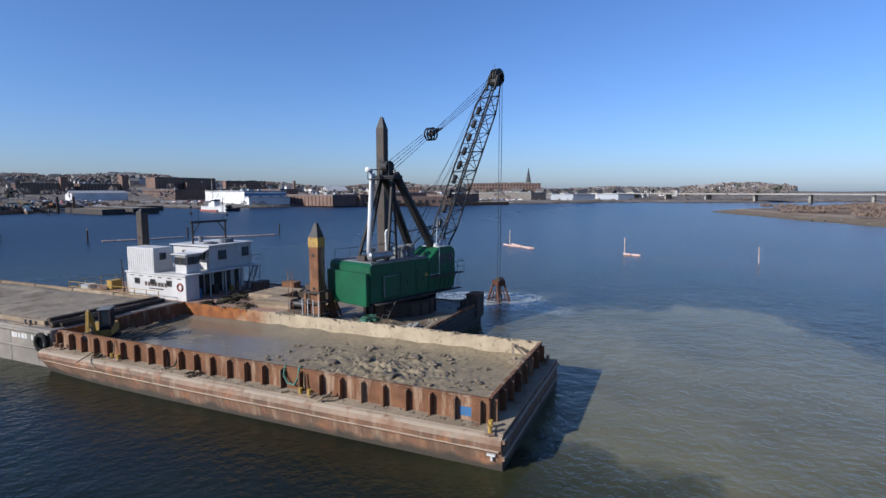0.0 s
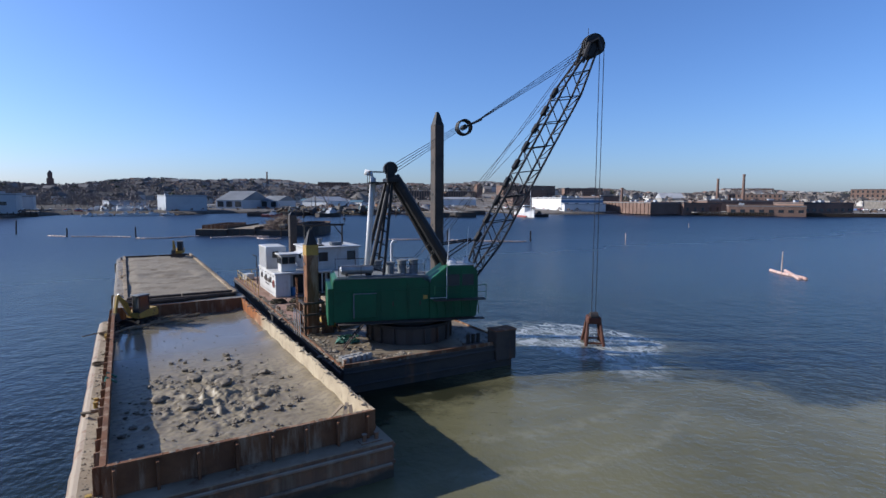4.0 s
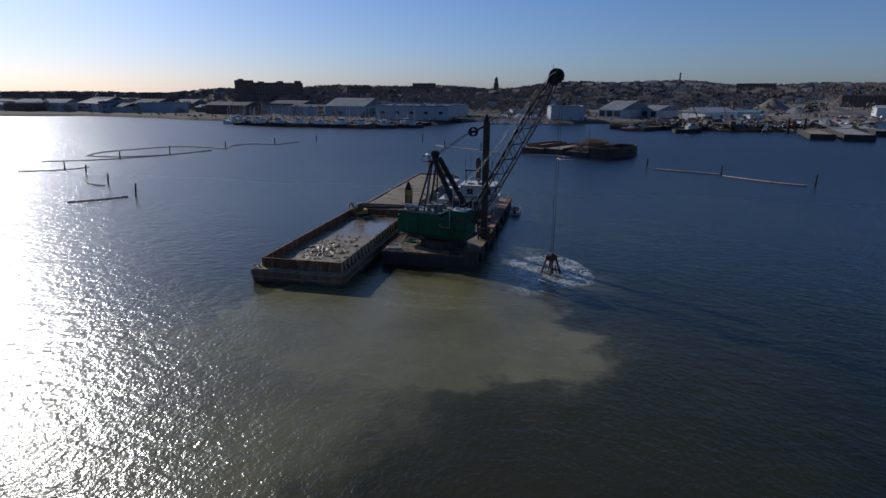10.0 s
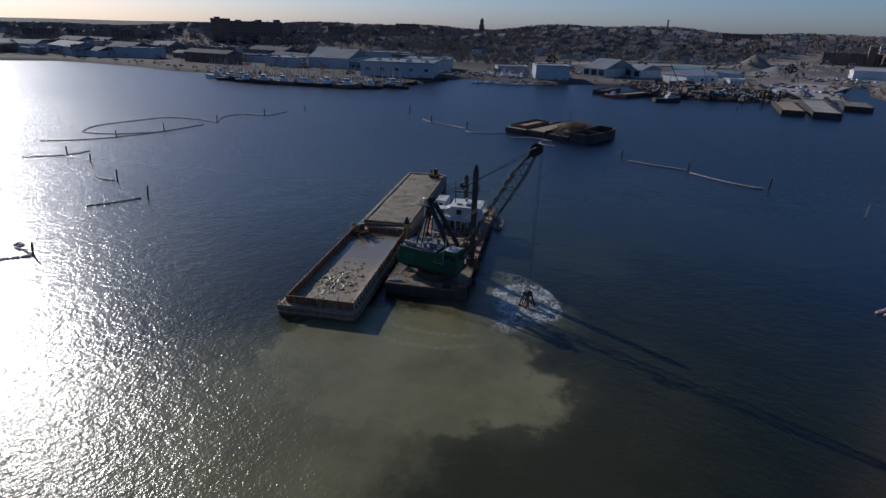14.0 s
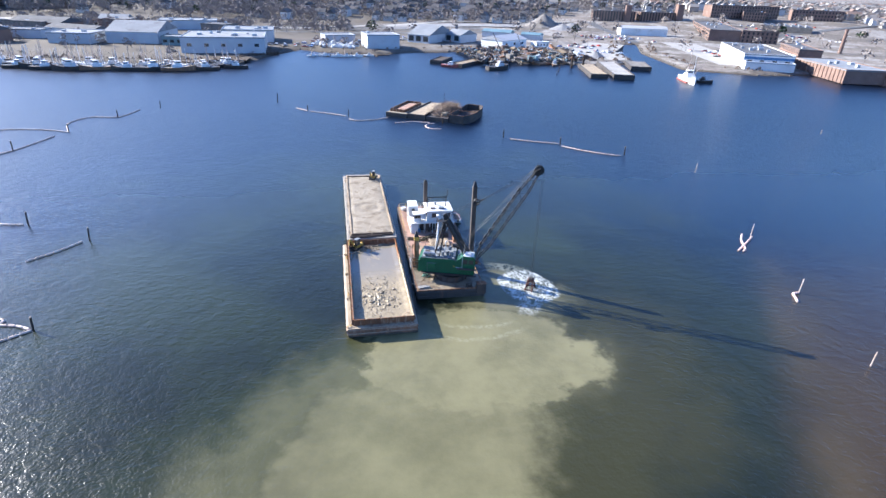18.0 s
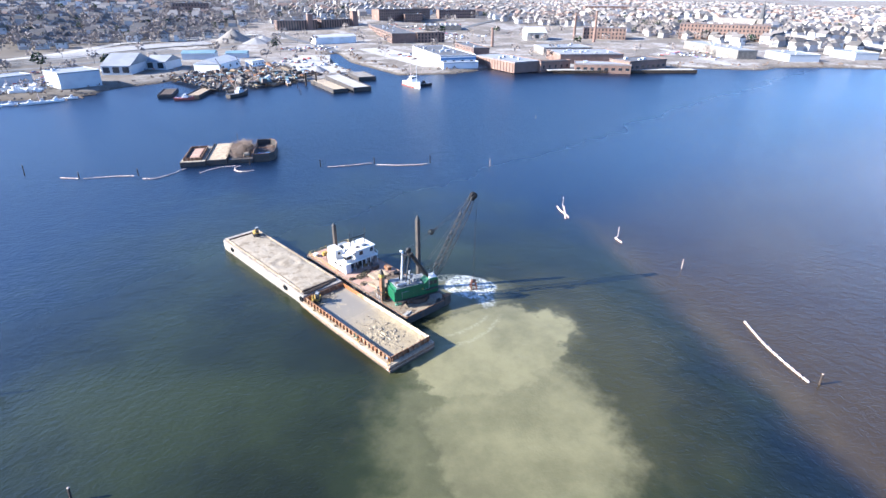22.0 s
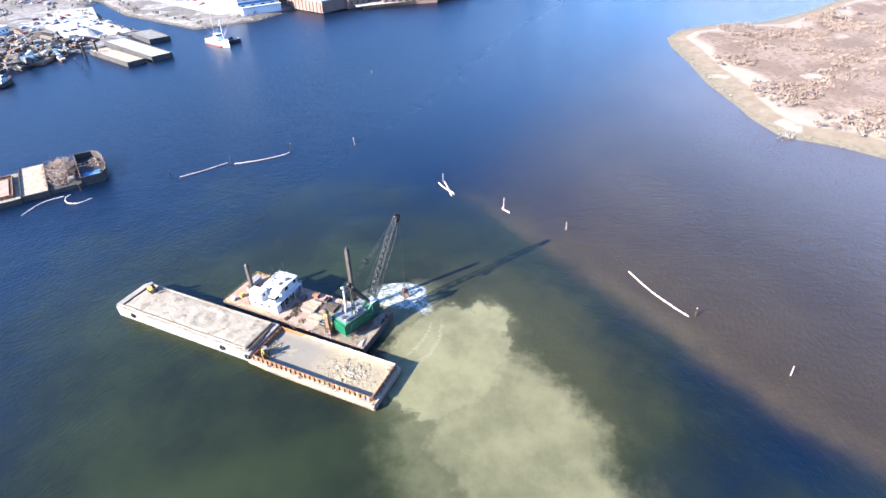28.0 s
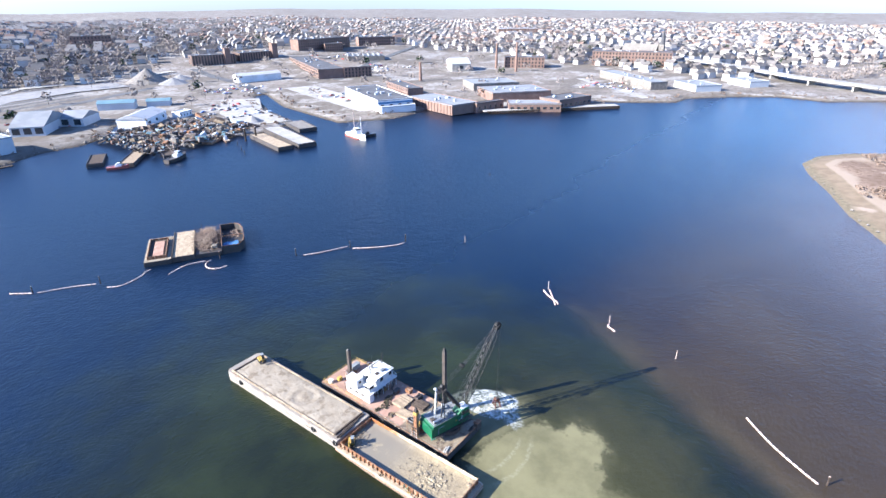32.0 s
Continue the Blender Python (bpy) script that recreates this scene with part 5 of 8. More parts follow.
def deckhouse():
    s = thing("deckhouse", 15.0, 34.9, DDECK, DTURN, "white two-storey steel deckhouse with small windows and roof gear", "deckhouse")
    W, L = 9.2, 8.3
    part("lower_house", B((0, 1.5, 0, L, 0, 2.3), bevel=0.04), "white", s, "white painted lower storey, rust stained")
    part("lower_house", B((1.5, W - 0.7, 1.4, L, 0, 2.3), bevel=0.04), "white", s)
    # black plates on the solid wall paint the shade inside open doorways
    for x0, x1 in ((2.1, 3.2), (4.5, 5.5), (7.2, 8.0)):
        part("doorway", B((x0, x1, 1.37, 1.43, 0.06, 2.0)), "black", s, "open doorway, its inner shade put on as a black plate")
    for i, (x, y, r, h, m) in enumerate(((1.9, 0.6, 0.28, 0.85, "blue"), (4.1, 0.8, 0.3, 0.9, "dark_steel"), (5.9, 0.5, 0.22, 0.6, "yellow"), (7.0, 0.7, 0.26, 0.8, "rust"))):
        part("drum", T(((x, y, 0), (x, y, h), r), n=12), m, s, "steel drum under the overhang")
    part("upper_deck", B((-0.1, W + 0.5, -0.1, L + 0.1, 2.3, 2.44), bevel=0.02), "white", s)
    # posts that carry the overhang
    p = part("post", T(((0, 0, 0), (0, 0, 2.3), 0.06), n=8), "white", s)
    p.matrix_basis = pose(6.6, 0.1, 0)
    for x, y in ((2.9, 0.1), (4.8, 0.1), (8.0, 0.1), (9.5, 0.1), (9.5, 3.0), (9.5, 6.0)):
        twin(p, x, y, 0)
    door = part("door", B((-0.42, 0.42, -0.04, 0.02, 0, 1.95), bevel=0.01), "dark_steel", s, "dark steel door")
    door.matrix_basis = pose(6.2, 1.38, 0.05)
    part("handle", T(((0.3, -0.05, 1.0), (0.3, -0.1, 1.0), 0.02), ((0.3, -0.1, 1.0), (0.18, -0.1, 1.0), 0.02), n=6), "pipe", door)
    twin(door, 3.8, 1.38, 0.05)
    for yy in (2.2, 4.4, 6.6):
        window("window", -0.02, yy, 1.55, 0.5, 0.4, 'w', s)
    for i in range(6):
        part("vent_slot", B((-0.03, 0.0, 0.6 + i * 1.3, 1.1 + i * 1.3, 2.02, 2.1)), "dark_steel", s)
    # the painted owner's name, drawn as bars, and a ring mark
    for i, (y0, w) in enumerate(((5.55, 0.34), (5.1, 0.34), (4.66, 0.34), (4.22, 0.34), (3.78, 0.42), (3.3, 0.34), (2.86, 0.34))):
        part("name_bar", B((-0.012, 0.0, y0 - w, y0, 1.15, 1.55)), "dark_steel", s)
    part("name_bar", B((-0.012, 0.0, 3.0, 5.0, 0.86, 0.98)), "dark_steel", s)
    for ob in [part("ring_mark", torus(0.33, 0.08, 18, 6, 'X'), "red", s, "red ring buoy on its hook")]:
        ob.matrix_basis = pose(-0.03, 0.75, 1.3)
    # container on the roof
    c = part("roof_cabin", B((0, 2.1, 0, 3.7, 0, 2.35), bevel=0.03), "white", s, "white box cabin on the upper deck")
    c.matrix_basis = pose(-0.05, 4.1, 2.44)
    for i in range(12):
        part("rib", B((-0.025, 0.0, 0.15 + i * 0.3, 0.22 + i * 0.3, 0.1, 2.25)), "white", c)
    window("window", 1.0, -0.02, 1.5, 0.5, 0.5, 's', c)
    # pilot box at the corner
    pb = part("pilot_box", B((0, 1.5, 0, 1.5, 0, 1.75), bevel=0.04), "white", s, "small white pilot box with windows all round")
    pb.matrix_basis = pose(0.75, 0.7, 2.44)
    part("pilot_roof", B((-0.25, 1.75, -0.25, 1.75, 1.75, 1.87), bevel=0.03), "white", pb)
    for xx in (0.4, 1.1):
        window("window", xx, -0.02, 1.2, 0.5, 0.55, 's', pb)
        window("window", -0.02, xx, 1.2, 0.5, 0.55, 'w', pb)
    # upper house
    u = part("upper_house", B((0, 5.6, 0, 5.0, 0, 2.3), bevel=0.04), "white", s, "white upper cabin")
    u.matrix_basis = pose(3.6, 0.9, 2.44)
    part("cabin_roof", B((-0.25, 5.85, -0.3, 5.25, 2.3, 2.42), bevel=0.03), "white", u)
    window("window", 1.6, -0.02, 1.35, 0.85, 0.8, 's', u)
    window("window", 4.7, -0.02, 1.4, 0.75, 0.8, 's', u)
    window("window", -0.02, 1.0, 1.4, 0.7, 0.7, 'w', u)
    window("window", -0.02, 3.2, 1.4, 0.7, 0.7, 'w', u)
    window("window", 5.62, 2.5, 1.4, 0.8, 0.7, 'e', u)
    part("awning", side_prism([(-1.4, 1.55), (-0.02, 2.1), (-0.02, 2.16), (-1.42, 1.6)], -0.1, 2.4), "white", u)
    # roof gear: black arch, aerials, vents, box
    a = part("mast_arch", T(((0.4, 2.6, 2.4), (0.4, 2.6, 4.6), 0.1), ((4.6, 2.6, 2.4), (4.6, 2.6, 4.6), 0.1), ((0.2, 2.6, 4.6), (4.8, 2.6, 4.6), 0.12), ((0.4, 2.6, 3.4), (1.4, 2.6, 4.6), 0.06), ((4.6, 2.6, 3.4), (3.6, 2.6, 4.6), 0.06), n=8), "black", u, "black mast arch with lamps")
    for x, h in ((0.3, 6.8), (1.2, 7.6), (4.4, 7.2), (4.9, 6.2)):
        part("aerial", T(((x, 2.6, 4.6), (x, 2.6, h), 0.025), n=5), "cable", a)
    for x, z in ((0.3, 5.4), (0.3, 6.0), (4.9, 5.6), (4.9, 5.1), (4.9, 6.0)):
        part("lamp", T(((x, 2.6, z), (x, 2.6, z + 0.22), 0.13), n=8), "black", a)
    part("roof_vent", T(((2.4, 3.8, 2.4), (2.4, 3.8, 2.9), 0.22), ((2.4, 3.8, 2.9), (2.4, 3.8, 3.05), 0.3), n=10), "roof_grey", u)
    part("roof_box", B((2.8, 4.0, 0.8, 1.7, 2.42, 2.8), bevel=0.03), "roof_grey", u)
    part("hatch", B((1.0, 2.0, 0.9, 1.8, 2.42, 2.56), bevel=0.02), "dark_steel", u)
    # rails along the upper deck
    rail = part("guard_rail", T(((3.6, -0.05, 3.0), (W + 0.4, -0.05, 3.0), 0.022), ((3.6, -0.05, 3.4), (W + 0.4, -0.05, 3.4), 0.025), ((W + 0.4, -0.05, 3.4), (W + 0.4, L, 3.4), 0.025), ((W + 0.4, -0.05, 3.0), (W + 0.4, L, 3.0), 0.022), n=6), "white", s, "white pipe rail")
    st = part("stanchion", T(((0, 0, 0), (0, 0, 1.0), 0.024), n=6), "white", rail)
    st.matrix_basis = pose(3.6, -0.05, 2.44)
    for i in range(1, 6):
        twin(st, 3.6 + i * 1.2, -0.05, 2.44)
    for i in range(1, 7):
        twin(st, W + 0.4, i * 1.3, 2.44)
    # stair at the front
    stair = part("stair", T(((8.4, -0.1, 2.4), (7.0, -0.3, 0.0), 0.06), ((8.4, -0.7, 2.4), (7.0, -0.9, 0.0), 0.06), n=6), "dark_steel", s, "steep dark steel stair")
    for i in range(9):
        f = (i + 0.5) / 9
        part("tread", B((7.0 + 1.4 * f - 0.1, 7.0 + 1.4 * f + 0.1, -0.86, -0.16, 2.4 * f, 2.4 * f + 0.03)), "dark_steel", stair)
    part("davit", chain([(-0.2, L, 0.2), (-0.25, L + 0.1, 2.6), (-0.25, L + 0.1, 3.4), (-0.7, L - 0.3, 3.6)], 0.06, 7), "dark_steel", s)
    return s


deckhouse()


# ---- gear on the dredge's deck ----
def box_thing(name, x, y, w, l, h, turn, material, label, category, z=DDECK, bev=0.03, lid=None):
    s = thing(name, x, y, z, turn, label, category)
    part("body", B((-w / 2, w / 2, -l / 2, l / 2, 0.06, h), bevel=bev), material, s)
    part("skid", B((-w / 2, -w / 2 + 0.12, -l / 2, l / 2, 0, 0.06), (w / 2 - 0.12, w / 2, -l / 2, l / 2, 0, 0.06)), "dark_steel", s)
    part("lid", B((-w / 2 - 0.04, w / 2 + 0.04, -l / 2 - 0.04, l / 2 + 0.04, h, h + 0.05), bevel=0.015), lid or material, s)
    return s


box_thing("deck_box", 17.0, 47.5, 1.2, 0.8, 0.9, 0, "yellow", "yellow steel deck box near the stern", "box")
box_thing("generator", 22.6, 47.6, 2.6, 1.2, 1.5, 0, "roof_grey", "grey generator set at the stern", "generator")
box_thing("deck_box", 15.0, 48.6, 1.0, 1.0, 0.7, 20, "white", "white deck box with a dented lid", "box")
box_thing("tool_chest", 21.9, 32.4, 1.8, 0.9, 1.0, 4, "dark_steel", "dark steel tool chest on deck", "box")
box_thing("battery_box", 24.0, 30.2, 1.1, 1.6, 0.8, 0, "rust", "rusty battery box on deck", "box")
box_thing("spreader_frame", 16.3, 20.4, 2.8, 0.9, 0.8, 8, "yellow", "yellow steel spreader frame standing on deck", "frame")


def timber_stack(x, y, turn, n, l, seed, material="timber_pale"):
    s = thing("timber_stack", x, y, DDECK, turn, "stack of weathered timber mats on deck", "timber")
    rng = random.Random(seed)
    for lay in range(2):
        for i in range(n):
            part("beam", B((i * 0.34 - n * 0.17 + 0.01, i * 0.34 - n * 0.17 + 0.32, -l / 2 + rng.uniform(-0.15, 0.15), l / 2 + rng.uniform(-0.15, 0.15), lay * 0.3, lay * 0.3 + 0.29), bevel=0.015), material, s)
    return s


timber_stack(20.2, 28.8, -2, 12, 3.4, 1)
timber_stack(17.2, 25.2, 4, 7, 4.6, 2)
timber_stack(21.8, 24.6, 0, 8, 3.6, 3, "timber")


def net_heap(x, y, r, seed, material="rope_dark", label="heap of dark chain and cable on deck", name="cable_heap"):
    rng = random.Random(seed)
    s = thing(name, x, y, DDECK, 0, label, "heap", kind="stuff")
    bm = bmesh.new()
    for i in range(26):
        a, d = rng.uniform(0, 6.28), r * rng.random() ** 0.6
        lump(bm, (d * math.cos(a), d * 0.7 * math.sin(a), 0.1), rng.uniform(0.2, 0.4), rng, 0.55, 1)
    tagged(part("heap", bm, material, s), kind="stuff")
    for i in range(7):
        pts = []
        a0, rr = rng.uniform(0, 6.28), r * rng.uniform(0.4, 1.0)
        for k in range(12):
            a = a0 + k * 0.45
            pts.append((rr * math.cos(a), rr * 0.7 * math.sin(a), 0.3 + rng.uniform(-0.08, 0.12)))
        part("rope", chain(pts, 0.035, 5), material, s)


net_heap(17.0, 31.4, 1.6, 31)
net_heap(19.2, 32.6, 1.3, 32)
net_heap(15.2, 28.2, 0.9, 33, "rope", "heap of pale rope on deck", "rope_heap")
net_heap(15.4, 15.6, 0.8, 34, "rope_green", "green net bundle on the bow deck", "net_heap")
net_heap(14.6, 32.0, 0.7, 35)


def pallet_blocks(x, y):
    s = thing("concrete_blocks", x, y, DDECK, 12, "pale broken concrete blocks on the bow deck", "block")
    rng = random.Random(5)
    for i in range(9):
        b = part("block", B((-0.2, 0.2, -0.16, 0.16, 0, 0.36), bevel=0.04), "concrete", s)
        b.matrix_basis = pose((i % 5) * 0.42 - 0.9, (i // 5) * 0.42, 0, 0, 0, rng.uniform(-25, 25))


pallet_blocks(14.3, 11.1)


def deck_winch(x, y, turn, label="dark two-drum deck winch"):
    s = thing("deck_winch", x, y, DDECK, turn, label, "winch")
    part("bed", B((-1.1, 1.1, -0.7, 0.7, 0, 0.2), bevel=0.02), "dark_steel", s)
    for yy in (-0.35, 0.4):
        part("drum", T(((-0.7, yy, 0.65), (0.7, yy, 0.65), 0.26), ((-0.74, yy, 0.65), (-0.7, yy, 0.65), 0.42), ((0.7, yy, 0.65), (0.74, yy, 0.65), 0.42), n=14), "cable", s)
    for fx in (-0.85, 0.85):
        part("side_frame", B((fx - 0.05, fx + 0.05, -0.65, 0.65, 0.2, 1.0), bevel=0.02), "dark_steel", s)
    part("motor", T(((0.95, 0, 0.5), (1.5, 0, 0.5), 0.25), n=12), "roof_grey", s)


deck_winch(16.2, 22.6, 90)
deck_winch(23.4, 26.6, 0, "dark deck winch near the tall spud")


def stern_rail():
    """Yellow pipe rail round the stern deck."""
    s = thing("stern_rail", 12.9 + 0.88, 37.0, DDECK, DTURN, "yellow pipe guard rail round the stern deck", "rail")
    pts = [(0, 0), (0, 13.2), (11.6, 13.2), (11.6, 6.0)]
    for (xa, ya), (xb, yb) in zip(pts, pts[1:]):
        for z in (0.55, 1.05):
            part("rail", T(((xa, ya, z), (xb, yb, z), 0.03), n=6), "yellow", s)
        n = int(max(abs(xb - xa), abs(yb - ya)) / 1.6)
        for i in range(n):
            f = i / n
            part("post", T(((xa + (xb - xa) * f, ya + (yb - ya) * f, 0), (xa + (xb - xa) * f, ya + (yb - ya) * f, 1.08), 0.035), n=6), "yellow", s)


stern_rail()


def work_skiff():
    s = thing("work_skiff", 27.4, 45.5, 0.0, 0, "small pale aluminium work skiff tied alongside", "boat")
    out = [(-0.8, -2.3), (0.8, -2.3), (0.9, 0.8), (0.45, 2.2), (0, 2.6), (-0.45, 2.2), (-0.9, 0.8)]
    part("hull", prism(out, -0.2, 0.62), "metal_shed", s)
    part("well", prism([(x * 0.82, y * 0.86) for x, y in out], 0.6, 0.64), "dark_steel", s)
    part("thwart", B((-0.75, 0.75, -0.6, -0.3, 0.64, 0.72), (-0.75, 0.75, 0.7, 1.0, 0.64, 0.72)), "timber_pale", s)
    part("outboard", B((-0.18, 0.18, -2.75, -2.35, 0.3, 1.1), bevel=0.06), "dark_steel", s)
    part("rail", chain([(-0.85, -2.2, 0.75), (-0.95, 0.8, 0.75), (0, 2.6, 0.8), (0.95, 0.8, 0.75), (0.85, -2.2, 0.75)], 0.04, 6), "red", s)


work_skiff()


# ---- the crane ----
CX, CY, CTURN = 20.0, 15.3, -16.5
TIP = Vector((14.4, 0, 23.4))
FOOT = Vector((4.0, 0, 4.7))


def crane():
    s = thing("crawler_dredge_crane", CX, CY, 0, CTURN, "large green dredging crane with a black lattice boom", "crane")
    # tub under the turntable
    tub = bmesh.new()
    add_tube(tub, (0, 0, DDECK), (0, 0, 2.75), 3.0, 36)
    part("tub", tub, "dark_steel", s, "muddy grey steel tub")
    part("tub_flange", T(((0, 0, 2.72), (0, 0, 2.9), 3.12), n=36), "black", s)
    for i in range(18):
        a = i * math.pi / 9
        r = part("tub_rib", B((3.0, 3.16, -0.04, 0.04, DDECK + 0.02, 2.72)), "dark_steel", s)
        r.matrix_basis = pose(0, 0, 0, 0, 0, math.degrees(a))
    part("turntable", T(((0, 0, 2.9), (0, 0, 3.2), 2.5), n=32), "black", s)
    part("bed", B((-5.4, 4.3, -2.3, 2.3, 3.05, 3.35), bevel=0.03), "black", s)
    # machinery house: lower at the rear, cab raised at the front near side
    zb = 3.3
    house = side_prism([(-5.6, zb), (1.0, zb), (1.0, 5.85), (0.4, 6.2), (-0.9, 6.25), (-5.35, 6.3), (-5.6, 6.1)], -2.4, 2.4)
    bmesh.ops.bevel(house, geom=house.edges[:], offset=0.05, segments=2, affect='EDGES')
    h = part("machinery_house", house, "green", s, "green sheet-metal machinery house")
    for x in (-4.4, -3.2, -0.6):
        part("seam", B((x, x + 0.05, -2.425, -2.38, zb + 0.15, 6.1)), "green", h)
    part("seam", B((-5.5, 0.9, -2.425, -2.38, 5.35, 5.41)), "green", h)
    for x0, x1 in ((-2.4, -1.45), (-0.45, 0.45)):
        dd = part("side_door", B((x0, x1, -2.43, -2.38, zb + 0.15, 5.4), bevel=0.01), "green", h)
        part("handle", B((x1 - 0.16, x1 - 0.08, -2.47, -2.43, 4.3, 4.6)), "dark_steel", dd)
    part("side_panel", B((-4.2, -2.7, -2.52, -2.4, zb + 0.25, 5.2), bevel=0.02), "green", h)
    part("pale_trim", B((-4.24, -2.66, -2.54, -2.4, 5.2, 5.24), (-4.26, -4.2, -2.54, -2.4, zb + 0.25, 5.24)), "roof_grey", h, "worn pale edge trim")
    part("pale_trim", B((-5.5, 0.9, -2.46, -2.38, 6.22, 6.3), (1.0, 1.06, -2.5, -2.38, 5.85, 6.0)), "roof_grey", h)
    part("plate_sign", B((0.55, 0.85, -2.44, -2.4, 4.7, 4.95)), "yellow", h)
    part("rear_weight", B((-5.95, -5.55, -2.3, 2.3, zb - 0.2, 5.6), bevel=0.04), "green", h, "green counterweight slab")
    cab = side_prism([(0.98, zb), (4.4, zb), (4.55, 4.6), (4.5, 6.55), (4.2, 6.9), (2.3, 6.95), (0.98, 5.95)], -2.45, -0.1)
    bmesh.ops.bevel(cab, geom=cab.edges[:], offset=0.05, segments=2, affect='EDGES')
    c = part("cab", cab, "green", s, "green operator's cab with a raised roof")
    for x0, x1 in ((2.3, 3.15), (3.35, 4.2)):
        part("cab_window", B((x0, x1, -2.475, -2.43, 5.5, 6.35)), "glass", c)
        part("window_frame", B((x0 - 0.06, x1 + 0.06, -2.465, -2.43, 6.35, 6.42), (x0 - 0.06, x1 + 0.06, -2.465, -2.43, 5.43, 5.5), (x0 - 0.06, x0, -2.465, -2.43, 5.5, 6.35), (x1, x1 + 0.06, -2.465, -2.43, 5.5, 6.35)), "green", c)
    part("cab_window", B((4.48, 4.57, -2.2, -0.4, 5.3, 6.4)), "glass", c)
    part("front_house", B((1.0, 3.6, 0.1, 2.4, zb, 5.9), bevel=0.05), "green", s, "green side of the front bay")
    # roofs and walkways
    part("house_roof", B((-5.3, 0.8, -2.2, 2.2, 6.3, 6.36), bevel=0.01), "roof_grey", s, "grey walk-on roof")
    part("cab_roof", B((2.4, 4.3, -2.3, -0.25, 6.95, 7.02), bevel=0.01), "white", s, "pale cab roof")
    part("roof_slope", B((1.05, 3.5, 0.15, 2.3, 5.9, 5.97)), "roof_grey", s)
    w = part("side_walkway", B((1.2, 4.9, -3.2, -2.5, 4.6, 4.66), (-5.3, 4.9, -3.0, -2.48, zb - 0.1, zb - 0.05)), "dark_steel", s, "dark grating walkway")
    rp = part("rail_post", T(((0, 0, 0), (0, 0, 1.0), 0.022), n=5), "green", w)
    rp.matrix_basis = pose(1.2, -3.18, 4.66)
    for i in range(1, 5):
        twin(rp, 1.2 + i * 0.92, -3.18, 4.66)
    part("rail", T(((1.2, -3.18, 5.66), (4.9, -3.18, 5.66), 0.024), ((1.2, -3.18, 5.2), (4.9, -3.18, 5.2), 0.02), ((4.9, -3.18, 5.66), (4.9, -2.5, 5.66), 0.022), n=5), "green", w)
    for i in range(6):
        part("brace", T(((1.3 + i * 0.6, -3.15, 4.6), (1.6 + i * 0.6, -2.5, 3.5), 0.03), n=5), "green", w)
    st = part("stair", T(((-3.6, -3.1, zb), (-5.0, -3.2, DDECK + 0.05), 0.05), ((-3.6, -2.5, zb), (-5.0, -2.6, DDECK + 0.05), 0.05), n=6), "dark_steel", s, "dark steel stair to the house")
    for i in range(6):
        f = (i + 0.5) / 6
        part("tread", B((-5.0 + 1.4 * f - 0.1, -5.0 + 1.4 * f + 0.1, -3.15, -2.55, DDECK + 1.7 * f, DDECK + 1.7 * f + 0.03)), "dark_steel", st)
    # roof gear
    for i, (x, y, r, hh) in enumerate(((-1.6, -1.3, 0.28, 0.75), (-0.7, -1.0, 0.3, 0.85), (0.1, -1.2, 0.3, 0.9), (-0.4, 0.9, 0.3, 0.7), (-2.2, 1.2, 0.35, 0.6))):
        v = part("ventilator", T(((x, y, 6.35), (x, y, 6.35 + hh), r), ((x, y, 6.35 + hh), (x, y, 6.45 + hh), r * 1.25), n=12), "roof_grey", s, "grey mushroom ventilator")
    part("air_tank", T(((-5.1, -1.7, 6.78), (-5.0, -1.7, 6.78), 0.14, 0.3), ((-5.0, -1.7, 6.78), (-2.9, -1.7, 6.78), 0.3), ((-2.9, -1.7, 6.78), (-2.8, -1.7, 6.78), 0.3, 0.14), n=16), "pipe", s, "silver air tank")
    part("tank_cradle", B((-4.7, -4.55, -1.95, -1.45, 6.36, 6.55), (-3.35, -3.2, -1.95, -1.45, 6.36, 6.55)), "dark_steel", s)
    part("radome", T(((2.75, -1.6, 7.02), (2.75, -1.6, 7.2), 0.38, 0.36), ((2.75, -1.6, 7.2), (2.75, -1.6, 7.38), 0.36, 0.16), n=16), "white_clean", s, "white dome on the cab roof")
    part("radome", T(((3.9, -1.4, 7.02), (3.9, -1.4, 7.3), 0.22, 0.2), ((3.9, -1.4, 7.3), (3.9, -1.4, 7.42), 0.2, 0.08), n=14), "white_clean", s)
    for ax_, ay_ in ((2.35, -2.1), (4.1, -0.9)):
        part("whip_aerial", T(((ax_, ay_, 7.0), (ax_ + 0.15, ay_, 9.6), 0.03, 0.015), n=5), "white_clean", s, "white whip aerial")
    part("grab_rail", T(((2.2, -2.58, 4.66), (2.2, -2.58, 7.0), 0.03), ((1.0, -2.6, 4.75), (2.2, -2.58, 4.75), 0.025), n=6), "white_clean", s, "pale grab rail beside the cab")
    part("vent_pipe", chain([(-1.2, 0.4, 6.3), (-1.2, 0.4, 8.3), (-1.1, 0.4, 8.5), (-0.85, 0.4, 8.5)], 0.12, 10), "white_clean", s, "white vent pipe with a bent top", True)
    part("roof_case", B((-4.9, -4.0, -1.0, -0.1, 6.36, 6.75), bevel=0.03), "dark_steel", s)
    part("roof_rail", T(((-5.2, -2.2, 7.1), (0.7, -2.2, 7.1), 0.02), ((-5.2, 2.2, 7.1), (0.7, 2.2, 7.1), 0.02), *(((x, y, 6.36), (x, y, 7.1), 0.02) for x in (-5.2, -3.7, -2.2, -0.7, 0.7) for y in (-2.2, 2.2)), n=5), "dark_steel", s)
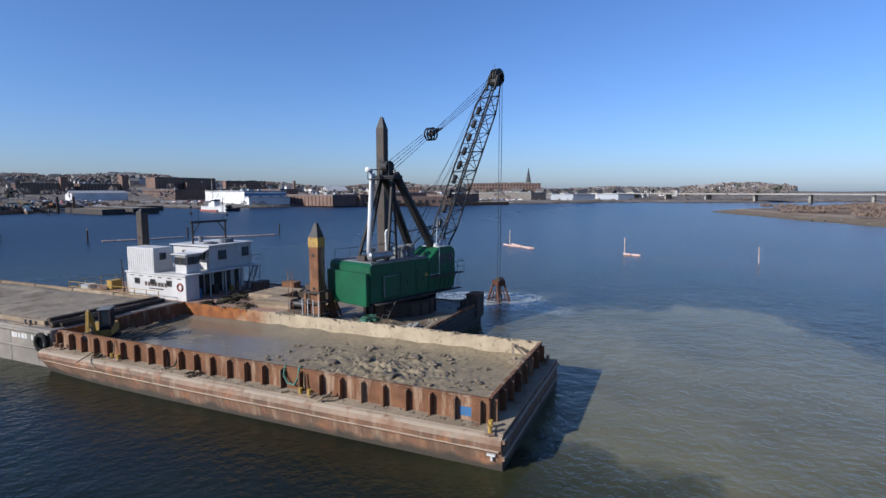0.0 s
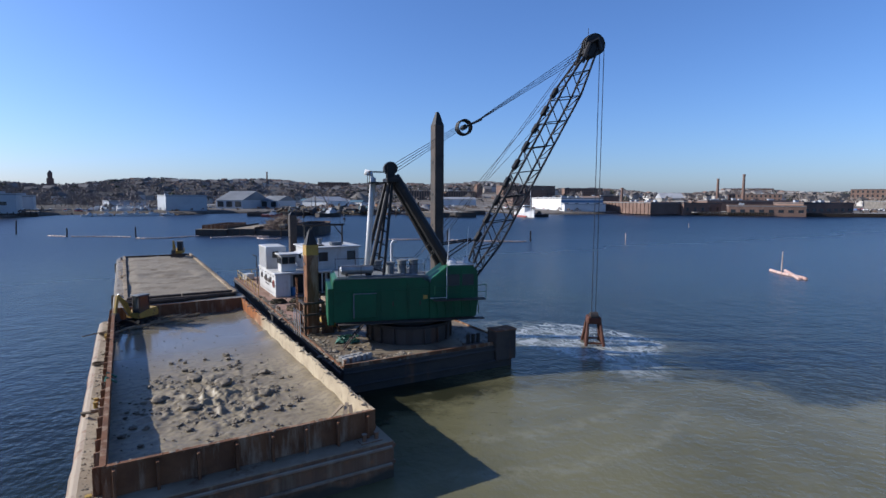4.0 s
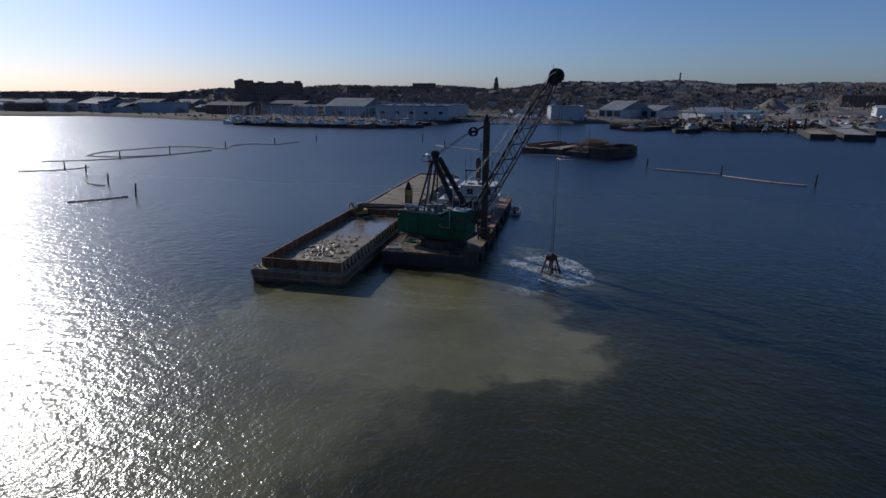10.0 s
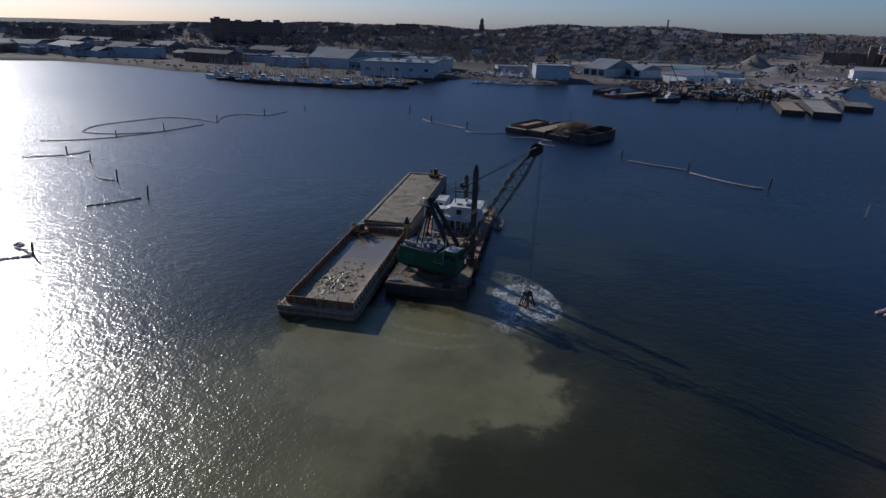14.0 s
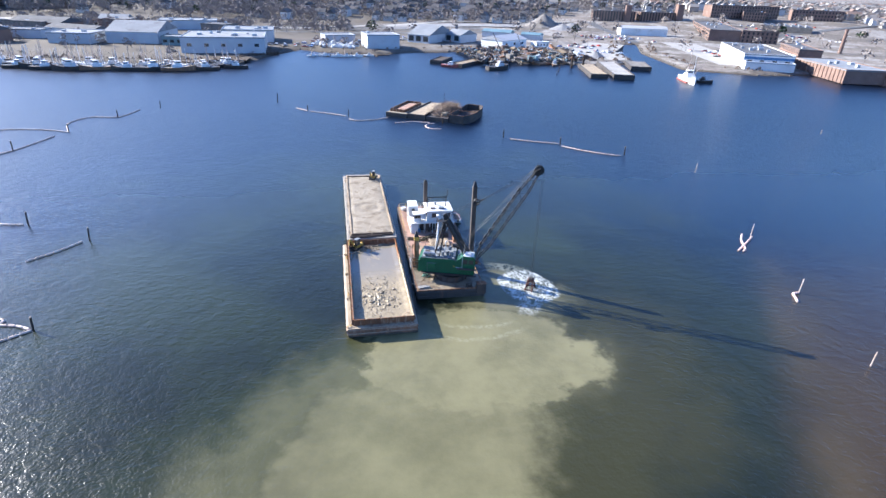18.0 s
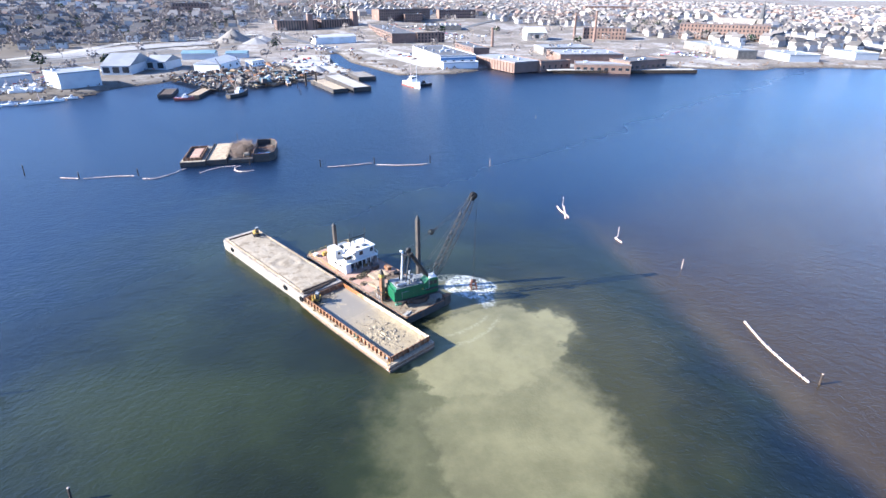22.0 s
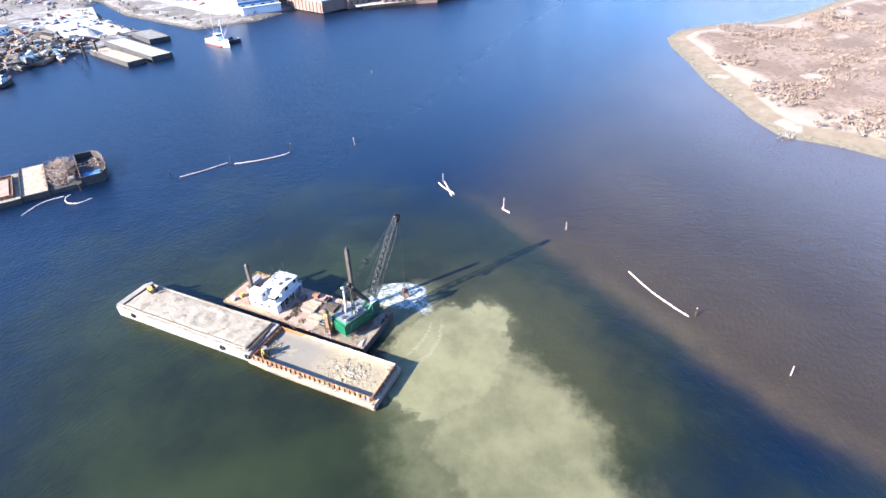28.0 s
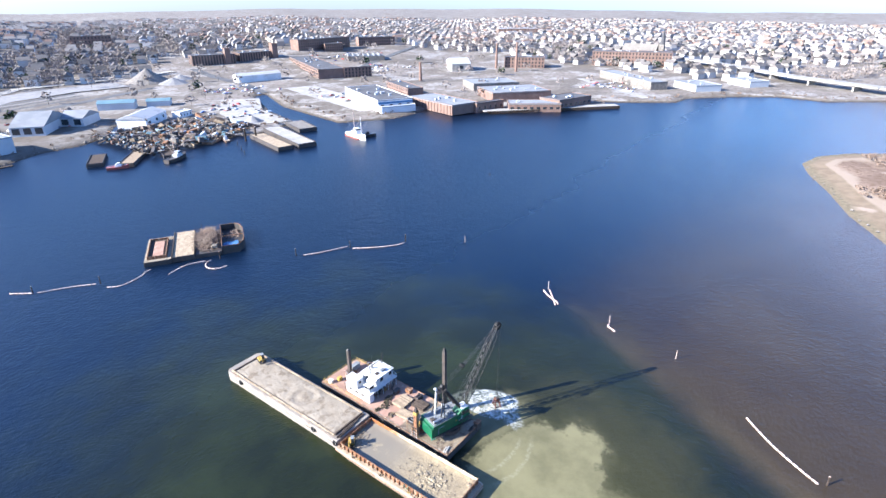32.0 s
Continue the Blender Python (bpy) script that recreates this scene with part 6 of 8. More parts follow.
    # exhaust stack with a bent top
    part("exhaust_pipe", chain([(-3.0, 0.6, 6.3), (-2.75, 0.6, 10.0), (-2.5, 0.6, 13.1), (-2.6, 0.6, 13.4), (-3.1, 0.6, 13.5)], 0.21, 12), "white_clean", s, "tall white exhaust stack with a bent top", True)
    part("stack_bracket", T(((-2.55, 0.6, 12.6), (-1.4, 0.3, 12.8), 0.05), n=5), "black", s)
    # A-frame gantry: heavy front legs, thin rear legs
    g = part("gantry", B((-1.75, -0.75, -1.15, 1.15, 12.75, 13.05), bevel=0.03), "black", s, "black A-frame gantry")
    for sy in (-1, 1):
        leg = bmesh.new()
        add_tube(leg, (-1.15, sy * 0.7, 13.2), (3.2, sy * 1.5, 5.9), 0.34, 8, 0.4)
        part("front_leg", leg, "black", g)
        part("rear_leg", T(((-1.5, sy * 0.7, 12.9), (-3.1, sy * 1.7, 6.3), 0.14), ((-1.3, sy * 0.7, 12.9), (-2.1, sy * 1.7, 6.3), 0.1), n=8), "black", g)
        for k in range(7):
            f = (k + 0.5) / 7
            part("leg_lacing", T(((-1.55 - 1.5 * f, sy * (0.75 + 0.95 * f), 12.8 - 6.4 * f), (-1.35 - 0.7 * f, sy * (0.75 + 0.95 * f), 12.3 - 6.2 * f), 0.05), n=5), "black", g)
    part("head_sheave", T(((-1.35, -0.32, 13.75), (-1.35, 0.32, 13.75), 0.48), ((-1.35, -0.4, 13.75), (-1.35, 0.4, 13.75), 0.16), n=20), "black", g)
    part("sheave_bracket", B((-1.6, -1.1, -0.42, -0.34, 13.0, 14.0), (-1.6, -1.1, 0.34, 0.42, 13.0, 14.0)), "black", g)
    part("gantry_platform", B((-2.9, -1.7, -0.7, 0.7, 12.7, 12.78)), "black", g)
    part("platform_rail", T(((-2.9, -0.7, 13.5), (-1.7, -0.7, 13.5), 0.025), ((-2.9, 0.7, 13.5), (-1.7, 0.7, 13.5), 0.025), ((-2.9, -0.7, 12.7), (-2.9, -0.7, 13.5), 0.025), ((-2.9, 0.7, 12.7), (-2.9, 0.7, 13.5), 0.025), ((-2.9, -0.7, 13.5), (-2.9, 0.7, 13.5), 0.025), n=5), "black", g)
    # jib rest pointing forward from the gantry foot
    part("jib_rest", T(((1.6, -0.6, 8.2), (4.9, -0.5, 8.6), 0.06), ((1.6, 0.6, 8.2), (4.9, 0.5, 8.6), 0.06), ((2.4, -0.6, 7.1), (4.6, -0.5, 8.5), 0.05), ((2.4, 0.6, 7.1), (4.6, 0.5, 8.5), 0.05), n=6), "black", g)
    # lattice boom
    boom = part("boom_foot_pin", T(((FOOT.x, -1.1, FOOT.z), (FOOT.x, 1.1, FOOT.z), 0.16), n=12), "black", s, "black lattice boom")
    axis = (TIP - FOOT)
    length = axis.length
    ax = axis.normalized()
    up = Vector((-ax.z, 0, ax.x))
    side = Vector((0, 1, 0))

    def bp(t, y, n):
        return FOOT + ax * t + side * y + up * n

    def girth(t):
        f = min(1.0, t / 4.5)
        e = min(1.0, max(0.0, (length - t) / 4.0))
        return 0.78 * (0.75 + 0.25 * f) * (0.55 + 0.45 * e), 0.72 * (0.12 + 0.88 * f) * (0.35 + 0.65 * e)

    chord_ts = [0.0, 2.2, 4.5, 8.0, 11.5, 15.0, length - 4.0, length - 1.6, length - 0.2]
    for sy in (-1, 1):
        for sn in (-1, 1):
            pts = [bp(t, sy * girth(t)[0], sn * girth(t)[1]) for t in chord_ts]
            part("chord", chain(pts, 0.085, 6), "black", boom)
    bays = 17
    for i in range(bays):
        t0 = 1.2 + (length - 3.2) * i / bays
        t1 = 1.2 + (length - 3.2) * (i + 1) / bays
        w0, n0 = girth(t0)
        w1, n1 = girth(t1)
        a, b = (-1, 1) if i % 2 else (1, -1)
        for sy in (-1, 1):
            part("lacing", T((bp(t0, sy * w0, a * n0), bp(t1, sy * w1, b * n1), 0.04), n=5), "black", boom)
        for sn in (-1, 1):
            part("lacing", T((bp(t0, a * w0, sn * n0), bp(t1, b * w1, sn * n1), 0.04), n=5), "black", boom)
            part("lacing", T((bp(t1, -w1, sn * n1), bp(t1, w1, sn * n1), 0.035), n=5), "black", boom)
    # rope guards along the top face
    for i in range(9):
        t = 4.2 + i * 1.55
        w, n = girth(t)
        q = part("rope_guard", B((-0.42, 0.42, -0.2, 0.2, 0, 0.36), bevel=0.08), "black", boom)
        q.matrix_basis = Matrix.Translation(bp(t, 0, n + 0.04)) @ Matrix((ax, side, up)).transposed().to_4x4()
    # head
    part("boom_head", T((bp(length - 0.6, -0.45, 0), bp(length - 0.6, 0.45, 0), 0.5), n=10), "black", boom)
    part("head_plate", chain([bp(length - 1.8, -0.5, 0.3), bp(length - 0.3, -0.52, 0.5), bp(length + 0.35, -0.52, 0.1), bp(length - 0.2, -0.52, -0.5)], 0.16, 6), "black", boom)
    part("head_plate", chain([bp(length - 1.8, 0.5, 0.3), bp(length - 0.3, 0.52, 0.5), bp(length + 0.35, 0.52, 0.1), bp(length - 0.2, 0.52, -0.5)], 0.16, 6), "black", boom)
    for y in (-0.3, 0.0, 0.3):
        part("point_sheave", T((bp(length, y - 0.07, 0), bp(length, y + 0.07, 0), 0.82), n=24), "black", boom)
    part("head_aerial", T((bp(length, 0, 0.5), bp(length, 0, 0.5) + Vector((0, 0, 1.0)), 0.02), n=4), "cable", boom)
    # boom suspension
    gt, hd = Vector((-1.35, 0, 13.9)), bp(length - 0.4, 0, 0.5)
    bl = gt.lerp(hd, 0.36) + Vector((0, 0, -0.45))
    k = part("bridle_block", T((bl + Vector((0, -0.42, 0)), bl + Vector((0, 0.42, 0)), 0.18), n=10), "black", s, "black bridle block in the pendants")
    for y in (-0.3, 0.0, 0.3):
        rim = part("bridle_sheave", torus(0.52, 0.07, 20, 6, 'Y'), "black", k)
        rim.matrix_basis = Matrix.Translation(bl + Vector((0, y, 0)))
    part("bridle_link", T((bl + Vector((0.1, -0.36, 0.05)), bl + Vector((1.3, -0.2, 0.62)), 0.09), (bl + Vector((0.1, 0.36, 0.05)), bl + Vector((1.3, 0.2, 0.62)), 0.09), n=6), "black", k)
    for y in (-0.36, -0.12, 0.12, 0.36):
        part("hoist_line", T((gt + Vector((0, y, y * 0.9 - 0.3)), bl + Vector((-0.3, y, y * 0.5)), 0.02), n=5), "cable", s)
        part("pendant", T((bl + Vector((0.4, y, 0.1)), hd + ax * (y * 1.6 - 0.5) + Vector((0, y, 0)), 0.022), n=5), "cable", s)
    for y, t in ((-0.25, 14.0), (0.25, 16.6)):
        part("drum_line", T((Vector((-0.2, y, 6.6)), bp(t, y, 0.9), 0.018), n=5), "cable", s)
    for y in (-0.3, 0.3):
        part("drum_line", T((Vector((0.6, y, 6.1)), bp(length - 0.1, y, 0.8), 0.018), n=5), "cable", s)
    return s


crane()


def clamshell():
    """The grab, hanging open from the boom head."""
    m = pose(CX, CY, 0, 0, 0, CTURN)
    x, y = (m @ Vector((TIP.x + 0.75, 0, 0))).xy
    s = thing("clamshell_grab", x, y, -3.1, CTURN + 70, "rust-brown clamshell grab on cables, half sunk in frothing water", "grab")
    for sx in (-1, 1):
        # a jaw: curved plate with side cheeks and teeth
        bm = bmesh.new()
        arc = []
        for i in range(9):
            a = radians(-100 + i * 17)
            arc.append((sx * (0.75 + 1.05 * math.cos(a)), 1.15 + 1.05 * math.sin(a)))
        for y0, y1 in ((-1.15, 1.15),):
            lo = [bm.verts.new((px, y0, pz)) for px, pz in arc]
            hi = [bm.verts.new((px, y1, pz)) for px, pz in arc]
            lo2 = [bm.verts.new((sx * 0.8 + (px - sx * 0.8) * 0.93, y0, 1.2 + (pz - 1.2) * 0.93)) for px, pz in arc]
            hi2 = [bm.verts.new((sx * 0.8 + (px - sx * 0.8) * 0.93, y1, 1.2 + (pz - 1.2) * 0.93)) for px, pz in arc]
            for i in range(8):
                bm.faces.new((lo[i], lo[i + 1], hi[i + 1], hi[i]))
                bm.faces.new((lo2[i], hi2[i], hi2[i + 1], lo2[i + 1]))
                bm.faces.new((lo[i], lo2[i], lo2[i + 1], lo[i + 1]))
                bm.faces.new((hi[i], hi[i + 1], hi2[i + 1], hi2[i]))
            bm.faces.new((lo[0], hi[0], hi2[0], lo2[0]))
            bm.faces.new((lo[8], lo2[8], hi2[8], hi[8]))
        bmesh.ops.recalc_face_normals(bm, faces=bm.faces[:])
        j = part("jaw", bm, "bucket", s, "rusty curved grab jaw")
        for yy in (-1.16, 1.1):
            part("cheek", side_prism(arc + [(sx * 0.25, 1.9)], yy, yy + 0.06), "bucket", j)
        for k in range(5):
            yy = -1.0 + k * 0.5
            e = arc[0]
            part("tooth", side_prism([(e[0] - 0.1, e[1] + 0.05), (e[0] + 0.12, e[1] + 0.05), (e[0] - sx * 0.1, e[1] - 0.4)], yy - 0.08, yy + 0.08), "bucket", j)
        for yy in (-0.85, 0.85):
            part("arm", T(((sx * 1.45, yy, 1.75), (sx * 0.32, yy * 0.55, 5.0), 0.15, 0.12), n=7), "bucket", s)
            part("arm_brace", T(((sx * 0.5, yy, 2.1), (sx * 0.25, yy * 0.5, 4.2), 0.07), n=6), "bucket", s)
        part("arm_web", T(((sx * 0.9, -0.65, 3.3), (sx * 0.9, 0.65, 3.3), 0.09), n=6), "bucket", s)
    part("head", B((-0.55, 0.55, -0.55, 0.55, 4.75, 5.35), bevel=0.1), "bucket", s, "sheave head")
    part("head_sheave", T(((-0.2, -0.3, 5.35), (-0.2, 0.3, 5.35), 0.36), ((0.2, -0.3, 5.2), (0.2, 0.3, 5.2), 0.3), n=14), "dark_steel", s)
    part("lower_block", B((-0.55, 0.55, -0.7, 0.7, 1.75, 2.5), bevel=0.12), "bucket", s, "heavy lower hinge block")
    for k in range(6):
        yy = -0.35 + 0.14 * k
        part("closing_line", T(((-0.25 + 0.1 * k, yy, 2.4), (-0.15 + 0.06 * k, yy * 0.6, 4.9), 0.02), n=4), "cable", s)
    for yy in (-0.16, 0.16):
        part("hoist_rope", T(((0, yy, 5.3), (0, yy, 26.2), 0.03), n=5), "cable", s)


clamshell()

# ---- floating containment booms and piles in the harbour ----
FLOAT = T(((-0.66, 0, 0), (-0.58, 0, 0), 0.1, 0.24), ((-0.58, 0, 0), (0.58, 0, 0), 0.24), ((0.58, 0, 0), (0.66, 0, 0), 0.24, 0.1), n=8)
float_mesh = bpy.data.meshes.new("float")
FLOAT.to_mesh(float_mesh)
FLOAT.free()
float_mesh.materials.append(M["boom_white"])
float_red = float_mesh.copy()
float_red.materials.clear()
float_red.materials.append(M["boom_red"])


def smooth_line(points, step):
    """Evenly stepped places along a smooth curve through points."""
    pts = [Vector((*p, 0)) for p in points]
    fine = []
    for i in range(len(pts) - 1):
        a, b, c, d = pts[max(i - 1, 0)], pts[i], pts[i + 1], pts[min(i + 2, len(pts) - 1)]
        n = max(2, int((c - b).length / 0.4))
        for k in range(n):
            t = k / n
            fine.append(0.5 * ((2 * b) + (c - a) * t + (2 * a - 5 * b + 4 * c - d) * t * t + (3 * b - a - 3 * c + d) * t ** 3))
    fine.append(pts[-1])
    out, need = [fine[0]], step
    for p, q in zip(fine, fine[1:]):
        need -= (q - p).length
        if need <= 0:
            out.append(q)
            need = step
    return out


def containment_boom(points, red=False):
    line = smooth_line(points, 1.34)
    s = thing("containment_boom", line[0].x, line[0].y, 0, 0, "orange floating containment boom on the water" if red else "pale floating containment boom on the water", "boom", "booms round the dredging site")
    for p, q in zip(line, line[1:]):
        f = new("float", float_red if red else float_mesh)
        f.parent = s
        mid = (p + q) / 2 - line[0]
        f.matrix_basis = pose(mid.x, mid.y, 0.08, 0, 0, math.degrees(math.atan2(q.y - p.y, q.x - p.x))) @ Matrix.Diagonal(((q - p).length / 1.50, 1, 1, 1))
    part("skirt_cable", chain([(p.x - line[0].x, p.y - line[0].y, 0.02) for p in line], 0.11, 6), "boom_white", s)


BOOMS = [
    [(-125, 87), (-114, 93), (-107, 101), (-100, 114), (-95, 132)],
    [(-125, 104), (-129, 116), (-123, 132), (-117, 141), (-104, 141), (-93, 137)],
    [(-125, 104), (-113, 104), (-100, 113)],
    [(-93, 137), (-98, 150), (-94, 160), (-84, 160), (-80, 173)],
    [(-111, 67), (-102, 73), (-100, 80)],
    [(-88, 66), (-82, 60), (-75, 54), (-69, 53)],
    [(-61, 34), (-57, 38), (-53.5, 43)],
    [(-56, 12), (-56.5, 13.2), (-54.6, 12.6), (-54.8, 11.2), (-52, 10.6), (-49, 9)],
    [(-49, 9), (-53, 6), (-56, 3), (-58, 0), (-61, -4)],
    [(-17, 174), (-12, 168)], [(-11, 167), (-2, 162), (4.5, 157)],
    [(5, 152), (9, 149), (17, 151), (19, 153), (22, 153)],
    [(23, 144), (31, 146), (38, 143)],
    [(40, 133), (36, 134), (34.5, 138), (37, 142), (40, 142)],
    [(63, 117), (70, 113), (79, 109)], [(79, 106), (86, 98.5), (93, 93.5), (96.5, 93)],
    [(66, -39), (60, -45), (55.5, -51), (53, -55)],
]
for line in BOOMS:
    containment_boom(line)
containment_boom([(95, 27), (90.5, 23.5), (86.2, 20.4)], True)
containment_boom([(93.5, 28.5), (91.0, 25.5), (88.5, 20.8), (86.5, 20.2)], True)
containment_boom([(86, 2.4), (84.2, 2.2), (84.0, 1.0), (82.8, -1.2)], True)


def mooring_pile(x, y, h, lean=0.0, r=0.2, label="dark timber pile standing in the water", material="pile"):
    s = thing("mooring_pile", x, y, 0, 0, label, "pile", "piles in the harbour")
    part("shaft", T(((0, 0, -1.5), (lean, lean * 0.4, h), r, r * 0.85), n=9), material, s)
    part("cap", T(((lean, lean * 0.4, h), (lean, lean * 0.4, h + 0.12), r * 0.95, r * 0.5), n=9), "boom_white", s)


for px, py, ph, pl in ((-100, 114, 3.2, 0.2), (-107, 99, 2.6, 0.1), (-93, 137, 3.0, 0.1), (-84, 159, 3.0, 0), (-73, 176, 3.2, 0.3), (-26, 186, 4.2, 0.3), (-102, 73, 2.6, 0.2), (-88, 66, 2.8, 0.3),
                       (-69, 53, 3.0, 0.3), (-53, 43, 2.8, 0.4), (-49, 9, 2.4, 0.3), (-12, 168, 2.6, 0.1), (5, 156.5, 3.0, 0), (42, 141, 2.8, 0.1), (79, 107.5, 2.8, 0), (96.8, 93.4, 3.0, 0), (61, 119, 3.0, 0.1),
                       (54, -56, 2.2, 0.3),
                       (152, 292, 3.6, 0.2), (146, 279, 3.8, 0.1), (140, 267, 3.4, 0.3)):
    mooring_pile(px, py, ph, pl)
for px, py, ph, pl in ((110.5, 73, 3.0, 0.1), (95, 27.5, 3.0, 0.1), (86, 2.4, 3.0, 0.1), (80, -19, 2.6, 0.2), (42, -75, 2.4, 0.3), (196, 115, 1.8, 0)):
    mooring_pile(px, py, ph, pl, 0.11, "slim pale marker pole standing in the water", "boom_white")


# ---- old barges moored in mid-harbour ----
MID = Matrix.Translation((20.5, 156.6, 0)) @ Matrix.Rotation(radians(-31), 4, 'Z')


def mid_barge(x0, x1, y0, y1, deck, label, name="moored_barge", material="hull_black", bow=False):
    m = MID @ Matrix.Translation((x0, y0, 0))
    s = thing(name, *m.translation.xy, 0, -31, label, "barge", "old barges moored together")
    w, l = x1 - x0 - 0.12, y1 - y0
    part("hull", prism([(0, 0), (w - 2.5, 0), (w - 0.5, 3.2), (w, 8.0), (w, l - 7.0), (w - 0.9, l - 2.4), (w - 2.9, l), (0, l)], -0.8, deck) if bow else B((0, w, 0, l, -0.8, deck), bevel=0.07), material, s)
    return s, w, l


rng = random.Random(77)
s, w, l = mid_barge(0, 9.6, 0, 24, 1.9, "rusty hopper barge holding a patch of reddish spoil", material="hull_black")
part("coaming", B((1.1, 1.3, 2.2, 20.5, 1.9, 3.1), (7.6, 7.8, 2.2, 20.5, 1.9, 3.1), (1.3, 7.6, 2.2, 2.4, 1.9, 3.1), (1.3, 7.6, 20.3, 20.5, 1.9, 3.1)), "rust", s, "rusty hopper coaming")
part("spoil", B((1.3, 7.6, 2.4, 20.3, 1.9, 2.3)), "timber", s, "dark hold floor")
part("spoil_patch", B((2.9, 6.6, 4.0, 18.6, 2.3, 2.55), bevel=0.12), "deck_red", s, "reddish spoil")
part("side_deck", B((0.1, 1.05, 0.2, 23.8, 1.9, 1.93), (7.9, w - 0.1, 0.2, 23.8, 1.9, 1.93), (1.1, 7.8, 0.2, 2.1, 1.9, 1.93), (1.1, 7.8, 20.6, 23.8, 1.9, 1.93)), "sand", s)
s, w, l = mid_barge(9.6, 17.8, 0.6, 27, 2.1, "flat deck barge with a bare pale deck", material="hull_black")
part("deck", B((0.15, w - 0.15, 0.3, l - 0.3, 2.1, 2.14)), "deck", s, "worn pale planked deck")
part("curb", B((0.0, 0.25, 0.3, l - 0.3, 2.1, 2.6), (w - 0.25, w, 0.3, l - 0.3, 2.1, 2.5)), "timber", s)
for i in range(3):
    bitt(0, 0, 0, s, "dark_steel").matrix_basis = pose(w - 0.7, 4 + i * 9, 2.14, 0, 0, 90)
s, w, l = mid_barge(17.8, 27.6, 1.0, 25, 1.7, "deck barge heaped with cut brush and driftwood", material="hull_black")
part("stump", B((6.0, 8.4, 2.6, 4.6, 1.9, 3.4), bevel=0.4), "sand", s, "pale broken concrete lump")
part("mast", T(((3.0, 12, 1.7), (3.6, 12, 9.5), 0.09), n=6), "dark_steel", s)
m = MID @ Matrix.Translation((22.4, 13.5, 1.7))
br = thing("brush_heap", *m.translation, -31, "grey-brown heap of cut brush on the moored barge", "brush", kind="stuff")
bm = bmesh.new()
for i in range(1500):
    a, d = rng.uniform(0, 6.28), rng.random() ** 0.6
    x, y = 4.6 * d * math.cos(a), 11.3 * d * math.sin(a)
    z = max(0.1, 3.2 * (1 - d ** 3)) * rng.random()
    t = rng.uniform(0, 6.28)
    ln = rng.uniform(0.8, 3.0)
    add_tube(bm, (x, y, z), (x + ln * math.cos(t), y + ln * math.sin(t), z + rng.uniform(-0.3, 2.0)), 0.075, 3, 0.03, False)
part("branches", bm, "brush", br)
s, w, l = mid_barge(27.6, 36.6, 1.4, 26, 0.9, "open rusted hopper barge, partly flooded, with a blue tarpaulin", bow=True)
bow = [(0.1, 0.2), (w - 2.6, 0.2), (w - 0.6, 3.2), (w - 0.1, 8.0), (w - 0.1, l - 7.0), (w - 1.0, l - 2.5), (w - 3.0, l - 0.2), (0.1, l - 0.2)]
for (ax0, ay0), (bx0, by0) in zip(bow, bow[1:] + bow[:1]):
    d = Vector((bx0 - ax0, by0 - ay0, 0)).normalized() * 0.12
    n2 = Vector((-d.y, d.x, 0)) * 2
    quad = [(ax0 - d.x, ay0 - d.y), (bx0 + d.x, by0 + d.y), (bx0 + d.x + n2.x, by0 + d.y + n2.y), (ax0 - d.x + n2.x, ay0 - d.y + n2.y)]
    part("coaming", prism(quad, 0.9, 3.3), "hull_black", s, "high rusted hopper side")
part("cap_rail", chain([(q[0], q[1], 3.33) for q in bow], 0.12, 6, True), "rust", s, "rusty worn cap rail")
part("cross_beam", B((0.4, w - 0.4, 12.0, 12.3, 2.6, 2.85)), "rust", s)
bm = bmesh.new()
bmesh.ops.create_grid(bm, x_segments=22, y_segments=12, size=1.0)
for v in bm.verts:
    x, y = v.co.x * 2.9, v.co.y * 3.8
    v.co = Vector((x + w / 2 - 0.9, y + 4.6, 1.5 + 0.5 * noise.noise((x * 0.9, y * 0.9, 1)) + 0.5 * math.exp(-(y / 1.6) ** 2)))
part("tarpaulin", bm, "blue", s, "crumpled blue tarpaulin", True)
part("flood", B((0.35, w - 0.6, 8.0, l - 7.0, 0.9, 1.1)), "hull_black", s, "dark wet hold floor")
bm = bmesh.new()
for i in range(60):
    lump(bm, (rng.uniform(2.0, 7), rng.uniform(13, 21), 1.2), rng.uniform(0.3, 0.9), rng, 0.8, 1)
part("debris", bm, "brush", s)


# ---- buildings along the shore ----
def window_mesh(w, h, name="window"):
    bm = B((-w / 2, w / 2, -0.06, 0.04, -h / 2, h / 2))
    me = bpy.data.meshes.new(name)
    bm.to_mesh(me)
    bm.free()
    me.materials.append(M["glass"])
    return me


WIN = {k: window_mesh(*k) for k in ((1.8, 2.6), (1.2, 1.6), (3.0, 2.0), (5.0, 4.4))}


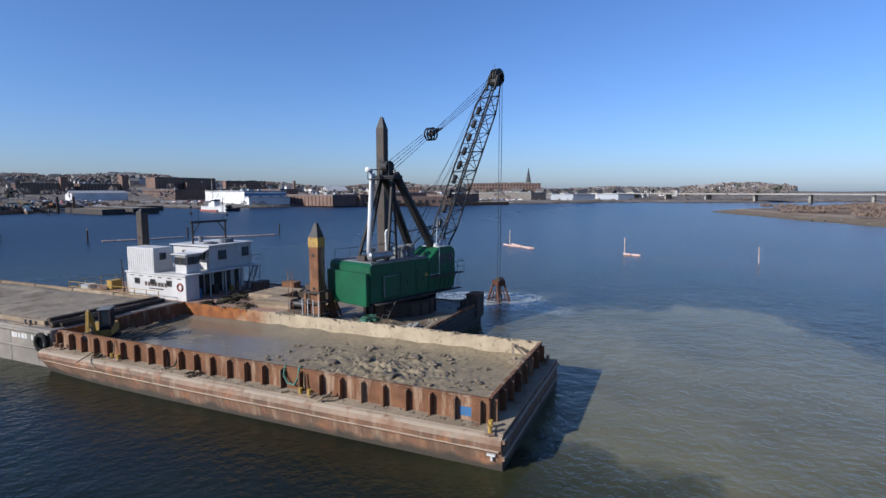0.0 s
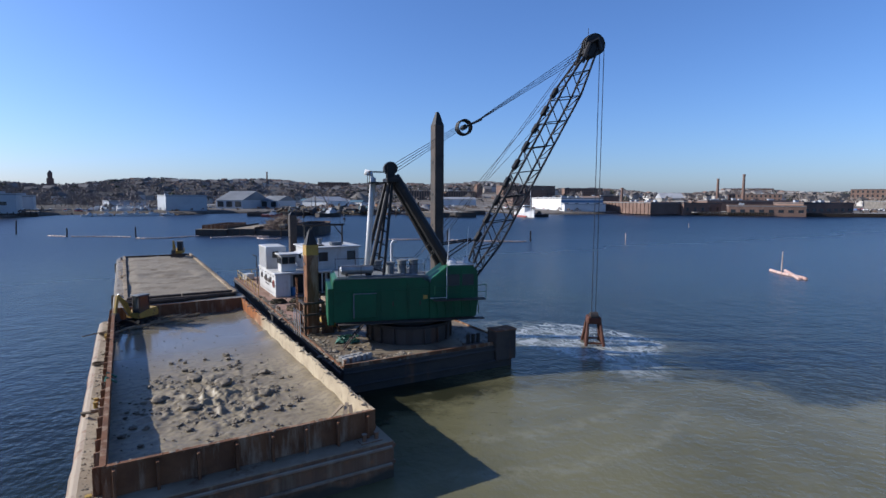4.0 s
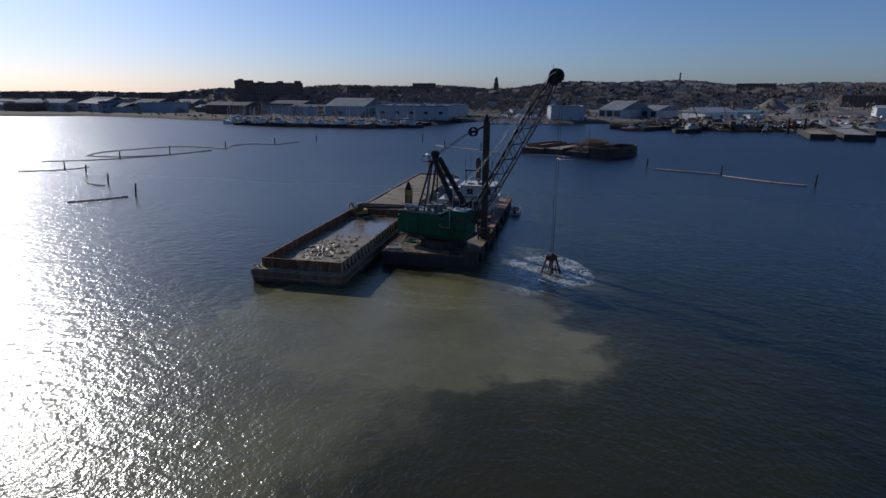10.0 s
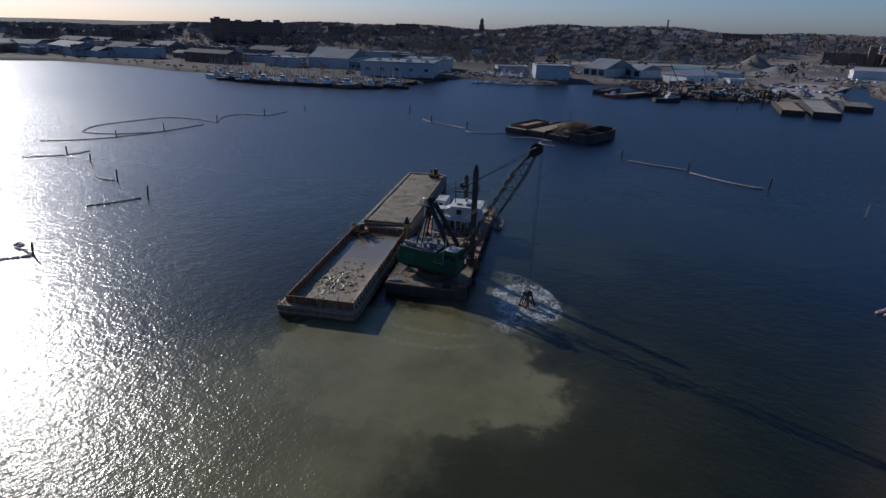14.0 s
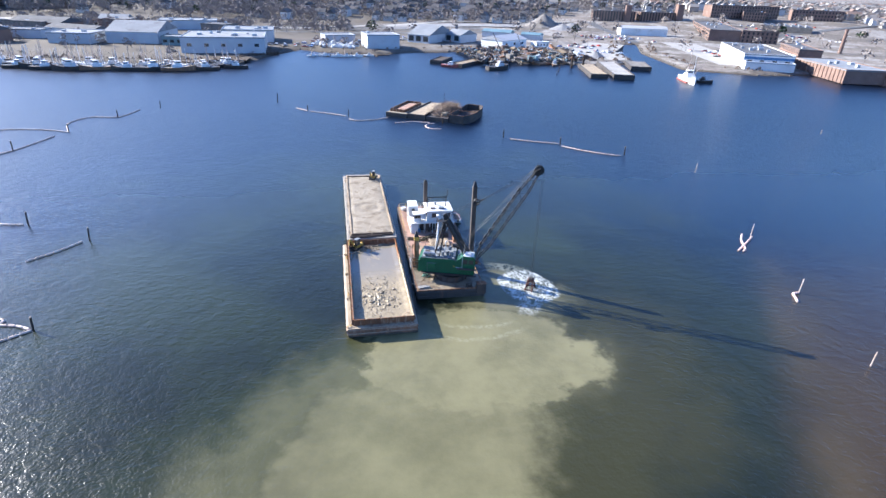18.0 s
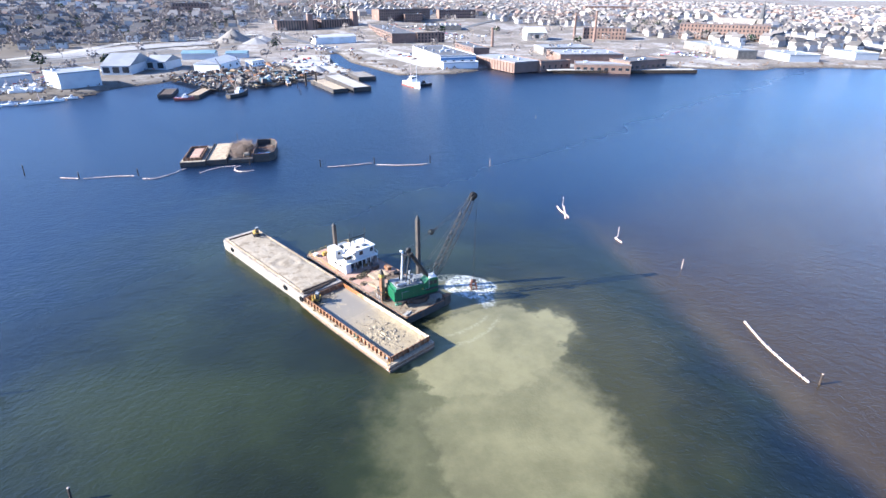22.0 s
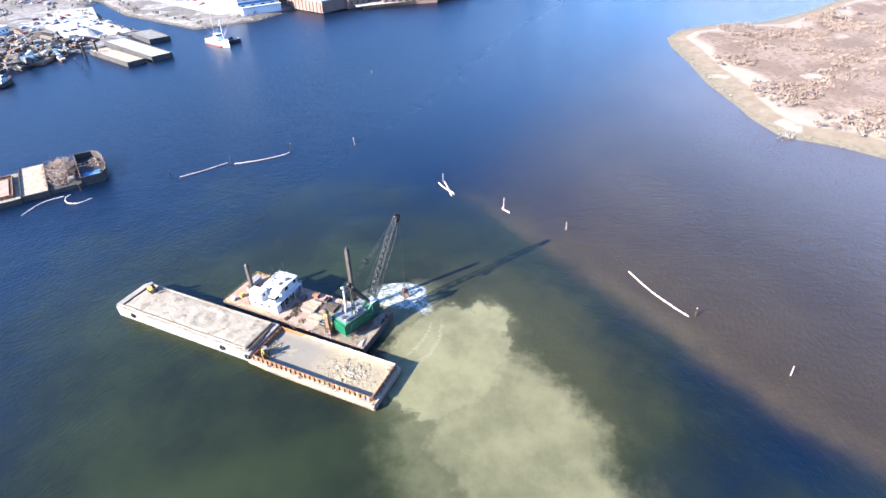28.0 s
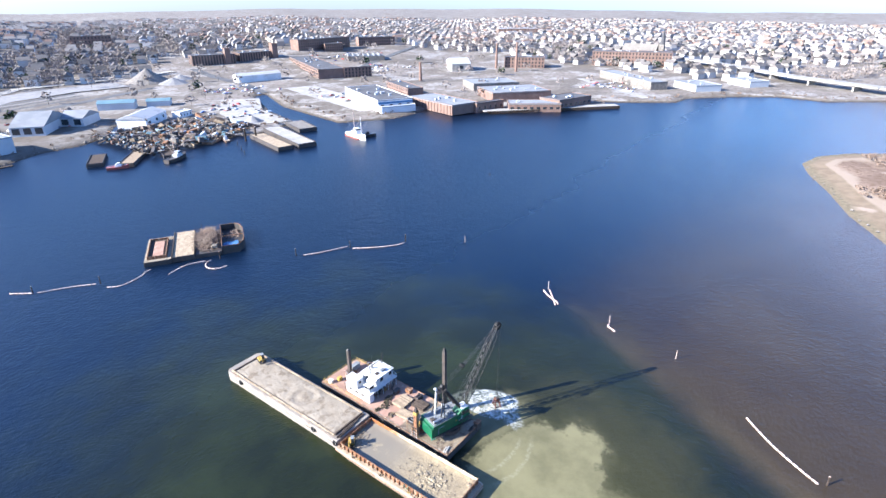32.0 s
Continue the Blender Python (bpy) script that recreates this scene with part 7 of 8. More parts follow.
def building(name, x, y, turn, length, depth, height, wall, roof, label, category="building", form="flat", rows=0, cols=0, win=(1.8, 2.6), sides="sw", z=None, piers=0, group=""):
    """A block whose near left foot stands at x, y; its front runs length metres along turn."""
    z = ground_z(x, y) - 0.2 if z is None else z
    s = thing(name, x, y, z, turn, label, category, group)
    part("wall", B((0, length, 0, depth, 0, height)), wall, s)
    if form == "flat":
        part("roof", B((-0.2, length + 0.2, -0.2, depth + 0.2, height, height + 0.5)), roof, s)
        part("parapet", B((-0.2, length + 0.2, -0.2, 0.1, height + 0.5, height + 0.9), (-0.2, length + 0.2, depth - 0.1, depth + 0.2, height + 0.5, height + 0.9), (-0.2, 0.1, 0.1, depth - 0.1, height + 0.5, height + 0.9), (length - 0.1, length + 0.2, 0.1, depth - 0.1, height + 0.5, height + 0.9)), wall, s)
    elif form == "gable":
        bm = bmesh.new()
        h2 = height + depth * 0.16
        a = [bm.verts.new(p) for p in ((-0.5, -0.5, height), (length + 0.5, -0.5, height), (length + 0.5, depth / 2, h2), (-0.5, depth / 2, h2), (-0.5, depth + 0.5, height), (length + 0.5, depth + 0.5, height))]
        for f in ((0, 1, 2, 3), (3, 2, 5, 4), (0, 3, 4), (1, 5, 2), (0, 4, 5, 1)):
            bm.faces.new([a[i] for i in f])
        part("roof", bm, roof, s)
    elif form == "saw":
        n = max(3, int(length / 8))
        for i in range(n):
            x0, x1 = length * i / n, length * (i + 1) / n
            part("roof_tooth", side_prism([(x0, height), (x1, height), (x0 + 0.3, height + 2.6)], 0, depth), roof, s)
    rngb = random.Random(int(abs(x) * 13 + abs(y) * 7))
    if form == "flat" and length * depth > 500:
        for i in range(int(min(7, length * depth / 350))):
            bx, by = rngb.uniform(0.1, 0.85) * length, rngb.uniform(0.15, 0.75) * depth
            part("roof_unit", B((bx, bx + rngb.uniform(1.5, 4), by, by + rngb.uniform(1.5, 3), height + 0.5, height + rngb.uniform(1.3, 2.4)), bevel=0.05), "roof_pale" if i % 2 else "metal_shed", s)
    me = WIN[win]
    sides_all = {'s': (length, 0, 0, -0.03, 0), 'n': (length, 0, 0, depth + 0.03, 180), 'w': (depth, 1, -0.03, 0, -90), 'e': (depth, 1, length + 0.03, 0, 90)}
    if rows:
        for sd in sides:
            span, ax, ox, oy, tw = sides_all[sd]
            n = cols if ax == 0 else max(2, int(cols * depth / length))
            for r in range(rows):
                for c in range(n):
                    u = span * (c + 0.5) / n
                    o = new("window", me)
                    o.parent = s
                    o.matrix_basis = pose(u if ax == 0 else ox, u if ax else oy, height * (r + 0.55) / rows, 0, 0, tw)
    for i in range(piers):
        u = length * i / (piers - 1)
        part("pilaster", B((u - 0.35, u + 0.35, -0.35, 0.0, 0, height)), wall, s)
    return s


building("warehouse", -88, 420, 4, 40, 36, 9, "metal_shed", "roof_mid", "grey warehouse behind the quay", "warehouse", "flat")
building("warehouse", -102, 344, 4, 55, 48, 10, "metal_shed", "roof_mid", "large pale grey waterfront warehouse with a flat roof", "warehouse", "flat", 1, 5, (3.0, 2.0), "s")
building("warehouse", -168, 402, -6, 38, 42, 8.5, "metal_shed", "roof_mid", "pale blue-grey warehouse behind the fishing quay", "warehouse", "gable")
building("fish_house", -126, 390, -10, 26, 14, 6, "teal_roof", "roof_mid", "blue-grey fish house on the quay", "building", "flat", 1, 5, (3.0, 2.0), "s")
building("warehouse", -205, 395, -4, 30, 30, 7, "metal_shed", "roof_mid", "low pale warehouse on the quay", "warehouse", "flat")
building("boat_shed", 27, 384, 8, 26, 26, 10, "metal_shed", "roof_mid", "pale grey boat storage shed", "shed", "flat")
building("boat_shed", -6, 425, 14, 26, 18, 5.5, "metal_shed", "roof_mid", "low white boat shed", "shed", "flat")
building("shed", 66, 440, -38, 22, 46, 7, "metal_shed", "roof_mid", "long grey shed with an open front", "shed", "gable", 1, 3, (5.0, 4.4), "s")
building("shed", 102, 452, -48, 18, 26, 6.5, "metal_shed", "roof_mid", "pale metal shed with an open bay", "shed", "gable", 1, 2, (5.0, 4.4), "s")
building("shed", 150, 500, -36, 30, 14, 6, "metal_shed", "teal_roof", "long shed with a teal sheet roof", "shed", "gable")
building("shed", 186, 484, -36, 20, 12, 5, "metal_shed", "teal_roof", "short shed with a teal sheet roof", "shed", "gable")
building("shop", 140, 392, 40, 38, 22, 7, "white_clean", "roof_pale", "white workshop beside the scrap yard", "shop", "gable", 1, 3, (3.0, 2.0), "s")
building("yard_office", 176, 408, 20, 14, 8, 4, "white_clean", "roof_pale", "small white yard office", "office", "flat", 1, 4, (1.2, 1.6), "s")
COLD = building("cold_store", 292, 291, -26, 33, 92, 9.5, "white_clean", "roof_dark", "long white cold store with dark bay doors", "warehouse", "flat", 1, 4, (3.0, 2.0), "s")
building("loading_dock", 289, 284, -26, 32, 10, 5.0, "white_clean", "roof_pale", "low white loading dock with a blue band", "dock", "flat")
part("blue_band", B((33.02, 33.1, 0.0, 16.0, 5.2, 8.4), (0.0, 33.1, -0.1, -0.02, 6.6, 8.4)), "blue", COLD, "blue painted band")
MILL = building("brick_mill", 352, 226, 75, 66, 30, 8.0, "brick", "roof_mid", "long brick waterfront mill with pilasters", "mill", "flat", 0, 0, (1.8, 2.6), "s", None, 0)
for i in range(15):
    part("pilaster", B((2 + i * 4.5, 2.7 + i * 4.5, 30.0, 30.45, 0, 8.0)), "brick", MILL)
s = building("brick_mill", 346.5, 224, -18, 31, 6, 8.4, "brick", "roof_dark", "brick gable end of the waterfront mill", "mill", "flat", 1, 5, (1.8, 2.6), "s")
building("brick_mill", 366, 300, 62, 60, 16, 11, "brick", "roof_dark", "three-storey brick mill wing", "mill", "flat", 3, 12, (1.8, 2.6), "sn")
building("brick_works", 368, 204, -55, 46, 22, 7, "brick", "roof_mid", "low brick works on the wharf", "factory", "flat", 1, 8, (3.0, 2.0), "s")
building("brick_works", 398, 170, -16, 44, 24, 9.5, "brick", "roof_dark", "dark brick works beside the wharf", "factory", "flat", 1, 7, (3.0, 2.0), "s")
building("brick_works", 392, 236, -38, 60, 46, 8, "brick", "roof_mid", "brick factory with a wide grey roof", "factory", "flat")
building("brick_works", 440, 290, -38, 52, 40, 7, "stone", "roof_mid", "grey factory with a broad flat roof", "factory", "flat")
building("distribution_shed", 552, 138, -40, 20, 112, 8, "stone", "roof_mid", "long white distribution shed with a dark end wall", "warehouse", "flat")
building("distribution_shed", 590, 76, 48, 40, 30, 6, "metal_shed", "roof_mid", "large white distribution shed", "warehouse", "flat")
building("distribution_shed", 650, 40, 48, 36, 24, 6, "metal_shed", "roof_mid", "white shed by the upper harbour", "warehouse", "flat")
s = building("old_mill", 372, 722, -18, 60, 24, 13, "brick", "roof_dark", "tall brick cotton mill with a stair tower", "mill", "flat", 5, 15, (1.8, 2.6), "sw")
part("tower", B((45, 53, -3, 6, 0, 22), bevel=0.2), "brick", s, "square brick stair tower")
s = building("old_mill", 438, 706, -10, 62, 24, 12, "brick", "roof_dark", "brick cotton mill beside its twin tower", "mill", "flat", 5, 15, (1.8, 2.6), "sw")
part("tower", B((51, 60, -4, 6, 0, 24), bevel=0.2), "brick", s, "tall square brick tower")
building("white_shed", 330, 552, -12, 54, 16, 8, "white_clean", "roof_pale", "long white shed below the mills", "shed", "gable")
building("brick_mill", 440, 486, 62, 190, 34, 11, "brick", "roof_dark", "very long brick mill with rows of windows", "mill", "flat", 3, 46, (1.8, 2.6), "n")
s = building("brick_mill_end", 437.5, 485, -28, 36, 4, 11.6, "brick", "roof_dark", "brick end wall of the long mill", "mill", "flat", 3, 8, (1.8, 2.6), "s")
building("old_mill", 560, 720, -4, 110, 22, 17, "brick", "roof_dark", "brick mill block in the town centre", "mill", "flat", 4, 24, (1.8, 2.6), "s")
building("old_mill", 700, 720, -30, 70, 22, 15, "brick", "roof_dark", "far brick mill block", "mill", "flat", 3, 16, (1.8, 2.6), "s")
building("factory", 556, 600, -40, 56, 34, 7, "stone", "roof_mid", "low pale factory with a saw-tooth roof", "factory", "saw")
building("barn_shed", 566, 410, -42, 26, 40, 10, "concrete", "roof_pale", "shed with an open dark gable", "shed", "gable", 1, 1, (5.0, 4.4), "s")
building("brick_mill", 640, 372, -60, 56, 24, 14, "brick", "roof_dark", "brick mill by two chimneys", "mill", "flat", 3, 12, (1.8, 2.6), "s")
building("brick_mill", 600, 700, -30, 30, 20, 12, "brick", "roof_dark", "small brick mill among the factories", "mill", "flat", 3, 8, (1.8, 2.6), "s")
building("brick_block", 1060, 640, -50, 90, 34, 16, "brick", "roof_pale", "far red brick block on the ridge", "building", "flat", 3, 14, (1.8, 2.6), "s")
building("brick_mill", 734, 281, -72, 108, 26, 19, "brick", "roof_dark", "long five-storey brick mill across the upper harbour", "mill", "flat", 4, 24, (1.8, 2.6), "s")
s = building("hospital", -455, 722, 32, 100, 26, 27.5, "brick", "roof_dark", "large dark hospital block on the skyline", "hospital", "flat", 6, 24, (1.8, 2.6), "s", 8.0)
part("tower_wing", B((-1.5, 26, -3, 24, 0, 31.5), bevel=0.1), "brick", s, "taller dark wing")
part("plant_room", B((4, 12, 4, 16, 31.5, 33.5), bevel=0.1), "roof_dark", s)
part("plant_room", B((33, 42, 6, 18, 28, 30.2), bevel=0.1), "roof_dark", s)
part("plant_room", B((62, 71, 6, 18, 28, 31), bevel=0.1), "roof_dark", s)
part("plant_room", B((89, 98, 4, 20, 28, 31.6), bevel=0.1), "roof_dark", s)
building("apartment_block", -330, 860, 24, 42, 16, 17, "brick", "roof_dark", "low dark block beside the hospital hill", "building", "flat", 3, 10, (1.8, 2.6), "s", 15.0)
building("apartment_block", -566, 652, 38, 28, 16, 13, "brick", "roof_dark", "small dark block on the low skyline", "building", "flat", 3, 6, (1.8, 2.6), "s", 7.0)
building("apartment_block", -250, 1000, 10, 44, 16, 20, "brick", "roof_dark", "brick apartment block on the skyline", "building", "flat", 4, 10, (1.8, 2.6), "s")
building("apartment_block", -700, 640, 40, 44, 18, 12, "brick", "roof_dark", "dark apartment block near the water", "building", "flat", 3, 10, (1.8, 2.6), "s")
building("apartment_block", 330, 1010, -20, 60, 20, 17, "brick", "roof_dark", "school block on the hilltop", "school", "flat", 3, 12, (1.8, 2.6), "s")


def landmark(name, x, y, label, category, shape):
    s = thing(name, x, y, ground_z(x, y), 0, label, category)
    if shape == "belfry":
        part("shaft", B((-5, 5, -5, 5, 0, 22), bevel=0.2), "brick", s)
        part("lantern", B((-3.4, 3.4, -3.4, 3.4, 22, 31), bevel=0.3), "brick", s)
        part("cap", T(((0, 0, 31), (0, 0, 36), 4.2, 0.3), n=8), "roof_dark", s)
    elif shape == "spire":
        part("nave", side_prism([(-12, 0), (12, 0), (12, 12), (0, 22), (-12, 12)], 6, 60), "stone", s)
        part("shaft", B((-4.0, 4.0, -3.5, 4.5, 0, 22), bevel=0.2), "stone", s)
        part("spire", T(((0, 0.5, 22), (0, 0.5, 46), 4.4, 0.2), n=8), "roof_dark", s)
    else:
        part("shaft", T(((0, 0, 0), (0, 0, shape), 1.9, 1.3), n=14), "brick", s)
        part("crown", T(((0, 0, shape), (0, 0, shape + 1.2), 1.7), n=14), "brick", s)
    return s


landmark("church_tower", -105, 1150, "dark church tower on the hilltop", "tower", "belfry")
landmark("church", 866, 222, "stone church with a tall dark spire", "church", "spire")
landmark("chimney_stack", 628, 378, "tall brick factory chimney", "chimney", 32)
landmark("chimney_stack", 614, 338, "tall brick factory chimney", "chimney", 36)
landmark("chimney_stack", 473, 390, "slim brick chimney behind the mills", "chimney", 20)
landmark("chimney_stack", 250, 1080, "slim brick chimney on the hill", "chimney", 26)


# ---- wharf, piers, scrap yard ----
def timber_wharf():
    s = thing("timber_wharf", 345, 214, 0, -41.5, "old timber wharf on rows of leaning piles", "wharf")
    L, W = 128, 13
    part("deck", B((0, L, 2, W, 1.9, 2.4)), "concrete", s, "pale concrete wharf deck")
    for i in range(46):
        x = 4 + i * 1.45
        p = part("pile", T(((x, 0.5, -1), (x + random.Random(i).uniform(-0.4, 0.4), 1.6, 2.3), 0.22), n=6), "pile", s)
    part("cap_beam", B((2, 70, 1.2, 1.7, 2.2, 2.6)), "timber", s)
    part("quay_face", B((70, L, 1.6, 2.2, -0.8, 2.5)), "timber", s)


timber_wharf()


def barge_at(name, x, y, turn, w, l, h, material, deckmat, label):
    s = thing(name, x, y, 0, turn, label, "barge")
    part("hull", B((0, w, 0, l, -0.8, h), bevel=0.1), material, s)
    part("deck", B((0.4, w - 0.4, 0.4, l - 0.4, h, h + 0.06)), deckmat, s)
    part("curb", B((0.1, 0.4, 0.2, l - 0.2, h, h + 0.5), (w - 0.4, w - 0.1, 0.2, l - 0.2, h, h + 0.5), (0.4, w - 0.4, 0.2, 0.5, h, h + 0.5)), material, s)
    return s


barge_at("moored_barge", 159, 257, -14, 11, 50, 2.2, "hull_black", "deck", "rusty hopper barge at the pier")
barge_at("moored_barge", 172, 252, -16, 13, 66, 2.6, "hull_black", "concrete", "timber-decked steel barge forming the pier")
barge_at("moored_barge", 204, 290, -20, 14, 34, 2.4, "hull_black", "stone", "dark barge beside the pier")
barge_at("moored_barge", 66, 318, -28, 9, 26, 2.0, "hull_black", "timber", "open dark barge rafted at the scrap yard")
barge_at("moored_barge", 78, 304, -40, 9, 40, 1.9, "hull_black", "timber_pale", "flat rusty barge rafted at the scrap yard")
barge_at("moored_barge", 104, 300, -22, 10, 40, 1.8, "hull_black", "timber", "dark barge heaped with scrap")
barge_at("moored_barge", 140, 316, -60, 7, 20, 1.6, "hull_rust", "deck", "small rusty barge at the yard")
for px, py in ((164, 300), (172, 299)):
    mooring_pile(px, py, 9, 0, 0.7, "tall dark spud of the pier barge")


def boat(name, x, y, turn, L, hullmat, topmat, label, masts=1, cabin=0.35, rig=True):
    """A work boat: shaped hull, deckhouse, wheelhouse, mast and boom."""
    s = thing(name, x, y, 0, turn, label, "boat")
    W = L * 0.28
    h = L * 0.11
    bm = bmesh.new()
    rings = []
    for f, wd, rise in ((0, 0.82, 0.1), (0.3, 1.0, 0.0), (0.65, 0.95, 0.1), (0.88, 0.55, 0.4), (1.0, 0.04, 0.7)):
        yy = L * (f - 0.5)
        rings.append([bm.verts.new(p) for p in ((-W / 2 * wd * 0.8, yy, -0.5), (W / 2 * wd * 0.8, yy, -0.5), (W / 2 * wd, yy, h * (1 + rise)), (-W / 2 * wd, yy, h * (1 + rise)))])
    for a, b in zip(rings, rings[1:]):
        for k in range(4):
            bm.faces.new((a[k], a[(k + 1) % 4], b[(k + 1) % 4], b[k]))
    bm.faces.new(rings[0])
    bm.faces.new(rings[-1][::-1])
    bmesh.ops.recalc_face_normals(bm, faces=bm.faces[:])
    part("hull", bm, hullmat, s)
    cy = L * (cabin - 0.5)
    part("deckhouse", B((-W * 0.34, W * 0.34, cy, cy + L * 0.28, h, h + L * 0.1), bevel=0.06), topmat, s)
    wh = part("wheelhouse", B((-W * 0.28, W * 0.28, cy + L * 0.08, cy + L * 0.24, h + L * 0.1, h + L * 0.19), bevel=0.06), topmat, s)
    part("wheelhouse_window", B((-W * 0.285, W * 0.285, cy + L * 0.1, cy + L * 0.245, h + L * 0.135, h + L * 0.17)), "glass", wh)
    if rig:
        for i in range(masts):
            my = cy + L * (0.02 + 0.4 * i)
            part("mast", T(((0, my, h), (0, my, h + L * (0.72 - 0.16 * i)), 0.2, 0.13), n=6), "white_clean" if i % 2 else "boom_white", s)
            part("outrigger", T(((0, my, h + L * 0.1), (W * 0.9, my - 0.5, h + L * 0.42), 0.07), ((0, my, h + L * 0.1), (-W * 0.9, my - 0.5, h + L * 0.42), 0.1), n=5), "boom_white", s)
            part("stay", T(((0, my, h + L * 0.48), (0, L * 0.46, h * 1.6), 0.04), ((0, my, h + L * 0.48), (0, -L * 0.45, h * 1.1), 0.04), n=4), "cable", s)
    part("rail", chain([(-W * 0.45, -L * 0.45, h * 1.25), (-W * 0.5, 0, h * 1.25), (0, L * 0.47, h * 1.9), (W * 0.5, 0, h * 1.25), (W * 0.45, -L * 0.45, h * 1.25)], 0.05, 5), "white_clean", s)
    return s


TRAWLER = boat("trawler", 218, 243, 165, 24, "white_clean", "white_clean", "white and red trawler at anchor", 2)
part("boot_top", B((-3.05, 3.05, -12.6, 6.5, -0.4, 1.0), bevel=0.1), "red", TRAWLER, "red lower hull")
boat("tug", 226, 240, -135, 12, "hull_black", "dark_steel", "small dark tug beside the trawler", 1, 0.35, False)
boat("tug", 108, 292, -68, 18, "hull_black", "metal_shed", "dark-hulled tug moored at the yard", 1, 0.45)
boat("tug", 77, 302, -120, 12, "red", "white_clean", "small red and white boat at the rafted barges", 1, 0.4, False)
boat("tug", 156, 312, -20, 12, "hull_rust", "metal_shed", "small pale boat at the yard", 1, 0.4, False)
rngb = random.Random(3)
for i in range(30):
    row = i % 3
    fx = -200 + (i // 3) * 14.6 + row * 4.5 + rngb.uniform(-1.5, 1.5)
    fy = float(np.interp(fx, [-205, -166, -124, -84, -56], [322, 298, 295, 295, 308])) - 1.5 - row * 6.4 - rngb.uniform(0, 2)
    boat("fishing_boat", fx, fy, rngb.choice((-78, -84, 98, 104)), rngb.uniform(13, 19), rngb.choice(("hull_black", "hull_black", "hull_black", "hull_rust", "white_clean", "dark_steel")), "white_clean", "steel fishing boat with tall rig moored at the quay", 2)
for i in range(6):
    boat("small_boat", -14 + i * 8 + rngb.uniform(-2, 2), 352 + rngb.uniform(-4, 4), rngb.uniform(-120, -60), rngb.uniform(7, 10), "white_clean", "white_clean", "small white boat at the marina float", 1, 0.4, i % 3 == 0)
for i in range(14):
    bx, by = -12 + rngb.uniform(0, 44), 385 + rngb.uniform(0, 26)
    o = boat("laid_up_boat", bx, by, rngb.uniform(0, 360), rngb.uniform(7, 11), "white_clean", "white_clean", "white pleasure boat laid up ashore for winter", 1, 0.4, i % 2 == 0)
    o.matrix_world = pose(bx, by, ground_z(bx, by) + 0.6, 0, 0, rngb.uniform(0, 360))
s = thing("marina_float", -18, 356, 0.0, 4, "dark floating dock of the marina", "dock")
part("deck", B((0, 60, 0, 2.2, -0.2, 0.5)), "timber", s)
for i in range(6):
    part("finger", B((4 + i * 9, 5 + i * 9, -8, 0, -0.2, 0.45)), "timber", s)
s = thing("fishing_quay", -205, 326, 0, -4, "dark timber fishing quay", "quay")
part("deck", B((0, 150, -4, 12, 1.4, 2.0)), "timber", s)
for i in range(40):
    part("pile", T(((1 + i * 3.8, -4.1, -1), (1 + i * 3.8, -4.1, 2.9), 0.25), n=6), "pile", s)

s = thing("fishing_quay", -86, 299, 0, 52, "dark timber quay along the warehouse basin", "quay")
part("deck", B((0, 76, 0, 9, 1.4, 2.2)), "timber", s)
part("quay_face", B((0, 76, -0.3, 0, -0.8, 2.0)), "timber", s)
for i in range(22):
    part("pile", T(((1 + i * 3.5, -0.5, -1), (1 + i * 3.5, -0.45, 3.0), 0.24), n=6), "pile", s)


def heap(name, x, y, r, h, material, label, seed):
    rngh = random.Random(seed)
    s = thing(name, x, y, ground_z(x, y) - 0.3, 0, label, "heap", kind="stuff")
    bm = bmesh.new()
    k = 28
    top = bm.verts.new((0, 0, h))
    prev = None
    rows = []
    for j in range(1, 6):
        f = j / 5
        rows.append([bm.verts.new((r * f * (1 + 0.12 * noise.noise((i * 0.7, seed, 0))) * math.cos(2 * math.pi * i / k), r * f * (1 + 0.12 * noise.noise((i * 0.7, seed, 3))) * math.sin(2 * math.pi * i / k), h * (1 - f) ** 1.1 + rngh.uniform(-0.1, 0.1))) for i in range(k)])
    for i in range(k):
        bm.faces.new((top, rows[0][i], rows[0][(i + 1) % k]))
        for a, b in zip(rows, rows[1:]):
            bm.faces.new((a[i], b[i], b[(i + 1) % k], a[(i + 1) % k]))
    bmesh.ops.recalc_face_normals(bm, faces=bm.faces[:])
    part("heap", bm, material, s)


heap("gravel_heap", 271, 650, 26, 16, "stone", "dark gravel heap in the yard", 1)
heap("gravel_heap", 284, 616, 18, 7, "gravel", "pale gravel heap in the yard", 2)
heap("gravel_heap", 306, 640, 15, 6, "gravel", "pale gravel heap", 3)
heap("gravel_heap", 203, 346, 9, 5, "gravel", "grey gravel heap on the pier yard", 4)
heap("gravel_heap", 186, 372, 13, 4, "timber", "dark soil heap in the yard", 5)


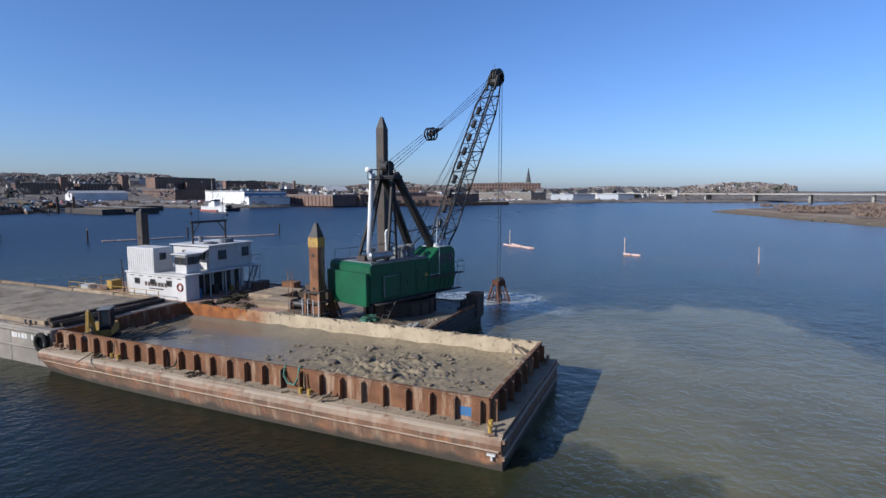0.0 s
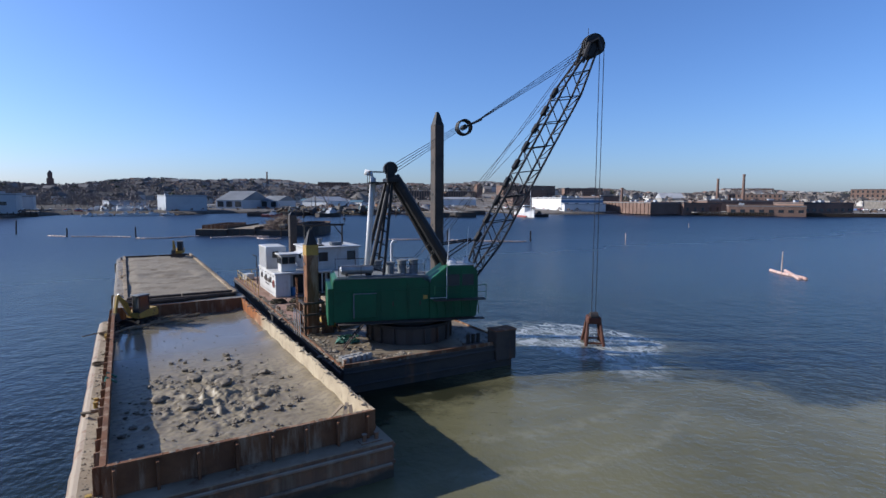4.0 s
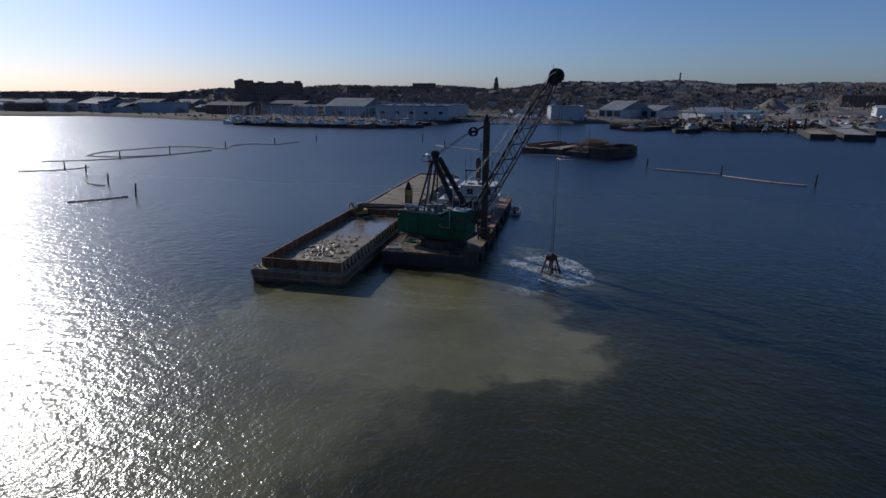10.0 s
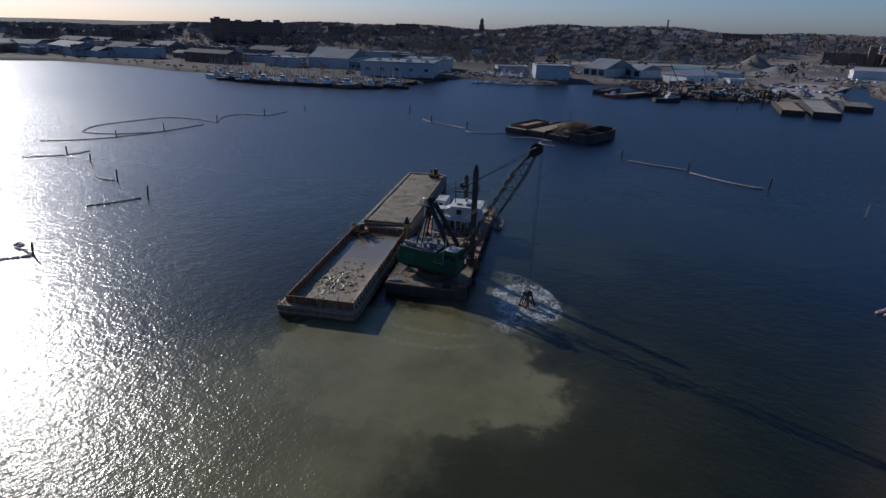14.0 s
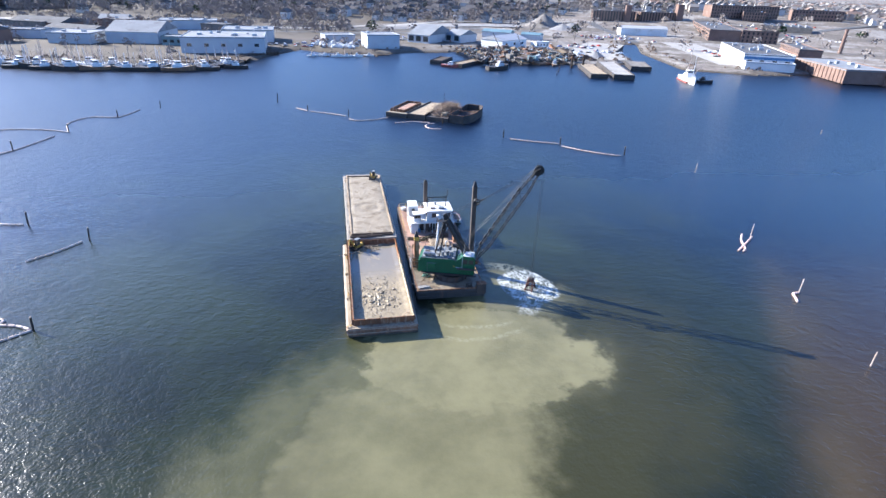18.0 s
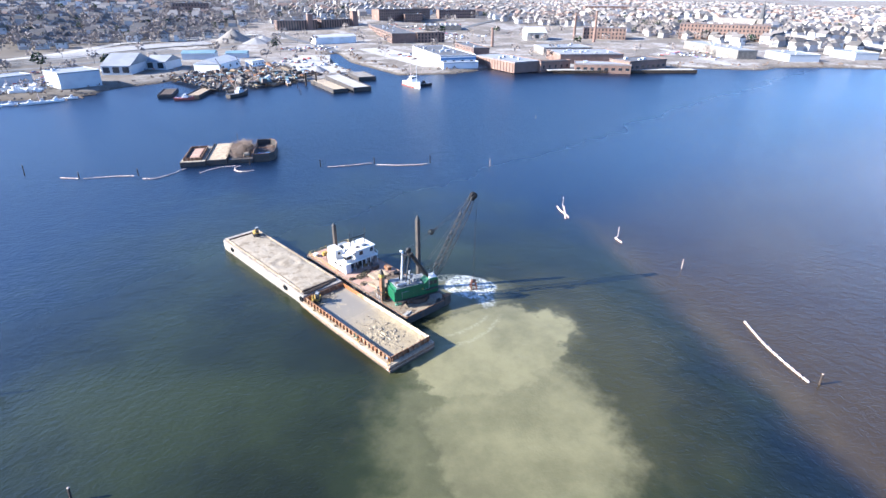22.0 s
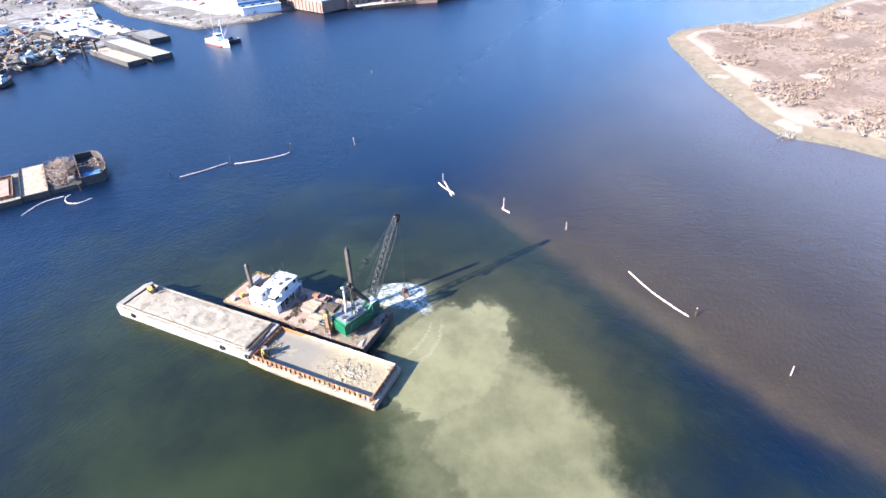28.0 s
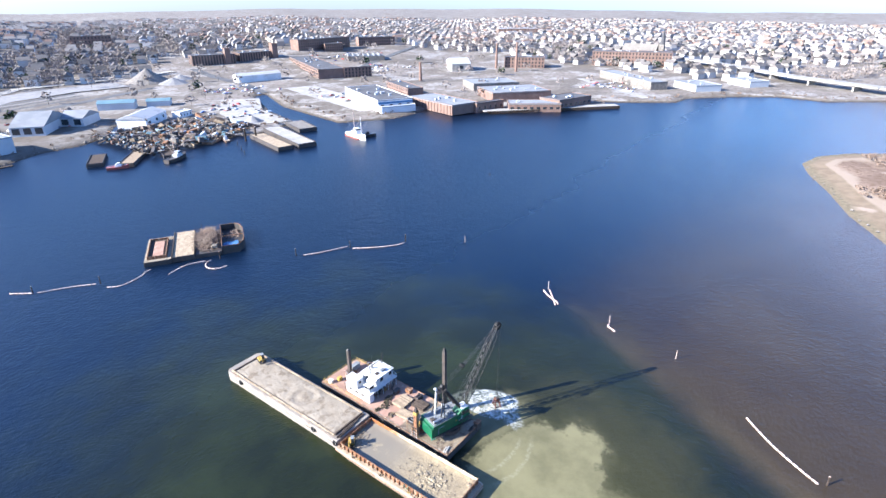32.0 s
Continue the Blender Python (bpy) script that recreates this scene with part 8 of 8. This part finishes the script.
def scrap_field():
    """Mixed scrap: beams, tanks, boxes and plates lying about the yard and on its barges."""
    rngs = random.Random(9)
    s = thing("scrap_heap", 130, 350, 1.8, 0, "jumbled scrap metal, tanks and timbers in the yard", "scrap", kind="stuff")
    kinds = {k: bmesh.new() for k in ("junk", "rust", "stone", "timber_pale", "metal_shed", "teal_roof", "timber", "hull_black")}
    for i in range(1500):
        u, v = rngs.random(), rngs.random()
        x, y = -30 + 95 * u, -38 + 84 * v
        X, Y = 130 + x, 350 + y
        if Y < 300 + 0.25 * (X - 90) or Y > 420 or X + 0.2 * Y > 270 or X < 92 + (400 - Y) * 0.05 - 20 * (Y < 345):
            continue
        bm = kinds[rngs.choice(("junk", "junk", "junk", "rust", "stone", "stone", "timber_pale", "metal_shed", "hull_black", "hull_black", "hull_black", "teal_roof", "timber"))]
        m = Matrix.Translation((x, y, rngs.uniform(0, 1.2))) @ Euler((rngs.uniform(-0.3, 0.3), rngs.uniform(-0.4, 0.4), rngs.uniform(0, 6.28))).to_matrix().to_4x4()
        if i % 4 == 0:
            a, b = m @ Vector((-rngs.uniform(2, 6), 0, 0)), m @ Vector((rngs.uniform(2, 6), 0, 0.6))
            add_tube(bm, a, b, rngs.uniform(0.1, 0.45), 6)
        else:
            add_box(bm, -rngs.uniform(0.3, 1.9), rngs.uniform(0.3, 1.9), -rngs.uniform(0.2, 0.9), rngs.uniform(0.2, 0.9), 0, rngs.uniform(0.2, 1.7), m @ Matrix.Diagonal((1 + 1.6 * (i % 11 == 0), 1 + 1.2 * (i % 11 == 0), 1 + 1.0 * (i % 11 == 0), 1)))
    for k, bm in kinds.items():
        tagged(part("scrap_pieces", bm, k, s), kind="stuff")


scrap_field()


def yard_crane(x, y, turn, h):
    s = thing("yard_crane", x, y, ground_z(x, y), turn, "old lattice yard crane with a raised jib", "crane")
    part("cab", B((-2, 2, -1.5, 1.5, 1, 4), bevel=0.1), "rust", s)
    part("track", B((-2.6, 2.6, -2, -1.2, 0, 1.1), bevel=0.2), "dark_steel", s)
    part("track", B((-2.6, 2.6, 1.2, 2, 0, 1.1), bevel=0.2), "dark_steel", s)
    part("jib", T(((2, -0.4, 2), (h * 0.7, -0.3, h), 0.12), ((2, 0.4, 2), (h * 0.7, 0.3, h), 0.12), ((2, 0, 2.8), (h * 0.7, 0, h + 0.3), 0.12), n=5), "junk", s)


yard_crane(128, 345, 200, 17)
yard_crane(150, 362, 120, 14)
yard_crane(112, 330, 250, 12)


# ---- roads, viaduct, rail yard ----
def strip(name, points, width, material, label, lift=0.12, category="road"):
    """A road laid on the ground along points."""
    verts, faces = [], []
    pts = []
    for (x0, y0), (x1, y1) in zip(points, points[1:]):
        n = max(2, int(math.hypot(x1 - x0, y1 - y0) / 15))
        pts += [(x0 + (x1 - x0) * i / n, y0 + (y1 - y0) * i / n) for i in range(n)]
    pts.append(points[-1])
    for i, (x, y) in enumerate(pts):
        a, b = pts[max(i - 1, 0)], pts[min(i + 1, len(pts) - 1)]
        d = Vector((b[0] - a[0], b[1] - a[1])).normalized()
        nx, ny = -d.y * width / 2, d.x * width / 2
        z = max(ground_z(x + nx, y + ny), ground_z(x - nx, y - ny), ground_z(x, y)) + lift
        verts += [(x + nx, y + ny, z), (x - nx, y - ny, z)]
    for i in range(len(pts) - 1):
        faces.append((2 * i, 2 * i + 1, 2 * i + 3, 2 * i + 2))
    ob = from_data(name, verts, faces, material)
    tagged(ob, label, category, kind="structure")


strip("road", [(-420, 640), (-241, 598), (-141, 584), (-35, 572), (65, 630), (150, 700), (330, 700)], 16, "concrete", "pale waterfront road")
strip("road", [(-400, 560), (-150, 530), (40, 520), (160, 560), (250, 600)], 11, "asphalt", "grey service road")
for k, (off, m, w) in enumerate(((0, "asphalt", 5), (9, "stone", 4), (17, "asphalt", 4), (26, "gravel", 4), (36, "asphalt", 6), (52, "stone", 5))):
    strip("railway", [(-520, 560 + off), (-300, 556 + off), (-120, 548 + off), (60, 556 + off), (180, 590 + off)], w, m, "old rail bed behind the yards", 0.14 + 0.01 * k, "railway")


def rail_cars():
    """Rows of standing freight cars on the old rail beds."""
    rngr = random.Random(88)
    for k, (off, x0, n) in enumerate(((0, -420, 9), (17, -300, 7), (36, -470, 8))):
        for i in range(n):
            x = x0 + i * 17.5
            y = float(np.interp(x, [-520, -300, -120, 60], [560, 556, 548, 556])) + off
            s = thing("freight_car", x, y, ground_z(x, y) + 0.3, rngr.uniform(-2, 1), "weathered standing freight car on the rail bed", "rail car", "freight cars in the yard")
            part("body", B((0, 15.6, -1.5, 1.5, 1.1, 4.2), bevel=0.06), rngr.choice(("rust", "metal_shed", "roof_mid", "hull_black")), s)
            part("underframe", B((0.3, 15.3, -1.1, 1.1, 0.7, 1.1)), "hull_black", s)
            for bx in (2.2, 13.4):
                part("bogie", B((bx - 1.2, bx + 1.2, -1.0, 1.0, 0.0, 0.7), bevel=0.1), "hull_black", s)


rail_cars()
strip("pavement", [(60, 600), (111, 640), (180, 655), (240, 650)], 46, "gravel", "pale open gravel yard")
strip("pavement", [(300, 300), (330, 400), (352, 470)], 34, "concrete", "pale concrete lot beside the cold store")
strip("pavement", [(205, 330), (222, 390), (262, 450)], 36, "concrete", "bare concrete pier yard")
strip("road", [(303, 470), (330, 545), (345, 640), (360, 700)], 12, "asphalt", "street between yards and mills")
strip("road", [(420, 480), (560, 560), (760, 640), (1000, 760)], 12, "asphalt", "street through the mills")
strip("road", [(600, 240), (540, 170), (500, 125)], 10, "concrete", "pale street to the shore")
for k in range(7):
    strip("road", [(260 + k * 110, 800 + 60 * math.sin(k)), (520 + k * 120, 1240)], 8, "asphalt", "side street up the hill")


def viaduct():
    s = thing("viaduct", 0, 0, 0, 0, "long pale concrete highway viaduct behind the town", "viaduct")
    pts = [(1318, 895), (1190, 680), (1070, 480), (960, 320), (865, 195), (790, 105), (707, 25), (653, -60), (600, -200)]
    for (x0, y0), (x1, y1) in zip(pts, pts[1:]):
        l = math.hypot(x1 - x0, y1 - y0)
        d = part("deck", B((0, l + 0.5, -9, 9, 8.2, 9.6)), "concrete", s)
        d.matrix_basis = pose(x0, y0, 0, 0, 0, math.degrees(math.atan2(y1 - y0, x1 - x0)))
        for i in range(max(1, int(l / 40))):
            p = part("pier", B((-1, 1, -6, 6, 0, 8.2)), "concrete", s)
            p.matrix_basis = pose(x0 + (x1 - x0) * (i + 0.5) / int(max(1, l / 40)), y0 + (y1 - y0) * (i + 0.5) / int(max(1, l / 40)), 0, 0, 0, math.degrees(math.atan2(y1 - y0, x1 - x0)))


viaduct()


# ---- houses of the town ----
def house_bmesh(bm, roofbm, w, l, h, m):
    add_box(bm, -w / 2, w / 2, -l / 2, l / 2, -3, h, m)
    e, r = 0.5, w * 0.42
    vs = [roofbm.verts.new(m @ Vector(p)) for p in ((-w / 2 - e, -l / 2 - e, h - 0.2), (w / 2 + e, -l / 2 - e, h - 0.2), (0, -l / 2 - e, h + r), (-w / 2 - e, l / 2 + e, h - 0.2), (w / 2 + e, l / 2 + e, h - 0.2), (0, l / 2 + e, h + r))]
    for f in ((0, 1, 2), (3, 5, 4), (0, 2, 5, 3), (1, 4, 5, 2), (0, 3, 4, 1)):
        roofbm.faces.new([vs[i] for i in f])


def taken(x, y):
    """Keeps houses off the mills, yards and the viaduct."""
    if 300 < x < 780 and 470 < y < 780 and y < 790:
        return True
    if x < 330 and y < 690:
        return True
    if x > 330 and y < 470 and x < 640 + 0.3 * y:
        return True
    for (x0, y0), (x1, y1) in zip(((1318, 895), (1070, 480), (865, 195), (707, 25)), ((1070, 480), (865, 195), (707, 25), (600, -200))):
        t = max(0, min(1, ((x - x0) * (x1 - x0) + (y - y0) * (y1 - y0)) / ((x1 - x0) ** 2 + (y1 - y0) ** 2)))
        if math.hypot(x - x0 - t * (x1 - x0), y - y0 - t * (y1 - y0)) < 24:
            return True
    return False


def town():
    rngt = random.Random(101)
    sites = []
    for gi in range(-60, 130):
        for gj in range(0, 120):
            # streets turned a little to the grid
            u, v = gi * 17.0 + rngt.uniform(-2, 2), gj * 27.0 + rngt.uniform(-3, 3)
            if gi % 9 == 0:
                continue
            x, y = u * 0.92 + v * 0.39 - 100, -u * 0.39 + v * 0.92 + 420
            d = math.hypot(x, y)
            if y < 40 and x < 900:
                continue
            if d < 560 or d > 2300 or taken(x, y) or inside_and_far(SHORE, np.array([x]), np.array([y]))[0] < 30:
                continue
            az = math.degrees(math.atan2(x, y))
            if not -60 < az < 100 or rngt.random() < (0.86 if az < 0 else 0.3):
                continue
            sites.append((d, x, y))
    sites.sort()
    variants = []
    for k in range(5):
        w, l, h = 8 + k * 0.7, 11 + (k % 3) * 1.5, 6.0 + (k % 3) * 1.2
        wb, rb = bmesh.new(), bmesh.new()
        house_bmesh(wb, rb, w, l, h, Matrix.Identity(4))
        s = thing("house", 0, 0, 0, 0, "pale clapboard town house with a dark pitched roof", "house", "houses of the town")
        part("wall", wb, "house_wall", s)
        part("roof", rb, "house_roof", s)
        part("porch", B((-w * 0.4, w * 0.4, -l / 2 - 1.8, -l / 2, -0.5, 2.7)), "house_wall", s)
        wm = WIN[(1.2, 1.6)]
        for zz in (1.8, 4.6):
            for xx in (-w * 0.28, w * 0.28):
                o = new("window", wm)
                o.parent = s
                o.matrix_basis = pose(xx, -l / 2 - 0.03, zz)
        variants.append(s)
    for i, (d, x, y) in enumerate(sites[:270]):
        m = pose(x, y, ground_z(x, y) + 0.3, 0, 0, rngt.choice((-23, 67)) + rngt.uniform(-4, 4))
        if i < 5:
            variants[i].matrix_world = m
        else:
            copy_thing(variants[i % 5], m)
    s = thing("town_houses", 0, 0, 0, 0, "countless pale town houses spread over the hill", "houses", kind="stuff")
    vw, fw, vr, fr = [], [], [], []
    for d, x, y in sites[270:]:
        w, l, h = rngt.uniform(8, 12), rngt.uniform(10, 16), rngt.uniform(6, 9)
        m = pose(x, y, ground_z(x, y) + 0.3, 0, 0, rngt.choice((-23, 67)))
        k = len(vw)
        vw += [tuple(m @ Vector((sx * w / 2, sy * l / 2, z))) for z in (-3, h) for sy in (-1, 1) for sx in (-1, 1)]
        fw += [tuple(k + i for i in f) for f in ((0, 2, 3, 1), (4, 5, 7, 6), (0, 1, 5, 4), (2, 6, 7, 3), (0, 4, 6, 2), (1, 3, 7, 5))]
        k = len(vr)
        vr += [tuple(m @ Vector(p)) for p in ((-w / 2 - 0.5, -l / 2, h), (w / 2 + 0.5, -l / 2, h), (0, -l / 2, h + w * 0.4), (-w / 2 - 0.5, l / 2, h), (w / 2 + 0.5, l / 2, h), (0, l / 2, h + w * 0.4))]
        fr += [tuple(k + i for i in f) for f in ((0, 1, 2), (3, 5, 4), (0, 2, 5, 3), (1, 4, 5, 2))]
    tagged(from_data("house_walls", vw, fw, "house_wall_far", s), kind="stuff")
    tagged(from_data("house_roofs", vr, fr, "house_roof_far", s), kind="stuff")


def island_tones(name, tones, rough):
    """Each joined piece takes a tone of its own."""
    m, nt, b = nodes_of(name)
    g = nt.nodes.new("ShaderNodeNewGeometry")
    ramp = nt.nodes.new("ShaderNodeValToRGB")
    ramp.color_ramp.interpolation = 'CONSTANT'
    while len(ramp.color_ramp.elements) < len(tones):
        ramp.color_ramp.elements.new(0.5)
    for i, t in enumerate(tones):
        ramp.color_ramp.elements[i].position = i / len(tones)
        ramp.color_ramp.elements[i].color = (*t, 1)
    nt.links.new(g.outputs["Random Per Island"], ramp.inputs["Fac"])
    c = mix(nt, noise_fac(nt, 0.5), ramp.outputs["Color"], mix(nt, 0.25, ramp.outputs["Color"], (0.2, 0.18, 0.16)))
    nt.links.new(c, b.inputs["Base Color"])
    b.inputs["Roughness"].default_value = rough
    b.inputs["Specular IOR Level"].default_value = 0.15
    return m


M["house_wall_far"] = island_tones("far_clapboard", ((0.55, 0.54, 0.51), (0.42, 0.40, 0.37), (0.30, 0.29, 0.275), (0.50, 0.475, 0.43), (0.34, 0.28, 0.22), (0.46, 0.465, 0.47)), 0.85)
M["house_roof_far"] = island_tones("far_shingle", ((0.13, 0.118, 0.108), (0.085, 0.082, 0.078), (0.18, 0.165, 0.15), (0.15, 0.10, 0.078), (0.21, 0.20, 0.19)), 0.9)
town()


# ---- trees, brush, cars ----
def woods(name, sites, material, label, clumps=16, seed=5, trunk=True, size=1.0):
    """Bare winter trees: forked trunks and crowns of many thin twig clumps."""
    rngw = random.Random(seed)
    verts, faces = [], []
    for x, y, z, r, h in sites:
        if trunk:
            k = len(verts)
            verts += [(x - 0.25, y, z - 0.5), (x + 0.25, y, z - 0.5), (x, y, z + h * 0.7), (x, y - 0.25, z - 0.5), (x, y + 0.25, z - 0.5)]
            faces += [(k, k + 1, k + 2), (k + 3, k + 4, k + 2)]
        for i in range(clumps):
            a, e = rngw.uniform(0, 6.283), rngw.uniform(-0.5, 1.0)
            d = r * rngw.random() ** 0.4
            cx, cy, cz = x + d * math.cos(a) * math.sqrt(max(0.05, 1 - e * e * 0.8)), y + d * math.sin(a) * math.sqrt(max(0.05, 1 - e * e * 0.8)), z + h * 0.55 + e * h * 0.42
            s = size * r * rngw.uniform(0.16, 0.36)
            k = len(verts)
            b = rngw.uniform(0, 6.283)
            dx, dy = math.cos(b) * s, math.sin(b) * s
            verts += [(cx - dx, cy - dy, cz - s * 0.3), (cx + dx, cy + dy, cz - s * 0.1), (cx + dx * 0.2, cy + dy * 0.2, cz + s), (cx - dy * 0.6, cy + dx * 0.6, cz + s * 0.2)]
            faces += [(k, k + 1, k + 2), (k, k + 2, k + 3)]
    ob = from_data(name, verts, faces, material)
    return tagged(ob, label, "trees", kind="stuff")


def tree_sites():
    rngw = random.Random(55)
    out, ever = [], []
    tries = 0
    while len(out) < 17000 and tries < 70000:
        tries += 1
        az = radians(rngw.uniform(-62, 100))
        d = 470 + 1200 * rngw.random() ** 0.8
        x, y = d * math.sin(az), d * math.cos(az)
        deg = math.degrees(az)
        keep = 0.48 if deg < 3 else 0.3 if deg < 68 else 0.08
        if rngw.random() > keep or (taken(x, y) and rngw.random() < 0.93):
            continue
        if noise.noise((x * 0.006, y * 0.006, 2)) < -0.15 and rngw.random() < 0.7:
            continue
        if deg > 75 and d < 700:
            continue
        out.append((x, y, d, rngw.uniform(3.2, 6.0), rngw.uniform(8, 13)))
    X, Y = np.array([o[0] for o in out]), np.array([o[1] for o in out])
    inn = inside_and_far(SHORE, X, Y)
    Z = np.interp(inn, [-40, 0, 4, 30], [-3, 0.15, 1.7, 2.2]) + hill(X, Y)
    return [(x, y, z, r, h) for (x, y, d, r, h), z, i in zip(out, Z, inn) if i > 25]


sites = tree_sites()
woods("far_woods", sites, "twig", "bare brown winter trees over the far hillside", 24, 5)
woods("evergreens", [s for i, s in enumerate(sites) if i % 23 == 0], "evergreen", "scattered dark evergreens on the hill", 44, 6)


def brush_sites():
    rngw = random.Random(66)
    out = []
    for i in range(15000):
        x, y = rngw.uniform(160, 520), rngw.uniform(-330, -25)
        d = inside_and_far(SPIT, np.array([x]), np.array([y]))[0]
        if d > 12 and noise.noise((x * 0.03, y * 0.03, 8)) + 0.5 * noise.noise((x * 0.11, y * 0.11, 3)) > 0.02:
            out.append((x, y, 1.9, rngw.uniform(0.7, 2.0), rngw.uniform(0.7, 2.6)))
    return out


def west_bank_sites():
    rngw = random.Random(71)
    out = []
    for i in range(1700):
        x, y = rngw.uniform(-900, 60), rngw.uniform(310, 640)
        d = inside_and_far(SHORE, np.array([x]), np.array([y]))[0]
        if d > 26 and (d > 90 or rngw.random() < 0.15) and noise.noise((x * 0.011, y * 0.011, 4)) > -0.2:
            out.append((x, y, 1.9 + float(hill(np.array([x]), np.array([y]))[0]), rngw.uniform(2.0, 4.5), rngw.uniform(4, 9)))
    return out


woods("waterfront_trees", west_bank_sites(), "twig", "bare trees and scrub behind the western quays", 34, 9)
for i in range(46):
    wx = random.Random(200 + i).uniform(-760, -60)
    wy = float(np.interp(wx, [-800, -428, -293, -205, -84], [330, 385, 385, 365, 350])) + random.Random(300 + i).uniform(20, 190)
    if -215 < wx < -20 and wy < 455:
        continue
    rb = random.Random(400 + i)
    if min(ground_z(wx + dx, wy + dy) for dx in (0, 60) for dy in (-25, 30)) < 1.6:
        continue
    building("harbour_shed", wx, wy, rb.uniform(-30, 10), rb.uniform(22, 60), rb.uniform(14, 30), rb.uniform(5, 9), rb.choice(("metal_shed", "brick", "stone", "brick")), rb.choice(("roof_dark", "roof_dark", "roof_dark", "roof_mid")), "low harbour shed behind the western quays", "shed", rb.choice(("flat", "gable")))
woods("spit_brush", brush_sites(), "brush", "dry brown brush on the sandy spit", 16, 7, False, 1.15)


def shore_brush():
    rngw = random.Random(67)
    out = []
    for (x0, y0), (x1, y1) in zip(SHORE[4:50], SHORE[5:51]):
        l = math.hypot(x1 - x0, y1 - y0)
        nx, ny = -(y1 - y0) / l, (x1 - x0) / l
        for i in range(int(l / 3.5)):
            t, o = rngw.random(), rngw.uniform(5, 12)
            x, y = x0 + (x1 - x0) * t + nx * o, y0 + (y1 - y0) * t + ny * o
            if rngw.random() < 0.5:
                out.append((x, y, 1.7, rngw.uniform(0.8, 1.8), rngw.uniform(1.0, 3.0)))
    return out


woods("shore_brush", shore_brush(), "brush", "dry brush along the waterfront bank", 12, 8, False, 1.6)


def riprap():
    """Loose stones along the banks."""
    rngr = random.Random(68)
    verts, faces = [], []
    base = [(0, 0, 0.8), (0.9, 0, 0), (-0.5, 0.8, 0), (-0.5, -0.8, 0), (0, 0, -0.5)]
    tri = ((0, 1, 2), (0, 2, 3), (0, 3, 1), (4, 2, 1), (4, 3, 2), (4, 1, 3))
    for poly, a, b, n in ((SHORE, 8, 50, 2.2), (SPIT, 2, 14, 9.0)):
        for (x0, y0), (x1, y1) in zip(poly[a:b], poly[a + 1:b + 1]):
            l = math.hypot(x1 - x0, y1 - y0)
            nx, ny = -(y1 - y0) / l, (x1 - x0) / l
            for i in range(int(l / n)):
                t, o = rngr.random(), rngr.uniform(-0.5, 2.6)
                x, y, s = x0 + (x1 - x0) * t + nx * o, y0 + (y1 - y0) * t + ny * o, rngr.uniform(0.4, 1.0)
                k = len(verts)
                c, sn = math.cos(i * 2.4), math.sin(i * 2.4)
                verts += [(x + s * (p[0] * c - p[1] * sn), y + s * (p[0] * sn + p[1] * c), 0.3 + 0.3 * max(0, o) + s * p[2]) for p in base]
                faces += [tuple(k + q for q in f) for f in tri]
    ob = from_data("bank_stones", verts, faces, "stone")
    tagged(ob, "grey stones tipped along the waterfront banks", "stones", kind="stuff")


riprap()
bm = bmesh.new()
rngp = random.Random(12)
for i in range(110):
    lump(bm, (rngp.gauss(0, 3.4), rngp.gauss(0, 1.5), 0.2), rngp.uniform(0.2, 0.6), rngp, 0.7, 1)
s = thing("boulder_pile", 181, -84, 0.4, -20, "pile of pale boulders at the spit's edge", "stones", kind="stuff")
part("boulders", bm, "stone", s)


def parked_cars():
    rngc = random.Random(13)
    verts, faces = [], []
    fs = ((0, 2, 3, 1), (4, 5, 7, 6), (0, 1, 5, 4), (2, 6, 7, 3), (0, 4, 6, 2), (1, 3, 7, 5))
    lots = [((215, 400), 30, 40), ((330, 350), 16, 50), ((-60, 400), 50, 16), ((20, 420), 40, 16), ((60, 470), 50, 24), ((300, 500), 30, 40), ((520, 520), 50, 40), ((-180, 440), 70, 30), ((560, 180), 30, 30), ((600, 640), 60, 40)]
    for (cx, cy), rx, ry in lots:
        for i in range(34):
            x, y = cx + rngc.uniform(-rx, rx), cy + rngc.uniform(-ry, ry)
            z = ground_z(x, y)
            if z < 1.2:
                continue
            m = pose(x, y, z, 0, 0, rngc.choice((0, 90, -23, 67)))
            for x0, x1, l0, l1, z0, z1 in ((-0.9, 0.9, -2.2, 2.2, 0.3, 0.95), (-0.75, 0.75, -1.3, 0.9, 0.95, 1.5)):
                k = len(verts)
                verts += [tuple(m @ Vector((a, b, c))) for c in (z0, z1) for b in (l0, l1) for a in (x0, x1)]
                faces += [tuple(k + q for q in f) for f in fs]
    ob = from_data("parked_cars", verts, faces, "car_tones")
    tagged(ob, "small parked cars of many colours in far yards", "cars", kind="stuff")


M["car_tones"] = island_tones("car_paint", ((0.6, 0.6, 0.6), (0.05, 0.05, 0.06), (0.3, 0.04, 0.03), (0.08, 0.14, 0.3), (0.7, 0.7, 0.68), (0.2, 0.2, 0.2)), 0.35)
parked_cars()
